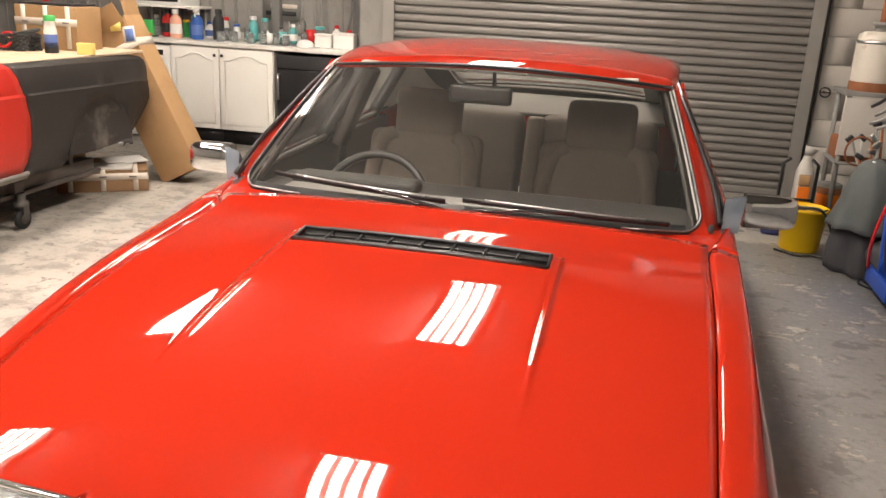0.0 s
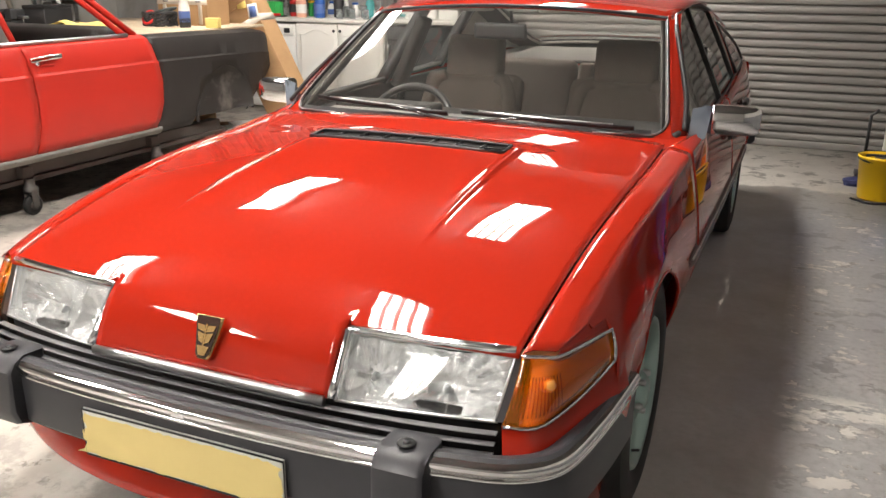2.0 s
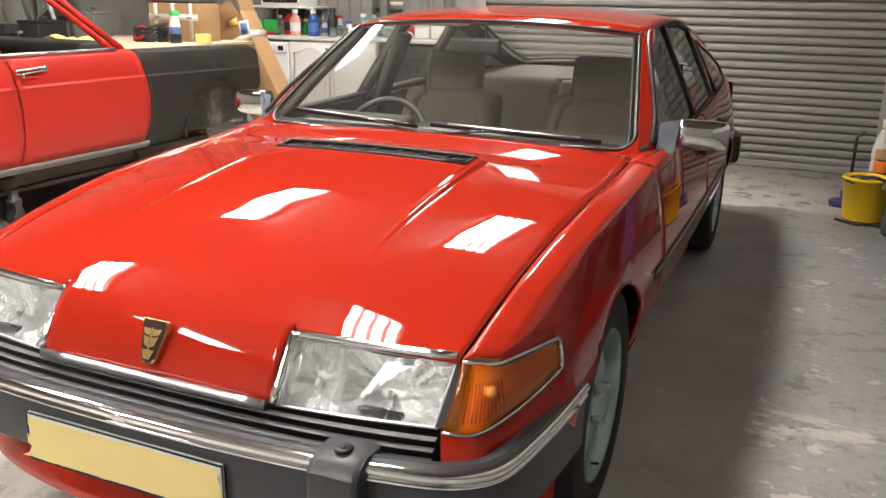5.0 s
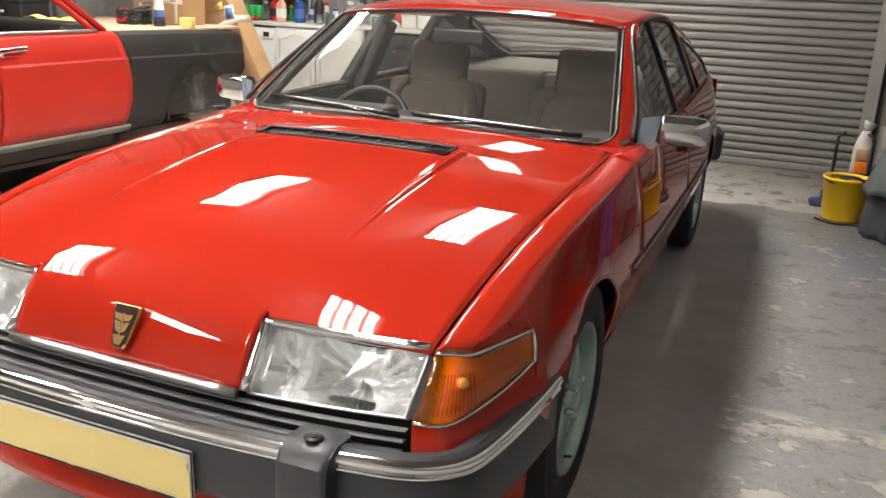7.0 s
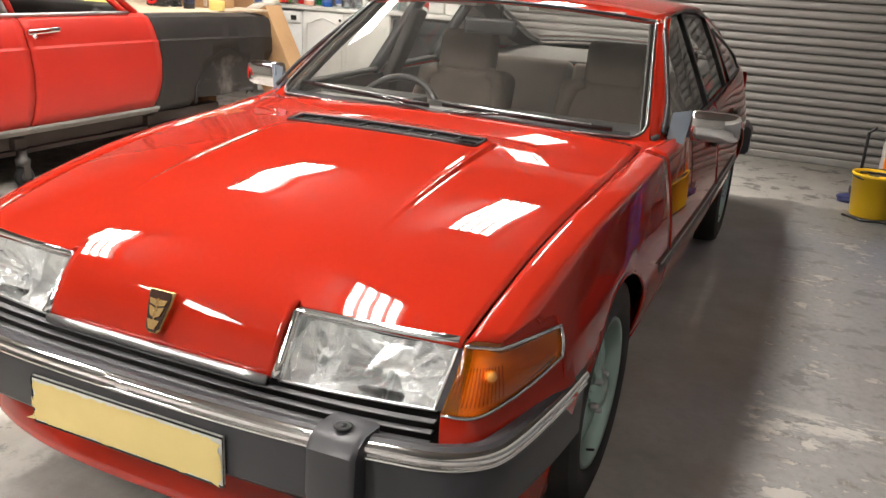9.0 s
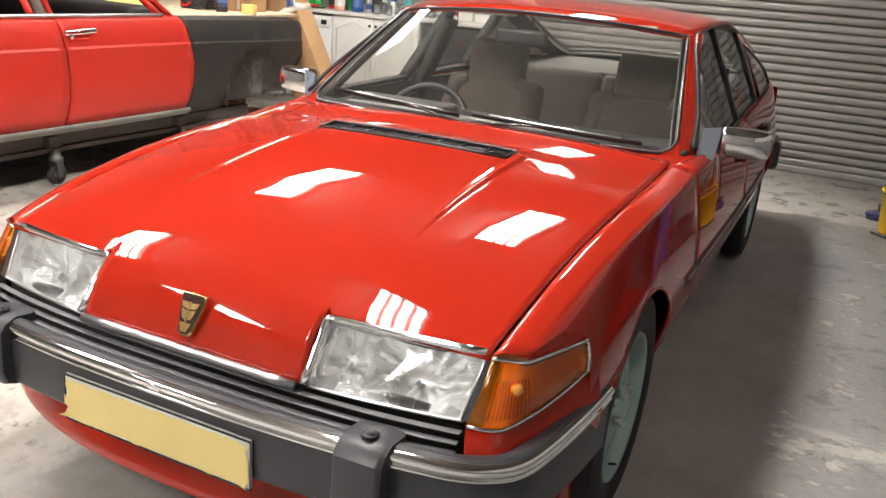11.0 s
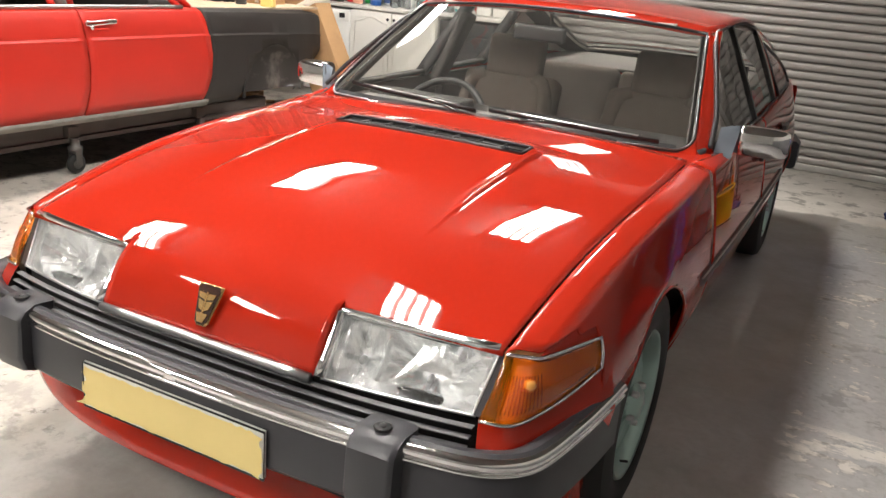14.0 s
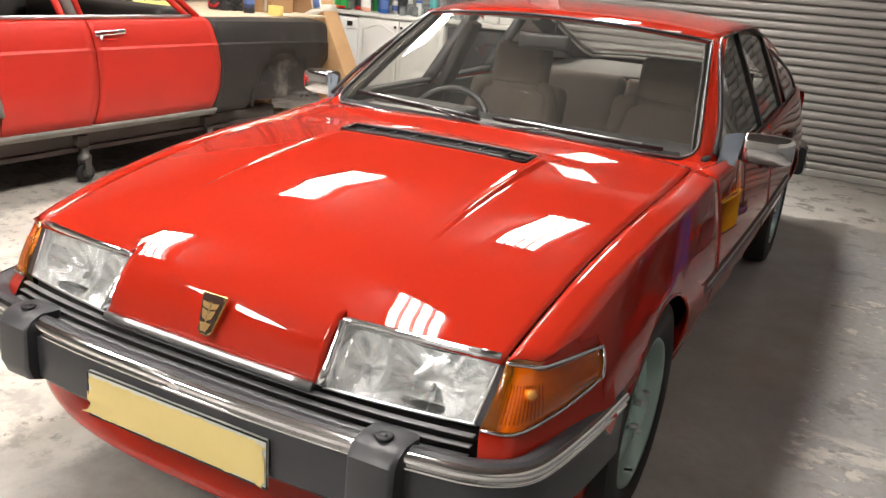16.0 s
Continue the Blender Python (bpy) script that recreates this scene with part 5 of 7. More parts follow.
def build_shell_car():
    car = thing("car", "stripped red saloon body with black primed wing on a dolly", "car")
    far = -7.56  # mirror plane: x -> far - x

    def other(rows):
        return [[(far - p[0], p[1], p[2]) for p in r] for r in rows]
    for k in (0, 1):
        f = (lambda r: other(r)) if k else (lambda r: r)
        shell(part("front_wing", weld(grid(f(shell_flank(3.305, 5.05)))), PRIMER, car, "front wing in black primer", auto=35), 0.008, 0)
        shell(part("front_door", weld(grid(f(shell_flank(2.264, 3.294, 0.385)))), OLD_RED, car, auto=35), 0.02, 0)
        shell(part("rear_quarter", weld(grid(f(shell_flank(0.7, 2.250, 0.385)))), OLD_RED, car, auto=35), 0.02, 0)
        sill = [[(curve(S_X, y) - 0.05, y, 0.392), (curve(S_X, y) - 0.014, y, 0.382), (curve(S_X, y) - 0.018, y, 0.362), (curve(S_X, y) - 0.03, y, 0.356), (curve(S_X, y) - 0.034, y, 0.340), (curve(S_X, y) - 0.06, y, 0.335), (curve(S_X, y) - 0.2, y, 0.33)] for y in lin(1.62, 3.34, 12)]
        part("sill", grid(f(sill)), SILL_GREY, car, "bare grey primed sill")
        for yc, zc, r in S_ARCHES:
            pts = [(curve(S_X, yc - r * math.cos(a)) - 0.004, yc - r * math.cos(a), zc + r * math.sin(a)) for a in lin(0, math.pi, 21)]
            pts = pts if not k else other([pts])[0]
            part("arch_lip", tube(pts, 0.012 if yc > 3 else 0.02, 6), PRIMER if yc > 3 else SILL_GREY, car)
            well = []
            for q, dx in ((1.02, 0.012), (0.96, 0.05), (0.86, 0.085), (0.70, 0.10), (0.45, 0.085), (0.05, 0.06)):
                well.append([(curve(S_X, yc) - dx, yc - r * q * math.cos(a) * (1 if a < 1.6 else 1 - 0.06 * (a - 1.6)), max(zc + r * q * math.sin(a), 0.375)) for a in lin(-0.12, math.pi + 0.12, 25)])
            part("arch_liner", weld(grid(f(well))), LINER if yc > 3 else PRIMER, car)
        # rubbing crease highlight and waist trim
        trim = [(curve(S_X, y) - 0.045, y, curve(S_TOP, y) + 0.010) for y in lin(0.8, 3.12, 28)]
        trim = trim if not k else other([trim])[0]
        part("waist_trim", tube(trim, 0.015, 6, flat=0.8), SATIN, car, "bright waist trim")
        # window frames
        def w(y, z):
            p = (curve(S_X, y) - 0.075 - (z - 1.0) * 0.42, y, z)
            return p if not k else (far - p[0], p[1], p[2])
        frame_pts = smooth_path([w(3.13, 1.01), w(2.93, 1.19), w(2.70, 1.385), w(2.60, 1.425), w(2.40, 1.445), w(2.215, 1.445)], 5)
        part("door_frame", tube(frame_pts, 0.020, 8), OLD_RED, car)
        part("door_frame", tube([w(2.275, 1.005), w(2.25, 1.22), w(2.215, 1.445)], 0.020, 8), OLD_RED, car)
        part("centre_post", tube([w(2.215, 1.0), w(2.18, 1.25), w(2.15, 1.46)], 0.032, 8, flat=0.6), SILL_GREY, car)
        part("rear_frame", tube(smooth_path([w(2.15, 1.0), w(2.11, 1.25), w(2.08, 1.43), w(1.7, 1.44), w(1.3, 1.40), w(1.0, 1.22), w(0.85, 1.01)], 5), 0.02, 8), OLD_RED, car)
        part("screen_pillar", tube([w(3.22, 1.01), w(3.0, 1.20), w(2.76, 1.415), w(2.55, 1.475)], 0.022, 8), OLD_RED, car)
        part("screen_trim", tube([(p[0] - (0.02 if not k else -0.02), p[1] + 0.018, p[2] + 0.012) for p in (w(3.22, 1.01), w(3.0, 1.20), w(2.76, 1.415), w(2.55, 1.475))], 0.010, 6), SATIN, car)
        if k == 0:
            hd = part("door_handle", box(0.022, 0.225, 0.030, (-2.925, 2.395, 0.918), 0.009, 3, Matrix.Rotation(radians(3), 4, "X")), CHROME, car, "chrome door handle")
            part("push_button", lathe([(0.012, 0.0), (0.012, 0.01), (0.0, 0.012)], 12, Matrix.Translation((-2.918, 2.32, 0.905)) @ Matrix.Rotation(radians(90), 4, "Y")), CHROME, hd)
            part("door_lock", box(0.008, 0.11, 0.014, (-2.935, 2.40, 0.885), 0.003), OLD_RED, car)
    # roof, floor, bulkheads, inner doors
    rows = []
    for y in lin(0.95, 2.62, 12):
        z = curve([(0.95, 1.34), (1.3, 1.45), (1.9, 1.485), (2.4, 1.48), (2.62, 1.455)], y)
        rows.append([(-3.78 + 0.66 * u, y, z - 0.05 * abs(u) ** 2.5) for u in lin(-1, 1, 13)])
    shell(part("roof", grid(rows), OLD_RED, car), 0.02)
    part("floorpan", box(1.42, 2.9, 0.04, (-3.78, 2.10, 0.36)), PRIMER, car)
    part("bulkhead", box(1.44, 0.04, 0.622, (-3.78, 3.36, 0.36)), PRIMER, car)
    part("front_panel", box(1.24, 0.05, 0.36, (-3.78, 4.80, 0.55), 0.01), PRIMER, car)
    part("rear_bulkhead", box(1.40, 0.05, 0.62, (-3.78, 0.75, 0.37)), OLD_RED, car)
    for e, x in ((1, -3.05), (-1, -4.51)):
        part("door_inner", box(0.02, 2.35, 0.55 if e > 0 else 0.66, (x, 2.15, 0.42), 0.005), PRIMER, car)
    part("dash_shell", box(1.36, 0.34, 0.20, (-3.78, 3.12, 0.86), 0.05), PRIMER, car)
    part("rear_deck", box(1.36, 0.5, 0.03, (-3.78, 1.0, 0.97), 0.01), OLD_RED, car)
    # the dolly that carries the shell
    dolly = part("dolly_frame", box(0.10, 3.2, 0.08, (-3.20, 2.6, 0.22), 0.006), DOLLY_SHADE, car, "black steel rolling dolly")
    part("beam", box(0.10, 3.2, 0.08, (-4.36, 2.6, 0.22), 0.006), DOLLY_SHADE, dolly)
    for y in (1.15, 2.3, 3.4):
        part("cross_beam", box(1.36, 0.08, 0.07, (-3.78, y, 0.225), 0.006), DOLLY_SHADE, dolly)
        for x in (-3.10, -4.46):
            wheel = part("castor", lathe([(0.018, -0.02), (0.055, -0.018), (0.062, -0.012), (0.062, 0.012), (0.055, 0.018), (0.018, 0.02)], 20, Matrix.Translation((x, y, 0.062)) @ Matrix.Rotation(radians(90), 4, "Y")), RUBBER, dolly)
            part("hub", lathe([(0.0, -0.024), (0.03, -0.024), (0.034, 0.0), (0.03, 0.024), (0.0, 0.024)], 14, Matrix.Translation((x, y, 0.062)) @ Matrix.Rotation(radians(90), 4, "Y")), CHARC, dolly)
            part("fork", box(0.075, 0.05, 0.022, (x, y, 0.128), 0.004), CHARC, dolly)
            for e in (-1, 1):
                part("fork_side", box(0.006, 0.045, 0.09, (x + e * 0.034, y, 0.05), 0.002), CHARC, dolly)
            part("swivel", lathe([(0.045, 0.0), (0.045, 0.02), (0.03, 0.03), (0.03, 0.075)], 16, Matrix.Translation((x, y, 0.15))), CHARC, dolly)
    # added dark platform standing in for the shade under the body
    part("deck", box(1.30, 3.3, 0.03, (-3.78, 2.6, 0.19), 0.004), DOLLY_SHADE, dolly)
    for y in (1.4, 3.2):
        for x in (-3.2, -4.36):
            part("riser", box(0.08, 0.08, 0.07, (x, y, 0.295)), DOLLY_SHADE, dolly)
    return car


build_shell_car()


# ---------------- kitchen counter along the back wall ----------------
CAB_WHITE = material("white_cabinet_paint", (0.80, 0.785, 0.74), 0.4, vary=0.04, scale=4)
WORKTOP = material("pale_laminate", (0.74, 0.72, 0.68), 0.3, vary=0.06, scale=20, second=(0.60, 0.57, 0.52), second_scale=14, second_at=(0.55, 0.75))
DARK_GLOSS = material("dark_appliance", (0.025, 0.025, 0.027), 0.25, vary=0.2, scale=6)
CARD = material("brown_cardboard", (0.42, 0.255, 0.125), 0.85, vary=0.10, scale=6, second=(0.34, 0.20, 0.10), second_scale=3, second_at=(0.5, 0.7))
CARD_DARK = material("dark_cardboard", (0.27, 0.16, 0.085), 0.85, vary=0.12, scale=6)
PAPER = material("white_paper", (0.78, 0.77, 0.74), 0.7, vary=0.05)
TAPE_WHITE = material("packing_tape", (0.66, 0.60, 0.52), 0.35, vary=0.08, scale=10)
TAPE_BLUE = material("blue_print", (0.10, 0.17, 0.42), 0.4, vary=0.2, scale=30)
YELLOW = material("yellow_plastic", (0.80, 0.50, 0.012), 0.35, vary=0.08, scale=6, second=(0.58, 0.36, 0.02), second_scale=7, second_at=(0.6, 0.75))
YELLOW_NOTE = material("yellow_note", (0.85, 0.68, 0.22), 0.7)
WOOD = material("plywood", (0.58, 0.47, 0.34), 0.7, vary=0.15, scale=5, second=(0.44, 0.32, 0.19), second_scale=8, second_at=(0.5, 0.7))
GREEN = material("green_plastic", (0.04, 0.42, 0.10), 0.4, vary=0.1)
PEACH = material("peach_plastic", (0.80, 0.42, 0.30), 0.35, vary=0.06)
WHITE_PL = material("white_plastic", (0.78, 0.77, 0.74), 0.4, vary=0.05)
BLUE_PL = material("blue_plastic", (0.02, 0.09, 0.34), 0.3, vary=0.1)
BLUE_STEEL = material("blue_enamel", (0.015, 0.075, 0.40), 0.35, vary=0.15, scale=10, second=(0.20, 0.22, 0.28), second_scale=20, second_at=(0.68, 0.74))
RED_STEEL = material("red_enamel", (0.50, 0.02, 0.02), 0.35, vary=0.15, scale=10, second=(0.16, 0.05, 0.04), second_scale=18, second_at=(0.66, 0.74))
ORANGE = material("orange_plastic", (0.85, 0.20, 0.02), 0.4, vary=0.1)
GREY_CLOTH = material("grey_canvas", (0.085, 0.095, 0.095), 0.9, vary=0.2, scale=8, bump=0.3, bump_scale=60)
DARK_CLOTH = material("dark_cloth", (0.045, 0.045, 0.05), 0.95, vary=0.2, scale=8)
WHITE_CLOTH = material("white_cloth", (0.72, 0.70, 0.66), 0.9, vary=0.08, scale=6)
BAG = material("bag_film", (0.45, 0.43, 0.40), 0.3, vary=0.35, scale=14, bump=0.4, bump_scale=30)
LILAC = material("lilac_grey_cloth", (0.13, 0.125, 0.16), 0.9, vary=0.25, scale=8, bump=0.3, bump_scale=60)
NAVY = material("navy_cloth", (0.035, 0.04, 0.11), 0.9, vary=0.2, scale=8)
DRUM = material("cream_enamel", (0.62, 0.57, 0.50), 0.45, vary=0.08, scale=5, second=(0.30, 0.12, 0.05), second_scale=6, second_at=(0.62, 0.72))
RUST = material("rust", (0.27, 0.10, 0.045), 0.85, vary=0.35, scale=14)
GREY_PAINT = material("grey_paint", (0.24, 0.235, 0.225), 0.6, vary=0.15, scale=8)
CLEAR = material("clear_plastic", (0.80, 0.84, 0.84), 0.08, transmission=0.85, ior=1.3)
TEAL = material("teal_plastic", (0.10, 0.42, 0.42), 0.35, vary=0.1)
RED_PL = material("red_plastic", (0.62, 0.02, 0.02), 0.4, vary=0.1)
CHARCOAL = material("charcoal_plastic", (0.03, 0.03, 0.032), 0.5, vary=0.2)
PRINT = material("print_grey", (0.22, 0.21, 0.20), 0.6)
Y_CAB = 6.52


def cabinet(x0, x1, hinge):
    w = x1 - x0
    cab = thing("kitchen_cabinet", "white base cabinet with arched panel door under the worktop", "cabinet", ((x0 + x1) / 2, Y_CAB, 0), group="base cabinets")
    part("body", box(w, 0.54, 0.78, (0, 0.29, 0.14)), CAB_WHITE, cab, smooth=False)
    part("plinth", box(w, 0.02, 0.14, (0, 0.06, 0)), DARK_GLOSS, cab)
    door = part("door", box(w - 0.008, 0.02, 0.765, (0, 0, 0.145), 0.003), CAB_WHITE, cab)
    a, b, z0, z1 = -w / 2 + 0.055, w / 2 - 0.055, 0.20, 0.80
    arch = [(a + (b - a) * t, z1 + 0.055 * math.sin(math.pi * min(max((t - 0.08) / 0.84, 0), 1)) ** 1.5) for t in lin(0, 1, 17)]
    loop = [(a, -0.011, z0)] + [(x, -0.011, z) for x, z in arch] + [(b, -0.011, z0)]
    part("moulding", tube(loop, 0.008, 6, closed=True), CAB_WHITE, door)
    part("raised_panel", grid([[(x * 0.93, -0.015, z0 + 0.025), (x * 0.93, -0.015, z - 0.03)] for x, z in arch]), CAB_WHITE, door)
    kx = (w / 2 - 0.035) * hinge
    part("knob", lathe([(0.006, 0.0), (0.006, 0.012), (0.015, 0.018), (0.014, 0.026), (0.0, 0.029)], 12, Matrix.Translation((kx, -0.010, 0.845)) @ Matrix.Rotation(radians(90), 4, "X")), BLACK, door, "dark round knob")


cabinet(-3.89, -3.385, 1)
cabinet(-3.380, -2.835, -1)

wm = thing("washing_machine", "white front-loading washing machine under the worktop", "washing machine", (-4.20, Y_CAB, 0))
part("body", box(0.59, 0.55, 0.89, (0, 0.275, 0.012), 0.012), FITTING, wm)
part("control_panel", box(0.57, 0.012, 0.10, (0, -0.006, 0.785), 0.004), WHITE_PL, wm)
part("display", box(0.07, 0.006, 0.05, (0.20, -0.013, 0.81), 0.002), DARK_GLOSS, wm)
part("dial", lathe([(0.032, 0.0), (0.030, 0.02), (0.0, 0.022)], 20, Matrix.Translation((0.02, -0.012, 0.835)) @ Matrix.Rotation(radians(90), 4, "X")), SATIN, wm)
wd = part("porthole", lathe([(0.185, 0.0), (0.185, 0.02), (0.165, 0.035), (0.135, 0.030), (0.128, 0.012)], 36, Matrix.Translation((0.03, 0.0, 0.46)) @ Matrix.Rotation(radians(90), 4, "X")), WHITE_PL, wm)
part("porthole_glass", lathe([(0.13, 0.012), (0.09, 0.0), (0.0, -0.01)], 30, Matrix.Translation((0.03, 0.0, 0.46)) @ Matrix.Rotation(radians(90), 4, "X")), DARK_GLOSS, wd)
part("kickplate", box(0.57, 0.006, 0.08, (0, -0.003, 0.02), 0.002), WHITE_PL, wm)

fr = thing("dishwasher", "dark built-under appliance with bright bar handle", "appliance", (-2.50, Y_CAB, 0))
part("body", box(0.60, 0.54, 0.88, (0, 0.28, 0.012)), DARK_GLOSS, fr)
part("door", box(0.59, 0.02, 0.66, (0, 0, 0.10), 0.004), DARK_GLOSS, fr)
part("fascia", box(0.59, 0.022, 0.12, (0, -0.002, 0.77), 0.004), CHARCOAL, fr)
part("handle", tube([(-0.27, -0.035, 0.48), (-0.27, -0.045, 0.52), (-0.27, -0.045, 0.68), (-0.27, -0.035, 0.72)], 0.012, 8), SATIN, fr)

wt = thing("worktop", "pale speckled laminate worktop on the base units", "worktop", (-3.30, Y_CAB, 0.925))
part("slab", box(2.56, 0.615, 0.038, (0.05, 0.285, 0.0), 0.006), WORKTOP, wt)
part("upstand", box(2.56, 0.018, 0.07, (0.05, 0.585, 0.038), 0.004), WORKTOP, wt)
part("sink_rim", tube([(0.30, 0.10, 0.040), (0.85, 0.10, 0.040), (0.85, 0.46, 0.040), (0.30, 0.46, 0.040)], 0.006, 6, closed=True), SATIN, wt, "steel sink rim")
part("sink_bowl", box(0.54, 0.35, 0.004, (0.575, 0.28, 0.0385)), SATIN, wt)
Z_WT = 0.9635


def bottle(name, label, x, y, r, h, mat, cap, neck=0.35, spray=False, band_mat=None, z=Z_WT, oval=1.0, group="bottles on the worktop"):
    b = thing(name, label, "bottle", (x, y, z), group=group)
    m = Matrix.Diagonal((1, oval, 1, 1))
    body = part("body", lathe([(0.0, 0.0), (r * 0.92, 0.0), (r, 0.012), (r, h * 0.58), (r * 0.85, h * 0.70), (r * neck, h * 0.80), (r * neck, h * 0.86)], 20, m), mat, b)
    if band_mat:
        part("label", lathe([(r + 0.0012, h * 0.16), (r + 0.0012, h * 0.5)], 20, m), band_mat, b)
    if spray:
        part("trigger_head", box(0.03, 0.085, 0.04, (0, -0.012, h * 0.90), 0.008), cap, b)
        part("collar", lathe([(r * neck + 0.006, h * 0.83), (r * neck + 0.006, h * 0.90)], 14), cap, b)
        part("trigger", tube([(0, -0.035, h * 0.90), (0, -0.045, h * 0.83), (0, -0.035, h * 0.77)], 0.006, 6), cap, b)
    else:
        part("cap", lathe([(r * neck + 0.006, h * 0.85), (r * neck + 0.006, h * 0.97), (r * neck, h), (0, h)], 16), cap, b)
    return b


bottle("soap_bottle", "peach hand soap bottle with white cap", -3.93, 6.70, 0.062, 0.27, PEACH, WHITE_PL, 0.4, band_mat=WHITE_PL, oval=0.6)
bottle("spray_bottle", "blue cleaner spray bottle with white trigger head", -3.70, 6.70, 0.056, 0.28, BLUE_PL, WHITE_PL, 0.35, spray=True, band_mat=TAPE_BLUE)
bottle("detergent_bottle", "dark blue detergent bottle behind the sprays", -3.82, 6.86, 0.05, 0.22, BLUE_PL, TEAL, 0.4)
bottle("detergent_bottle", "charcoal bottle standing on the worktop", -3.56, 6.86, 0.055, 0.29, CHARCOAL, CHARCOAL, 0.5)
bottle("cleaner_bottle", "pinkish bottle with dark label", -4.12, 6.88, 0.06, 0.26, RED_PL, CHARCOAL, 0.4, band_mat=CHARCOAL)
gp = thing("sponge_pack", "green sponge scourers in a small rack", "scourers", (-4.30, 6.70, Z_WT), group="washing-up things")
for i in range(3):
    part("sponge", box(0.075, 0.05, 0.15, (-0.09 + 0.09 * i, 0.02 * (i % 2), 0.008), 0.01), GREEN, gp)
part("tray", box(0.30, 0.11, 0.012, (0, 0, 0), 0.003), CHARCOAL, gp)
for i in range(3):
    part("pad", box(0.07, 0.05, 0.025, (-0.07 + 0.08 * i, -0.045, 0.012), 0.01), (YELLOW, ORANGE, RED_PL)[i], gp)
rng = random.Random(11)
for i, (x, y, r, h, mt) in enumerate(((-3.44, 6.80, 0.032, 0.12, CLEAR), (-3.36, 6.76, 0.034, 0.10, CLEAR), (-3.25, 6.84, 0.035, 0.13, CLEAR), (-3.15, 6.74, 0.038, 0.10, TEAL), (-3.05, 6.82, 0.038, 0.11, WHITE_PL),
                                       (-2.96, 6.72, 0.040, 0.10, WHITE_PL), (-2.86, 6.80, 0.040, 0.115, TEAL), (-2.78, 6.70, 0.041, 0.10, WHITE_PL))):
    cup = thing("glass" if mt is CLEAR else "mug", "clear drinking glass on the worktop" if mt is CLEAR else ("teal mug on the worktop" if mt is TEAL else "white mug on the worktop"), "glass" if mt is CLEAR else "mug", (x, y, Z_WT), rng.uniform(0, 360), group="glasses and mugs")
    part("bowl", lathe([(0.0, 0.004), (r * 0.85, 0.004), (r, h), (r - 0.004, h), (r * 0.85 - 0.004, 0.008), (0, 0.008)], 18), mt, cup)
    if mt is not CLEAR:
        part("handle", tube([(r * 0.9, 0, h * 0.8), (r + 0.025, 0, h * 0.75), (r + 0.025, 0, h * 0.35), (r * 0.9, 0, h * 0.25)], 0.005, 6), mt, cup)
bw = thing("mixing_bowl", "white upturned bowl on the worktop", "bowl", (-2.58, 6.68, Z_WT))
part("shell", lathe([(0.085, 0.0), (0.08, 0.03), (0.06, 0.055), (0.03, 0.065), (0.0, 0.066)], 24), WHITE_PL, bw)
rc = thing("dish_brush_cup", "red plastic tumbler on the worktop", "tumbler", (-2.60, 6.86, Z_WT))
part("bowl", lathe([(0.0, 0.0), (0.034, 0.0), (0.045, 0.15), (0.040, 0.15), (0.03, 0.006), (0, 0.006)], 18), RED_PL, rc)
for i, (x, w, h) in enumerate(((-2.42, 0.16, 0.11), (-2.22, 0.20, 0.13))):
    tb = thing("food_tub", "white plastic storage tub on the worktop", "tub", (x, 6.78, Z_WT), 4 * i, group="storage tubs")
    part("tub", box(w, 0.14, h, (0, 0, 0), 0.012), WHITE_PL, tb)
    part("lid", box(w + 0.012, 0.152, 0.016, (0, 0, h), 0.005), WHITE_PL, tb)
# crowded back row
rng = random.Random(31)
for i in range(16):
    x = -4.42 + i * 0.145 + rng.uniform(-0.03, 0.03)
    if x > -2.15:
        break
    mt, cp = rng.choice(((CHARCOAL, BLACK), (GREY_PAINT, CHARCOAL), (CLEAR, WHITE_PL), (WHITE_PL, BLUE_PL), (CLEAR, TEAL), (TEAL, WHITE_PL), (GREEN, YELLOW), (WHITE_PL, RED_PL)))
    bottle("jar", "small storage jar in the crowded row along the wall", x, 6.98 + rng.uniform(-0.04, 0.03), rng.uniform(0.03, 0.048), rng.uniform(0.12, 0.24), mt, cp, rng.choice((0.4, 0.6, 0.85)), band_mat=rng.choice((None, PAPER, TAPE_BLUE)), group="jars along the wall")
for i in range(7):
    x = -3.40 + i * 0.13 + rng.uniform(-0.03, 0.03)
    g = thing("glass", "clear drinking glass drying by the sink", "glass", (x, 6.62 + rng.uniform(0, 0.1), Z_WT), group="glasses by the sink")
    h, r = rng.uniform(0.09, 0.14), rng.uniform(0.03, 0.038)
    part("bowl", lathe([(r, 0.0), (r * 0.85, h), (0.0, h), (0.0, h - 0.006), (r * 0.85 - 0.004, h - 0.006), (r - 0.004, 0.0)], 16), CLEAR, g)
# tap
tp = thing("tap", "chrome swan-neck tap behind the sink", "tap", (-2.72, 7.02, Z_WT))
part("spout", tube(smooth_path([(0, 0, 0), (0, 0, 0.18), (0, -0.05, 0.24), (0, -0.13, 0.22), (0, -0.15, 0.17)], 5), 0.011, 8), CHROME, tp)
part("lever", tube([(0.02, 0, 0.05), (0.08, 0, 0.08)], 0.008, 6), CHROME, tp)

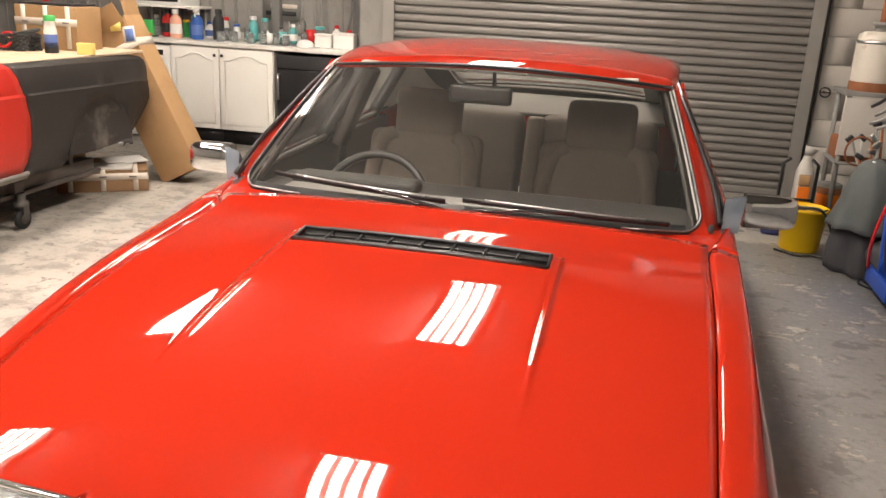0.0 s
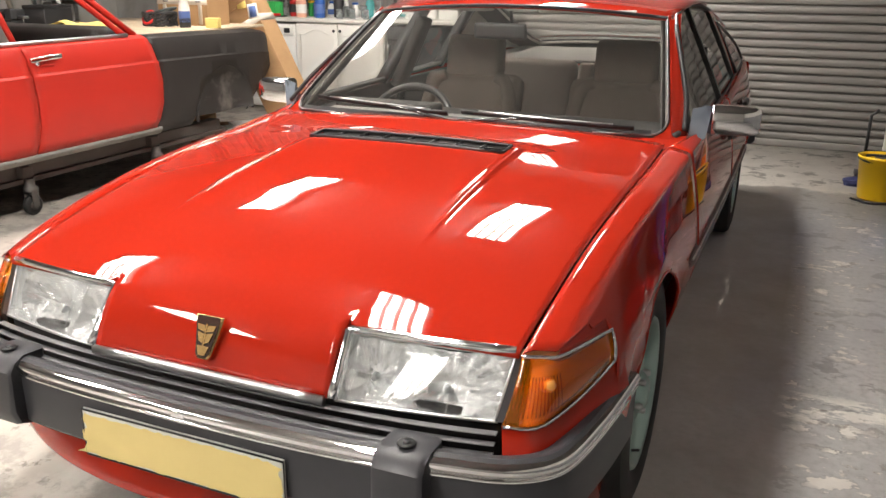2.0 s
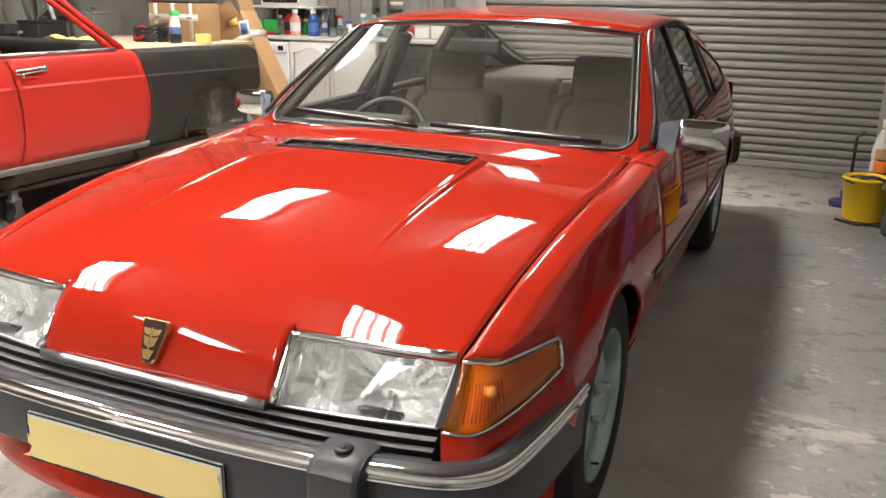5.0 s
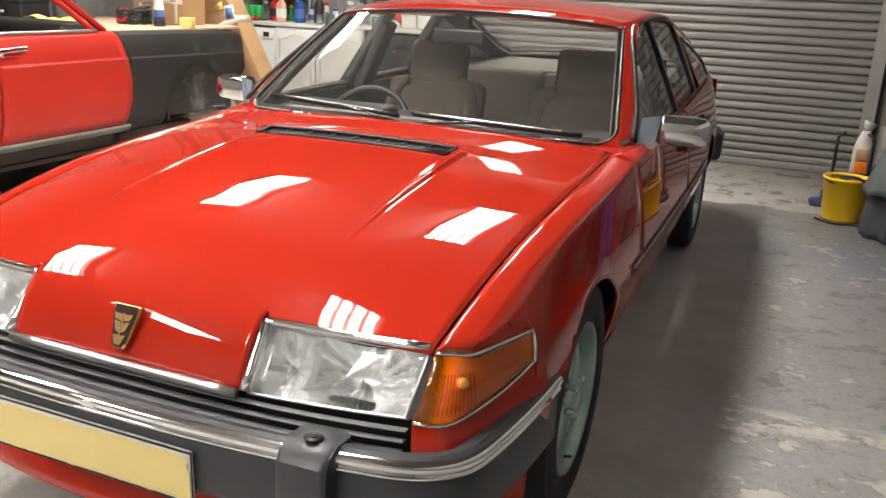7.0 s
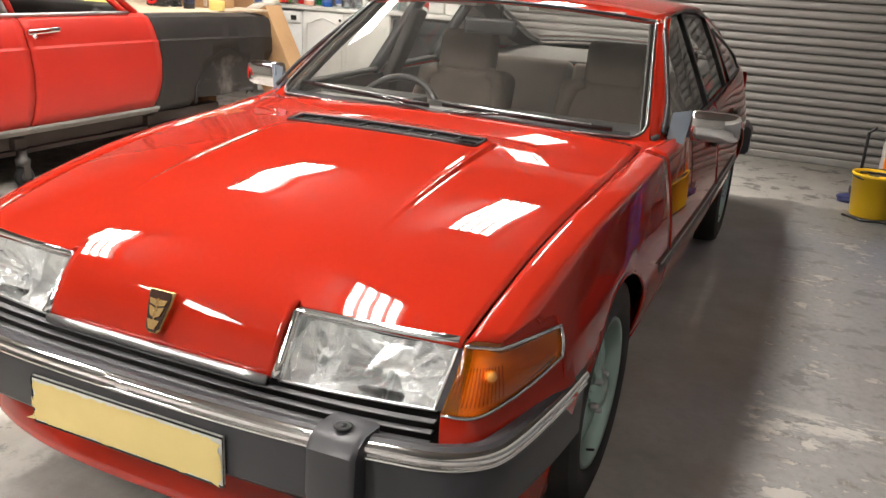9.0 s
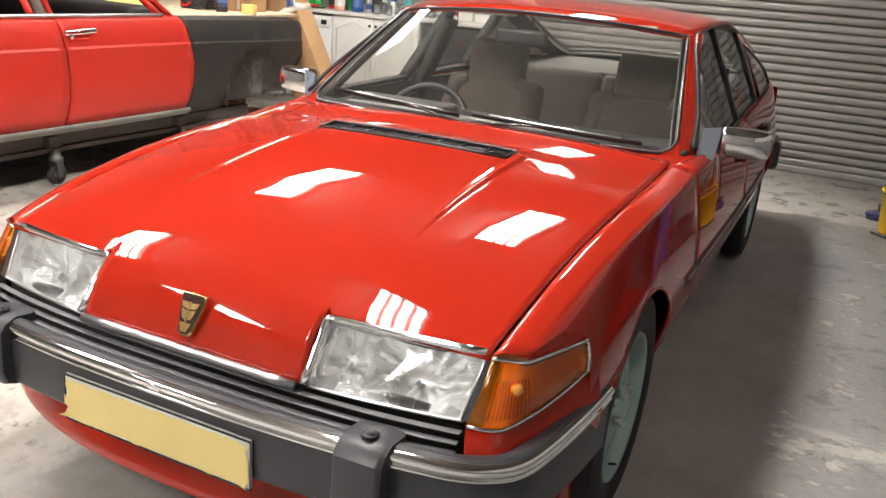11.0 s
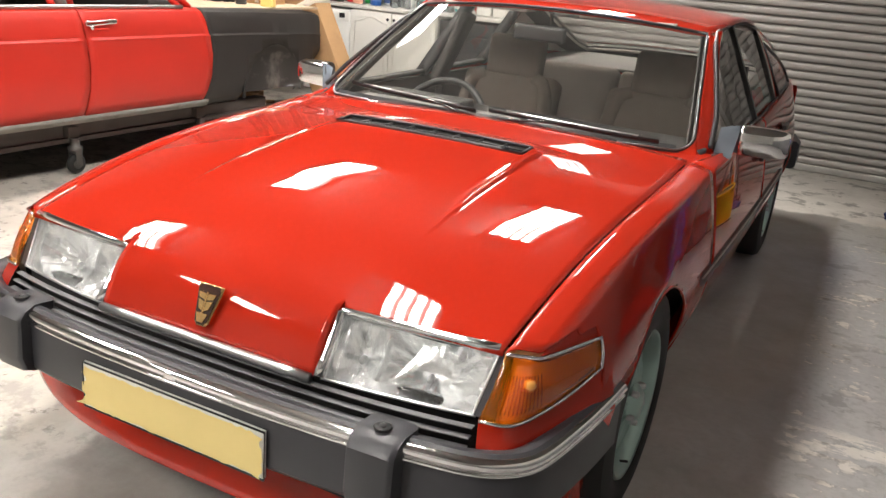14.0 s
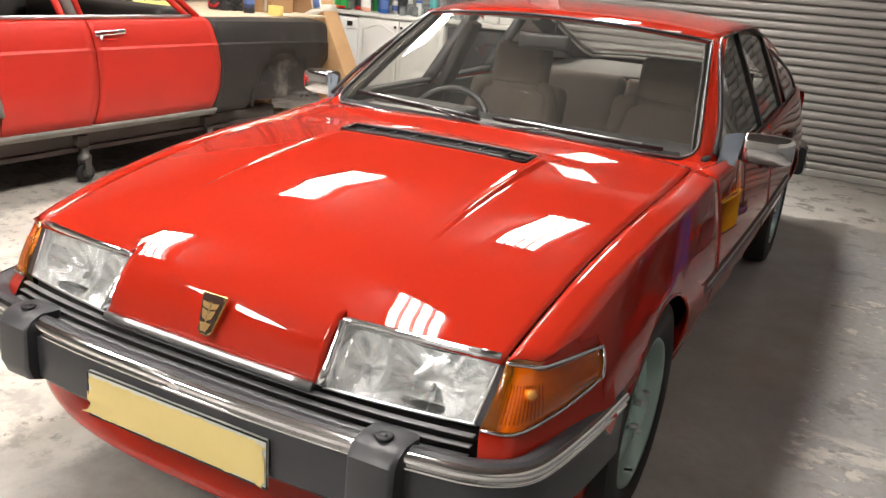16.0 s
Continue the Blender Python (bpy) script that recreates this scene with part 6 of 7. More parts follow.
# shelf with the microwave
sh = thing("wall_shelf", "white bracketed wall shelf holding a microwave", "shelf", (-4.14, 6.93, 1.245))
part("board", box(0.74, 0.40, 0.022, (0, 0, 0), 0.003), CAB_WHITE, sh)
for e in (-1, 1):
    part("bracket", tube([(e * 0.3, 0.19, -0.20), (e * 0.3, 0.19, -0.005), (e * 0.3, -0.15, -0.005)], 0.010, 6), FITTING, sh)
mw = thing("microwave", "white microwave oven with dark glass door", "microwave", (-4.14, 6.93, 1.2675))
part("body", box(0.50, 0.36, 0.29, (0, 0, 0.0), 0.008), FITTING, mw)
part("front_frame", box(0.50, 0.012, 0.285, (0, -0.186, 0.003), 0.004), FITTING, mw)
part("door", box(0.44, 0.008, 0.225, (0, -0.193, 0.032), 0.004), DARK_GLOSS, mw)
for i in range(4):
    part("button", box(0.018, 0.006, 0.01, (-0.08 + 0.05 * i, -0.198, 0.045), 0.002), PRINT, mw)

# picture and pipes on the back wall
pic = thing("wall_picture", "faded wall picture in muted browns", "picture", (-3.02, 7.135, 1.17))
part("sheet", box(0.40, 0.006, 0.42, (0, 0, 0)), GREY_PAINT, pic)
for i, (x, z, w, h, mt) in enumerate(((0, 0.30, 0.30, 0.06, WOOD), (-0.05, 0.20, 0.24, 0.05, CARD_DARK), (0.03, 0.12, 0.28, 0.04, TAPE_WHITE), (0, 0.05, 0.32, 0.04, CHARCOAL))):
    part("print", box(w, 0.004, h, (x, -0.005, z)), mt, pic)
for x0 in (-2.42, -2.06):
    hs = thing("hanging_hose", "coiled pale hose hanging on the wall", "hose", (x0, 7.08, 1.55), group="hanging hoses")
    part("coil", tube([(0.16 * math.cos(a) * (1 + 0.06 * math.sin(3 * a)), 0.012 * math.sin(5 * a), -0.26 + 0.28 * math.sin(a)) for a in lin(0, 6 * math.pi, 60)], 0.011, 6), GREY_PAINT, hs)
    part("hook", tube([(0, 0.06, 0.05), (0, -0.03, 0.04), (0, -0.03, 0.06)], 0.006, 6), SATIN, hs)
fe = thing("fire_extinguisher", "red fire extinguisher hung on the wall", "extinguisher", (-6.08, 7.03, 1.27))
part("cylinder", lathe([(0.0, 0.0), (0.07, 0.0), (0.078, 0.02), (0.078, 0.38), (0.05, 0.45), (0.02, 0.47)], 20), RED_PL, fe)
part("label", lathe([(0.0792, 0.14), (0.0792, 0.28)], 20), PAPER, fe)
part("valve", box(0.05, 0.09, 0.05, (0, 0, 0.46), 0.008), BLACK, fe)
part("hose", tube(smooth_path([(0.02, -0.03, 0.48), (0.09, -0.04, 0.42), (0.095, -0.03, 0.2)], 5), 0.010, 6), BLACK, fe)
part("bracket", box(0.05, 0.05, 0.06, (0, 0.095, 0.20)), SATIN, fe)

# ---------------- things on and round the stripped body ----------------
bd = thing("plywood_board", "plywood board laid across the engine bay as a bench", "board", (-3.78, 4.10, 0.985))
part("sheet", box(1.36, 1.42, 0.018, (0, 0, 0), 0.003), WOOD, bd)
Z_B = 1.0035


def carton(name, label, at, w, d, h, rz, mat=CARD, tape=True, group="", flaps=False):
    b = thing(name, label, "carton", at, rz, group=group)
    body = part("body", box(w, d, h, (0, 0, 0), 0.004), mat, b)
    if tape:
        for k in (-0.36, 0.0, 0.36):
            part("tape", box(0.035, d + 0.004, h * 0.97, (k * w, 0, h * 0.03 + 0.002)), TAPE_WHITE, b)
        part("tape", box(w + 0.004, 0.004, 0.05, (0, -d / 2 - 0.001, h * 0.55)), TAPE_WHITE, b)
        for i in range(3):
            part("printed_bar", box(0.05, 0.003, 0.012, (-w * 0.33 + i * w * 0.33, -d / 2 - 0.0045, h * 0.55 + 0.018)), PRINT, b)
    return b


carton("cardboard_carton", "brown taped cardboard box on the plywood board", (-3.56, 4.50, Z_B), 0.47, 0.30, 0.295, 3)
lidp = thing("oven_tray", "flat dark tray lying on the cardboard box", "tray", (-3.56, 4.50, Z_B + 0.299))
part("plate", box(0.42, 0.27, 0.014, (0, 0, 0), 0.005), CHARCOAL, lidp)
rl = thing("cable_reel", "tangled grey and red cable coil on the board", "cable", (-3.62, 4.16, Z_B))
part("coil", tube([((0.12 + 0.03 * math.sin(7 * a)) * math.cos(a), (0.10 + 0.02 * math.sin(5 * a)) * math.sin(a), 0.06 + 0.05 * math.sin(2.3 * a)) for a in lin(0, 16 * math.pi, 200)], 0.009, 5), CHARCOAL, rl)
part("red_core", tube([(-0.05 + 0.05 * math.cos(a), -0.07 + 0.03 * math.sin(a), 0.07 + 0.045 * math.sin(a)) for a in lin(0, 8 * math.pi, 60)], 0.012, 6), RED_PL, rl)
part("green_loop", tube([(0.10 * math.cos(a) + 0.05, 0.06 * math.sin(a), 0.12 + 0.025 * math.cos(a)) for a in lin(0, 4 * math.pi, 40)], 0.009, 6), GREY_CLOTH, rl)
cn = bottle("aerosol_can", "white aerosol can with dark base and green cap", -3.36, 4.14, 0.042, 0.245, WHITE_PL, GREEN, 0.75, band_mat=TAPE_BLUE, z=Z_B, group="on the board")
part("dark_base", lathe([(0.0432, 0.0), (0.0432, 0.07)], 20), CHARCOAL, cn)
nt_ = thing("sticky_note_block", "yellow foam block on the board", "foam block", (-3.14, 4.20, Z_B), 12)
part("block", box(0.105, 0.06, 0.075, (0, 0, 0), 0.006), YELLOW_NOTE, nt_)
cl = thing("chamois_cloth", "crumpled yellow cloth on the scuttle", "cloth", (-3.95, 3.62, Z_B))
part("folds", grid([[(x, y, 0.02 + 0.05 * max(0, noise.noise((x * 7, y * 7, 2)) + 0.4) * (1 - (x / 0.3) ** 2)) for x in lin(-0.29, 0.29, 24)] for y in lin(-0.12, 0.12, 12)]), YELLOW_NOTE, cl)

# the tall leaning carton
lc = thing("leaning_carton", "tall narrow brown carton leaning on the stripped body", "carton", (-2.86, 4.98, 0.0))
lean = Matrix.Rotation(radians(-27), 4, "Y")
off = Matrix.Translation((0.02, 0, 0.08)) @ lean


def leaned(bm):
    bmesh.ops.transform(bm, matrix=off, verts=bm.verts)
    return bm


part("body", leaned(box(0.35, 0.22, 1.24, (-0.04, 0, 0), 0.004)), CARD, lc)
part("flap", leaned(box(0.33, 0.006, 0.16, (-0.05, -0.115, 1.19), 0.002, turn=Matrix.Rotation(radians(14), 4, "X"))), CARD, lc)
part("flap", leaned(box(0.006, 0.20, 0.20, (-0.21, 0, 1.23), 0.002, turn=Matrix.Rotation(radians(-16), 4, "Y"))), CARD_DARK, lc)
part("flap", leaned(box(0.006, 0.20, 0.17, (0.13, 0, 1.23), 0.002, turn=Matrix.Rotation(radians(12), 4, "Y"))), CARD, lc)
part("tape", leaned(box(0.356, 0.226, 0.06, (-0.04, 0, 1.00))), TAPE_WHITE, lc)
part("blue_print", leaned(box(0.07, 0.004, 0.09, (0.09, -0.113, 1.05), turn=Matrix.Rotation(radians(18), 4, "Y"))), TAPE_BLUE, lc)
part("label", leaned(box(0.10, 0.003, 0.12, (0.085, -0.112, 1.04), turn=Matrix.Rotation(radians(18), 4, "Y"))), PAPER, lc)
part("flap", leaned(box(0.30, 0.20, 0.006, (-0.36, -0.02, 1.12), 0.002, turn=Matrix.Rotation(radians(38), 4, "Y"))), CARD, lc)
part("flap", leaned(box(0.26, 0.006, 0.26, (-0.34, -0.10, 0.92), 0.002, turn=Matrix.Rotation(radians(24), 4, "Y"))), CARD_DARK, lc)
part("tape", leaned(box(0.24, 0.004, 0.05, (-0.34, -0.107, 1.02), turn=Matrix.Rotation(radians(24), 4, "Y"))), TAPE_WHITE, lc)
part("label", leaned(box(0.07, 0.004, 0.12, (-0.10, -0.115, 0.90))), PAPER, lc)
part("note", leaned(box(0.09, 0.004, 0.07, (0.02, -0.120, 1.16), turn=Matrix.Rotation(radians(20), 4, "Y"))), YELLOW_NOTE, lc)

carton("cardboard_carton", "flat brown carton on the floor under the wing", (-3.36, 4.60, 0), 0.62, 0.50, 0.16, 34, CARD_DARK, group="cartons on the floor")
carton("cardboard_carton", "small brown carton lying on a flat carton", (-3.62, 4.52, 0.1635), 0.24, 0.2, 0.09, 20, CARD, False, group="cartons on the floor")
for i, (x, y, rz) in enumerate(((-3.24, 4.52, 30), (-3.26, 4.72, 50))):
    pp = thing("paper_sheet", "loose white paper sheets on the carton", "paper", (x, y, 0.1635 + 0.012 * i), rz, group="loose papers")
    part("sheet", box(0.30, 0.22, 0.010, (0, 0, 0), 0.002), PAPER, pp)

# ---------------- along the far side wall ----------------
ws = thing("workbench", "long wooden workbench with steel legs against the wall", "workbench", (-5.85, 4.2, 0))
part("top", box(0.70, 4.6, 0.05, (0, 0, 0.86), 0.004), WOOD, ws)
for y in (-2.2, 0, 2.2):
    for x in (-0.3, 0.3):
        part("leg", box(0.06, 0.06, 0.86, (x, y, 0), 0.003), STEEL_POST, ws)
part("rail", box(0.05, 4.4, 0.08, (0.3, 0, 0.70)), STEEL_POST, ws)
ws2 = thing("wall_shelf", "wooden wall shelf high on the sheeted wall", "shelf", (-6.12, 3.6, 1.42))
part("board", box(0.34, 2.6, 0.03, (0, 0, 0), 0.003), WOOD, ws2)
for y in (-1.1, 0, 1.1):
    part("bracket", tube([(-0.16, y, -0.22), (-0.16, y, -0.01), (0.13, y, -0.01)], 0.010, 6), STEEL_POST, ws2)
for i, (y, w, h, mt, nm, lb, ct) in enumerate(((2.75, 0.30, 0.22, CARD, "storage_box", "small brown storage box on the wall shelf", "box"), (3.2, 0.26, 0.18, GREY_PAINT, "storage_box", "grey storage box on the wall shelf", "box"),
                                              (3.7, 0.34, 0.24, RED_PL, "tool_case", "red tool case on the wall shelf", "tool case"), (4.3, 0.3, 0.2, CHARCOAL, "storage_box", "black storage box on the wall shelf", "box"))):
    bx = thing(nm, lb, ct, (-6.12, y, 1.4505), group="boxes on the shelf")
    part("body", box(0.26, w, h, (0, 0, 0), 0.008), mt, bx)
    part("lid", box(0.27, w + 0.01, 0.02, (0, 0, h), 0.004), mt, bx)
for i, (y, h, mt) in enumerate(((4.75, 1.35, SATIN), (4.95, 1.28, SATIN), (5.35, 1.15, WHITE_PL))):
    pl = thing("metal_pipe", "long metal pipe leaning on the wall behind the bench", "pipe", (-6.2, y, 0.912), group="leaning pipes")
    part("rod", tube([(0.30, 0.12 * (i % 2), 0.0), (-0.06, 0, h)], 0.022, 8), mt, pl)
rg = thing("hanging_cloth", "red cloth hanging on the wall", "cloth", (-6.22, 4.45, 1.22))
part("folds", grid([[(0.015 * math.sin(16 * y + z * 4), y, z - 0.03 * y * y) for y in lin(-0.17, 0.17, 16)] for z in lin(0, 0.30, 6)]), RED_PL, rg)
dp = thing("metal_rack", "grey diamond-pattern metal plate leaning on the wall", "metal plate", (-6.20, 5.62, 1.12))
part("panel", box(0.012, 0.50, 0.46, (0, 0, 0), 0.003), SATIN, dp)
for e in (-1, 1):
    part("brace", tube([(0.012, -0.25, 0.0), (0.012, -0.08 * e, 0.23), (0.012, -0.25, 0.46)], 0.010, 5), GREY_PAINT, dp)
    part("brace", tube([(0.012, 0.25, 0.0), (0.012, 0.08 * e, 0.23), (0.012, 0.25, 0.46)], 0.010, 5), GREY_PAINT, dp)
vc = thing("bench_vice", "black bench vice and tools on the workbench", "vice", (-5.72, 4.55, 0.91))
part("base", box(0.16, 0.14, 0.08, (0, 0, 0), 0.01), CHARCOAL, vc)
part("jaw", box(0.08, 0.16, 0.09, (0.06, 0, 0.08), 0.008), CHARCOAL, vc)
part("jaw", box(0.07, 0.16, 0.09, (-0.06, 0, 0.08), 0.008), CHARCOAL, vc)
part("screw", tube([(0.10, 0, 0.10), (0.22, 0, 0.10)], 0.014, 8), SATIN, vc)
for i, (y, w, h, mt) in enumerate(((3.0, 0.34, 0.20, CHARCOAL), (3.55, 0.3, 0.26, BLUE_STEEL), (5.1, 0.42, 0.16, CHARCOAL), (5.75, 0.36, 0.24, GREY_PAINT))):
    tb = thing("tool_box", "closed tool box standing on the workbench", "tool box", (-5.85, y, 0.9105), 5 * i, group="tool boxes")
    part("body", box(0.24, w, h, (0, 0, 0), 0.01), mt, tb)
    part("lid", box(0.245, w + 0.006, 0.03, (0, 0, h), 0.008), mt, tb)
    part("handle", tube([(0, -0.07, h + 0.03), (0, -0.06, h + 0.06), (0, 0.06, h + 0.06), (0, 0.07, h + 0.03)], 0.007, 6), SATIN, tb)
rp = thing("jack_stand", "red tapered post standing on the floor by the wall", "post", (-5.25, 6.55, 0))
part("post", tube([(0.12, 0, 0.0), (0.0, 0, 1.30)], [0.05, 0.03], 8), RED_STEEL, rp)
part("foot", box(0.24, 0.24, 0.02, (0.12, 0, 0), 0.004), RED_STEEL, rp)

# ---------------- clutter along the block wall ----------------
bk = thing("bucket", "yellow plastic bucket with black handle on the floor", "bucket", (1.665, 4.90, 0))
part("pail", lathe([(0.0, 0.004), (0.120, 0.004), (0.125, 0.012), (0.146, 0.272), (0.154, 0.274), (0.154, 0.290), (0.146, 0.292), (0.140, 0.285), (0.118, 0.014), (0, 0.012)], 32), YELLOW, bk)
part("handle", tube(smooth_path([(-0.150, -0.02, 0.275), (-0.10, -0.10, 0.262), (0.0, -0.135, 0.262), (0.10, -0.09, 0.29), (0.148, 0.02, 0.278)], 6), 0.008, 6), BLACK, bk)
part("rag", grid([[(x, y, 0.272 + 0.02 * noise.noise((x * 18, y * 18, 5))) for x in lin(-0.05, 0.11, 8)] for y in lin(-0.02, 0.10, 6)]), BLACK, bk)

cr = thing("wire_crate_trolley", "black wire stand with bags beside the roller door", "stand", (1.72, 5.55, 0))
for x in (-0.12, 0.12):
    part("upright", tube([(x, 0.0, 0.0), (x, 0.0, 0.46), (x * 0.6, 0.0, 0.50)], 0.012, 8), BLACK, cr)
part("foot", box(0.34, 0.20, 0.04, (0, 0, 0), 0.006), BLACK, cr)
part("crossbar", tube([(-0.12, 0, 0.2), (0.12, 0, 0.2)], 0.010, 6), BLACK, cr)


def bag(name, label, category, at, w, d, h, mat, seed, rz=0):
    b = thing(name, label, category, at, rz)
    rows = []
    for i, v in enumerate(lin(0, 1, 14)):
        f = (0.92 + 0.12 * math.sin(math.pi * v)) * (1 - 0.55 * max(0, v - 0.72) / 0.28)
        row = []
        for k in range(24):
            a = 2 * math.pi * k / 24
            n = 1 + 0.16 * noise.noise((math.cos(a) * 1.6 + seed, math.sin(a) * 1.6, v * 3)) + 0.07 * noise.noise((math.cos(a) * 5 + seed, math.sin(a) * 5, v * 7))
            c, s_ = math.cos(a), math.sin(a)
            row.append((w / 2 * f * n * math.copysign(abs(c) ** 0.75, c), d / 2 * f * n * math.copysign(abs(s_) ** 0.75, s_), h * v))
        rows.append(row)
    bm = grid(rows, close=True)
    bm.verts.ensure_lookup_table()
    bm.faces.new(bm.verts[:24])
    bm.faces.new(bm.verts[-24:])
    part("sack", bm, mat, b)
    return b


b1 = bag("plastic_bag", "clear plastic bag with orange packets inside", "bag", (1.79, 5.72, 0), 0.13, 0.14, 0.50, BAG, 1.0)
part("packet", box(0.085, 0.02, 0.12, (-0.005, -0.082, 0.16), 0.006), ORANGE, b1)
part("packet", box(0.08, 0.02, 0.08, (-0.01, -0.082, 0.29), 0.006), CARD, b1)
part("twist", tube([(0, 0, 0.505), (0.02, 0.01, 0.56)], [0.025, 0.05], 8), BAG, b1)
tn = thing("paint_tin", "rusty paint tin with an orange label on the floor", "tin", (2.02, 5.90, 0))
part("can", lathe([(0.0, 0.0), (0.085, 0.0), (0.085, 0.26), (0.0, 0.26)], 24), RUST, tn)
part("label", lathe([(0.0862, 0.08), (0.0862, 0.20)], 24), ORANGE, tn)
part("lid", lathe([(0.088, 0.25), (0.088, 0.275), (0.078, 0.28), (0.0, 0.28)], 24), GREY_PAINT, tn)
bag("sandbag", "small blue cloth bundle on the floor", "bundle", (1.56, 5.25, 0), 0.18, 0.12, 0.06, NAVY, 5.0)

# canvas coat thrown over a stool
def drape(name, label, category, at, tiers, seed, rz=0):
    """Cloth hanging in folds: tiers of (material, part name, radius and height keys)."""
    b = thing(name, label, category, at, rz)
    for n, (mat, nm, keys, fold) in enumerate(tiers):
        rows = []
        for v in lin(0, 1, 14):
            f = v * (len(keys) - 1)
            k = min(int(f), len(keys) - 2)
            r = keys[k][0] + (keys[k + 1][0] - keys[k][0]) * (f - k)
            z = keys[k][1] + (keys[k + 1][1] - keys[k][1]) * (f - k)
            row = []
            for q in range(40):
                a = 2 * math.pi * q / 40
                w = 1 + fold * v * (math.sin(5 * a + seed + n) + 0.6 * math.sin(9 * a + 2 * seed)) + 0.18 * noise.noise((math.cos(a) * 1.4 + seed, math.sin(a) * 1.4, v * 2 + n))
                row.append((r * w * math.cos(a) * 0.95, r * w * math.sin(a) * 1.1, z + 0.03 * v * noise.noise((math.cos(a) * 2, math.sin(a) * 2, seed + n)) * (0 if keys[-1][1] < 0.01 else 1)))
            rows.append(row)
        shell(part(nm, grid(rows, close=True), mat, b), 0.008)
    return b


cv = drape("canvas_coat", "dark grey canvas coat draped over a low stool", "coat", (1.95, 4.55, 0), [(GREY_CLOTH, "coat", [(0.02, 0.70), (0.08, 0.67), (0.15, 0.56), (0.20, 0.40), (0.23, 0.28)], 0.07), (DARK_CLOTH, "lining", [(0.14, 0.46), (0.17, 0.25), (0.19, 0.004)], 0.10)], 3.0)
part("clip", box(0.035, 0.03, 0.045, (-0.02, -0.03, 0.645), 0.008), WHITE_PL, cv)
mb = thing("metal_scrap_bundle", "bundle of thin pipes and a brown hoop leaning together", "pipes", (2.06, 4.86, 0))
rng = random.Random(77)
for i in range(9):
    top = (-0.16 + rng.uniform(-0.08, 0.12), -0.05 + rng.uniform(-0.08, 0.08), 0.70 + rng.uniform(-0.05, 0.20))
    part("rod", tube([(rng.uniform(-0.02, 0.12), rng.uniform(-0.05, 0.1), 0.0), top], rng.uniform(0.006, 0.012), 6), (SATIN, RUST, GREY_PAINT)[i % 3], mb)
    part("fitting", box(0.05, 0.03, 0.03, (top[0], top[1], top[2] - 0.02), 0.006, 2, Matrix.Rotation(rng.uniform(-1, 1), 4, "Y")), SATIN if i % 2 else CHARCOAL, mb)
part("hoop", tube([(-0.16 + 0.09 * math.cos(a), -0.06 + 0.03 * math.cos(a), 0.70 + 0.09 * math.sin(a)) for a in lin(0, 2 * math.pi * 29 / 30, 30)], 0.007, 6, closed=True), RUST, mb)
drape("dust_sheet", "white dust sheet bundled over the gas bottle", "cloth", (2.14, 3.97, 0), [(WHITE_CLOTH, "sheet", [(0.03, 1.30), (0.13, 1.26), (0.17, 1.12), (0.15, 0.99)], 0.05)], 6.0)
drape("overalls", "lilac grey overalls hung round the gas bottle", "overalls", (2.14, 3.97, 0), [(LILAC, "cloth", [(0.12, 1.02), (0.17, 0.92), (0.20, 0.76), (0.20, 0.68)], 0.07)], 2.0)
bag("coat_bundle", "dark crumpled overalls heaped on the floor", "overalls", (2.10, 4.25, 0), 0.34, 0.36, 0.30, DARK_CLOTH, 8.0)

# stand with the cream water heater tank
st = thing("steel_stand", "rusty steel stand below the cream tank", "stand", (2.18, 5.95, 0))
for x in (-0.17, 0.17):
    for y in (-0.17, 0.17):
        part("leg", tube([(x, y, 0), (x, y, 0.955)], 0.018, 8), GREY_PAINT, st)
part("shelf", box(0.42, 0.42, 0.03, (0, 0, 0.955), 0.004), GREY_PAINT, st)
part("shelf", box(0.40, 0.40, 0.02, (0, 0, 0.45), 0.004), GREY_PAINT, st)
part("panel", box(0.40, 0.02, 0.42, (0, -0.195, 0.52), 0.004), BLOCK, st)
part("basket", box(0.36, 0.34, 0.16, (0, 0, 0.47), 0.02), RUST, st)
tk = thing("tank", "cream enamelled tank with rusty base ring", "tank", (2.18, 5.95, 0.9855))
part("drum", lathe([(0.0, 0.0), (0.150, 0.0), (0.152, 0.06), (0.150, 0.36), (0.145, 0.40), (0.11, 0.42), (0.0, 0.425)], 32), DRUM, tk)
part("base_ring", lathe([(0.153, 0.0), (0.156, 0.01), (0.156, 0.055), (0.153, 0.065)], 32), RUST, tk)
part("hoop", lathe([(0.151, 0.335), (0.156, 0.34), (0.156, 0.352), (0.151, 0.357)], 32), SATIN, tk)
part("neck", lathe([(0.05, 0.42), (0.05, 0.46), (0.07, 0.465), (0.07, 0.49), (0.0, 0.492)], 20), GREY_PAINT, tk)
part("pipe", tube(smooth_path([(0.0, 0.0, 0.47), (0.02, 0.02, 0.70), (0.10, 0.05, 0.95), (0.12, 0.10, 1.4)], 5), 0.03, 8), RUST, tk)
vl = thing("gate_valve", "small black valve wheel on the block pier", "valve", (1.99, 6.52, 0.90))
part("wheel", lathe([(0.035, -0.008), (0.045, -0.006), (0.045, 0.006), (0.035, 0.008)], 16, Matrix.Rotation(radians(70), 4, "X")), BLACK, vl)
part("stem", tube([(0, 0.08, 0), (0, 0, 0)], 0.010, 6), RUST, vl)
part("spoke", box(0.08, 0.008, 0.010, (0, 0, -0.005)), BLACK, vl)

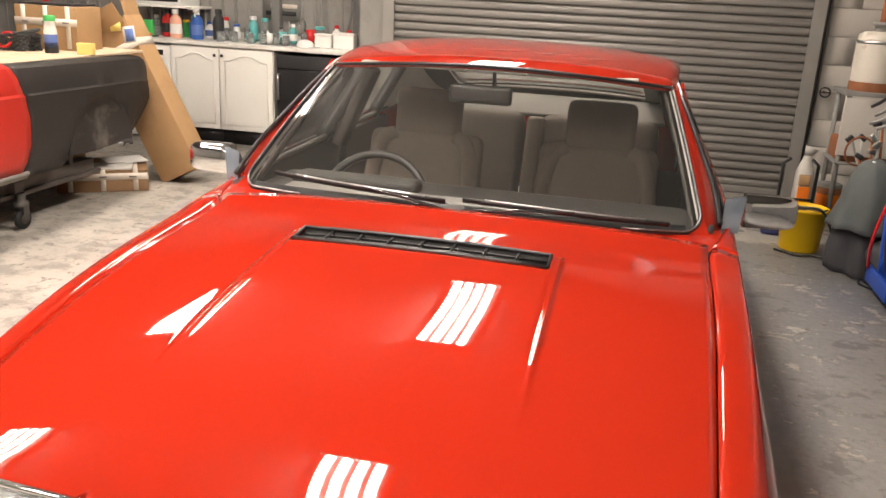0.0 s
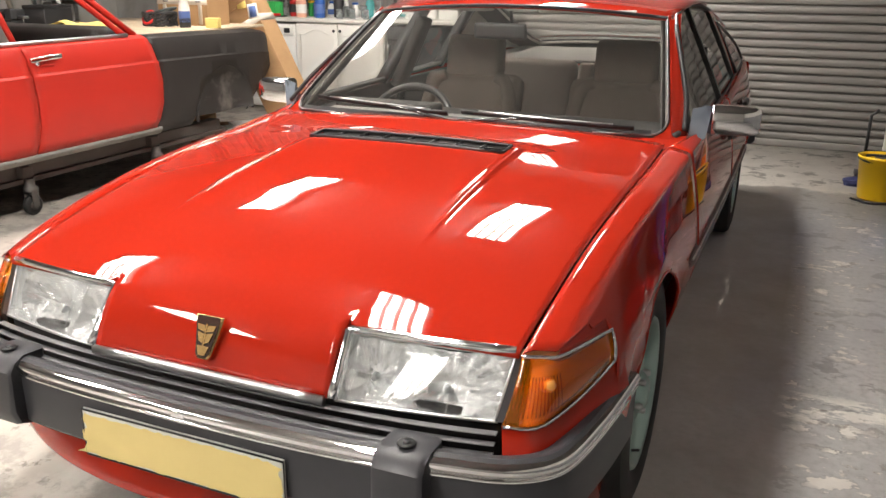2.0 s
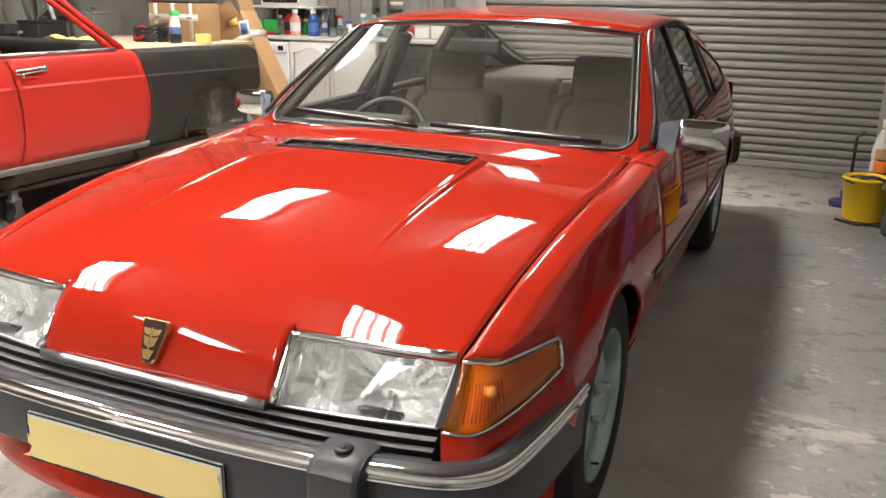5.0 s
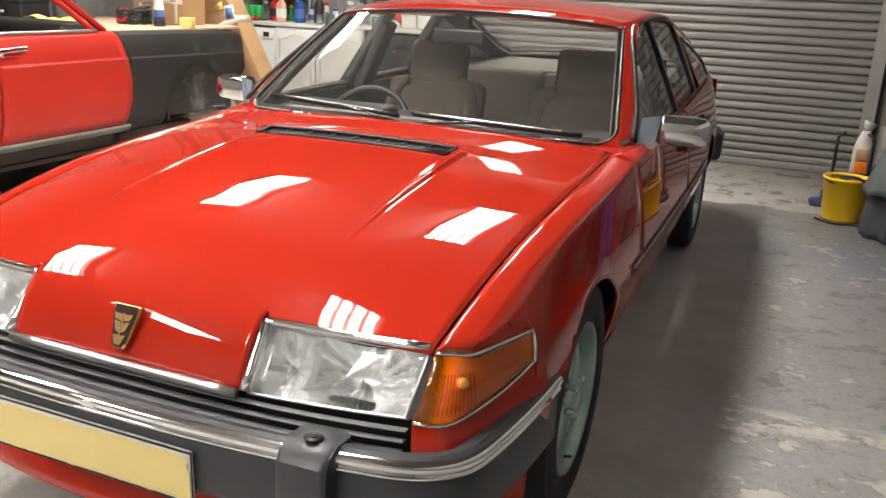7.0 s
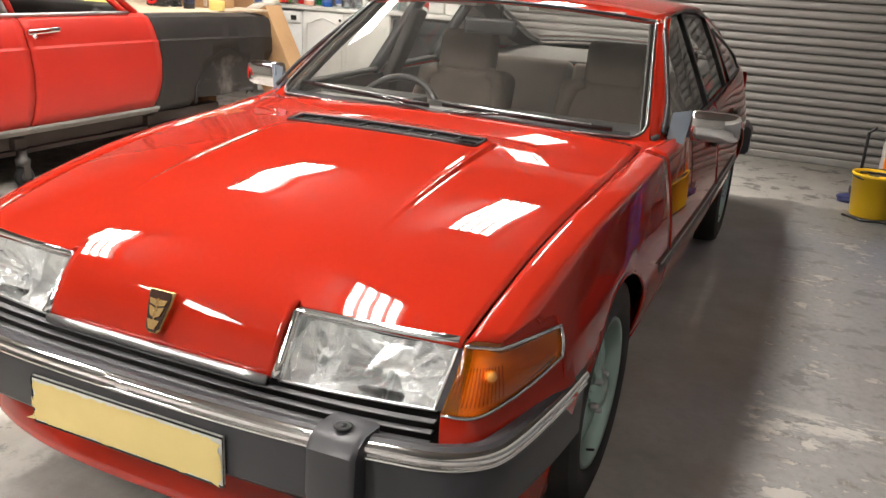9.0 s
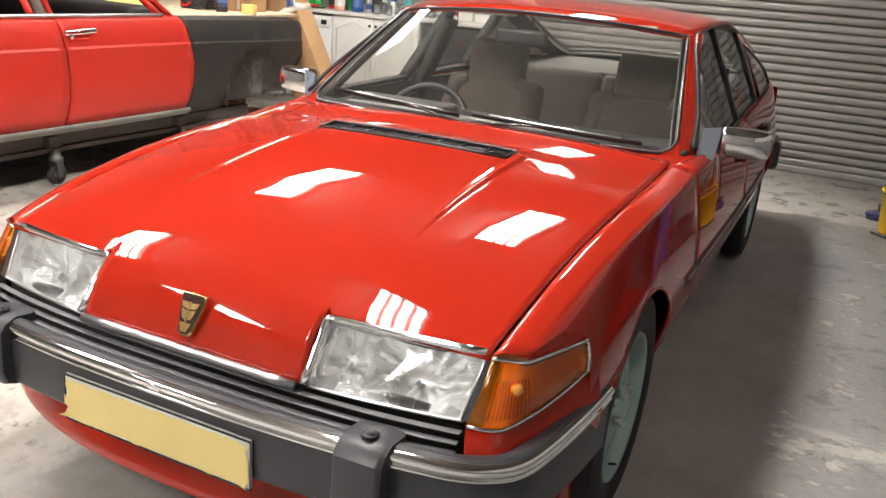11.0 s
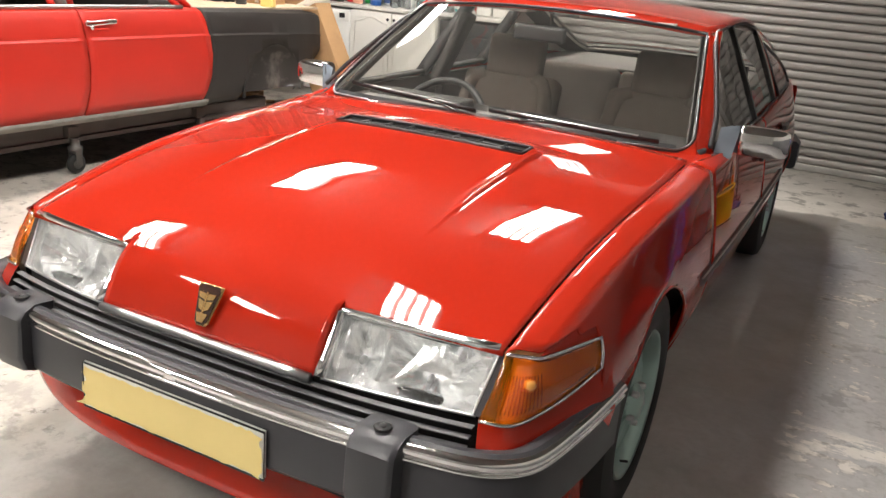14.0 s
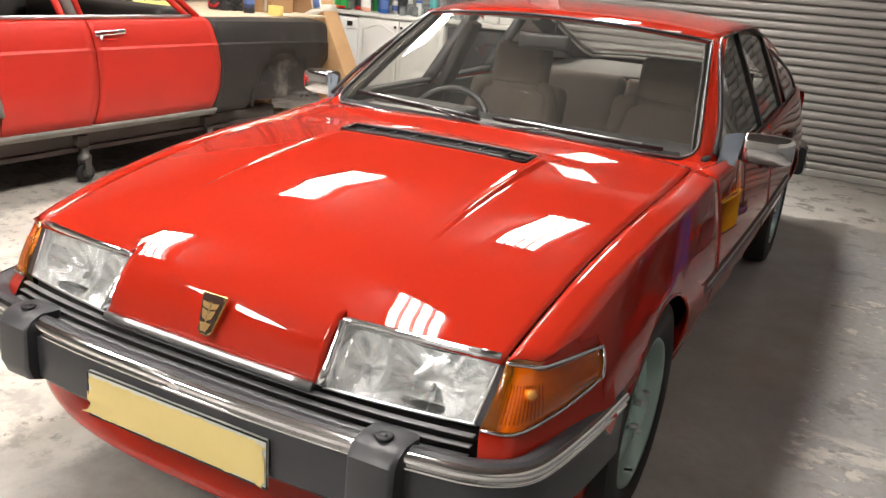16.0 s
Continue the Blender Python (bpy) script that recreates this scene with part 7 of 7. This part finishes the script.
# blue gas trolley
bt = thing("gas_trolley", "blue steel gas bottle trolley with hoses", "trolley", (2.08, 3.95, 0))
for y in (-0.16, 0.16):
    part("upright", box(0.05, 0.045, 0.80, (-0.10 , y, 0.06), 0.004, turn=Matrix.Rotation(radians(-4), 4, "Y")), BLUE_STEEL, bt)
part("back_plate", box(0.012, 0.30, 0.62, (-0.115, 0, 0.10), 0.003, turn=Matrix.Rotation(radians(-4), 4, "Y")), BLUE_STEEL, bt)
part("base_plate", box(0.38, 0.42, 0.035, (0.02, 0, 0.06), 0.004), BLUE_STEEL, bt)
part("front_lip", box(0.02, 0.42, 0.10, (-0.17, 0, 0.06), 0.004), BLUE_STEEL, bt)
part("top_bar", tube([(-0.16, -0.18, 0.84), (-0.16, 0.18, 0.84)], 0.022, 8), BLUE_STEEL, bt)
part("tray", box(0.20, 0.36, 0.03, (-0.06, 0, 0.80), 0.004), BLUE_STEEL, bt)
for y in (-0.22, 0.22):
    w = part("wheel", lathe([(0.02, -0.025), (0.075, -0.022), (0.085, -0.012), (0.085, 0.012), (0.075, 0.022), (0.02, 0.025)], 20, Matrix.Translation((0.0, y, 0.086)) @ Matrix.Rotation(radians(90), 4, "X")), RUBBER, bt)
    part("hub", lathe([(0.0, -0.028), (0.035, -0.028), (0.035, 0.028), (0.0, 0.028)], 14, Matrix.Translation((0.0, y, 0.086)) @ Matrix.Rotation(radians(90), 4, "X")), SATIN, w)
part("gas_bottle", lathe([(0.0, 0.10), (0.10, 0.10), (0.11, 0.13), (0.11, 0.95), (0.08, 1.05), (0.03, 1.09), (0.03, 1.14), (0.0, 1.14)], 24, Matrix.Translation((0.06, 0.02, 0))), CHARCOAL, bt)
part("red_strap", tube([(-0.15, -0.16, 0.78), (-0.17, -0.05, 0.75), (-0.16, 0.06, 0.80)], 0.016, 6), RED_PL, bt)
rng = random.Random(21)
for i in range(4):
    y0 = rng.uniform(-0.25, 0.1)
    pts = [(-0.10 + rng.uniform(-0.06, 0.1), y0, 0.88 + rng.uniform(0, 0.1)), (-0.20 + rng.uniform(-0.05, 0.05), y0 - 0.10, 0.70 + rng.uniform(-0.1, 0.1)), (-0.22 + rng.uniform(-0.04, 0.06), y0 - 0.06, 0.35 + rng.uniform(-0.1, 0.1)), (-0.15 + rng.uniform(-0.05, 0.1), y0 + rng.uniform(-0.2, 0.1), 0.14)]
    part("hose", tube(smooth_path(pts, 6), 0.009 + 0.004 * (i % 2), 6), (CHARCOAL, GREY_PAINT, RED_PL, CHARCOAL, SATIN)[i % 5], bt)
for i in range(7):
    a = rng.uniform(-0.5, 0.5)
    part("cable_end", tube(smooth_path([(0.0, 0.10, 0.84), (-0.10 + 0.1 * a, 0.18 + 0.05 * i * 0.3, 0.98 + 0.03 * i), (-0.20 + 0.2 * a, 0.26 + 0.04 * i, 0.92 + 0.02 * i)], 5), 0.010, 6), (GREY_PAINT, SATIN, CHARCOAL)[i % 3], bt)

# red trolley jack and tool trolley
rj = thing("trolley_jack", "red trolley jack with steel castors and pale plates", "trolley jack", (2.10, 3.22, 0))
for y in (-0.12, 0.12):
    rows = [[(x, y + e, z) for e in (-0.012, 0.012)] for x, z in ((-0.24, 0.06), (-0.24, 0.15), (-0.10, 0.24), (0.15, 0.42), (0.30, 0.42), (0.30, 0.06))]
    bm = grid([[r[0] for r in rows], [r[1] for r in rows]], close=True)
    bm.verts.ensure_lookup_table()
    bm.faces.new(bm.verts[:6])
    bm.faces.new(bm.verts[6:])
    part("side_plate", bm, RED_STEEL, rj, smooth=False)
part("front_plate", box(0.16, 0.22, 0.02, (-0.16, 0, 0.19), 0.004, turn=Matrix.Rotation(radians(-32), 4, "Y")), RED_STEEL, rj)
part("floor_plate", box(0.5, 0.22, 0.02, (0.03, 0, 0.07), 0.004), RED_STEEL, rj)
part("pale_plate", box(0.012, 0.10, 0.09, (-0.25, -0.04, 0.075), 0.004), PAPER, rj)
part("lift_arm", tube([(0.10, 0, 0.18), (-0.12, 0, 0.26)], 0.04, 8), RED_STEEL, rj)
part("saddle", lathe([(0.05, 0.0), (0.06, 0.02), (0.05, 0.03), (0.0, 0.03)], 16, Matrix.Translation((-0.12, 0, 0.28))), CHARCOAL, rj)
part("handle", tube([(0.24, 0, 0.30), (0.05, 0.05, 0.95)], 0.018, 8), RED_STEEL, rj)
for y in (-0.16, 0.16):
    w = part("castor", lathe([(0.015, -0.018), (0.05, -0.016), (0.05, 0.016), (0.015, 0.018)], 18, Matrix.Translation((-0.18, y, 0.05)) @ Matrix.Rotation(radians(90), 4, "X")), RUBBER, rj)
    part("hub", lathe([(0.0, -0.02), (0.025, -0.02), (0.025, 0.02), (0.0, 0.02)], 12, Matrix.Translation((-0.18, y, 0.05)) @ Matrix.Rotation(radians(90), 4, "X")), SATIN, w)

cb = thing("coat_stand", "metal rail hung with navy overalls and white cloth", "coat rail", (2.36, 3.85, 0))
for y in (-0.42, 0.42):
    part("upright", tube([(0.18, y, 0), (0.18, y, 1.55)], 0.016, 8), SATIN, cb)
    part("foot", tube([(-0.04, y, 0.014), (0.32, y, 0.014)], 0.014, 6), SATIN, cb)
part("rail", tube([(0.18, -0.44, 1.55), (0.18, 0.44, 1.55)], 0.016, 8), SATIN, cb)


def hung(name, label, at, w, h, mat, seed):
    c = thing(name, label, "garment", at)
    rows = [[(0.07 * math.sin(u * 17 + seed) * (0.3 + v) + 0.04 * noise.noise((u * 4, v * 4, seed)) - 0.05 * v, w * u * (0.75 + 0.3 * v), -h * v + 0.02 * math.sin(u * 9) * v) for u in lin(-0.5, 0.5, 26)] for v in lin(0, 1, 12)]
    shell(part("cloth", grid(rows), mat, c), 0.012)
    part("hook", tube([(0.0, 0, -0.01), (0.0, 0, 0.03), (0.0, 0.02, 0.04)], 0.005, 5), SATIN, c)


hung("overalls", "navy blue overalls hanging on the rail", (2.52, 3.70, 1.52), 0.46, 0.80, NAVY, 1)
hung("work_coat", "dark grey work coat hanging on the rail", (2.54, 4.05, 1.52), 0.40, 0.90, GREY_CLOTH, 4)
hung("dust_sheet", "white dust sheet thrown over the rail", (2.44, 3.88, 1.56), 0.52, 0.42, WHITE_CLOTH, 7)

# hose lying by the bucket
hs = thing("floor_cable", "dark cable looped over the bucket and along the floor", "cable", (0, 0, 0))
part("cable", tube(smooth_path([(1.56, 4.86, 0.292), (1.62, 4.765, 0.315), (1.74, 4.735, 0.305), (1.815, 4.72, 0.16), (1.80, 4.68, 0.03), (1.84, 4.62, 0.009), (1.93, 4.40, 0.009), (1.90, 4.22, 0.009), (2.02, 4.10, 0.009)], 8), 0.008, 6), BLACK, hs)
part("cable", tube(smooth_path([(1.50, 4.80, 0.009), (1.62, 4.70, 0.009), (1.74, 4.72, 0.009), (1.84, 4.62, 0.009), (1.93, 4.40, 0.009), (1.90, 4.22, 0.009), (2.02, 4.10, 0.009)], 6), 0.008, 6), BLACK, hs)

# ---------------- blocks of the pier ----------------
rng = random.Random(3)
bm = box(0.438, 0.012, 0.213, (0, 0, 0), 0.004, 1)
block_mesh = None
for r in range(13):
    for c in range(3):
        x0 = 1.945 + c * 0.448 - (0.224 if r % 2 else 0)
        if x0 < 1.94:
            x0, wid = 1.945, 0.214
        else:
            wid = 0.438
        x1 = min(x0 + wid, X_E - 0.01)
        if x1 - x0 < 0.06:
            continue
        if block_mesh is None:
            ob = part("block", bm, BLOCK, wall_ne)
            block_mesh = ob.data
        else:
            ob = new("block", block_mesh)
            ob.parent = wall_ne
        ob.scale.x = (x1 - x0) / 0.438
        ob.location = ((x0 + x1) / 2, Y_DOOR + 0.036, 0.005 + r * 0.223)
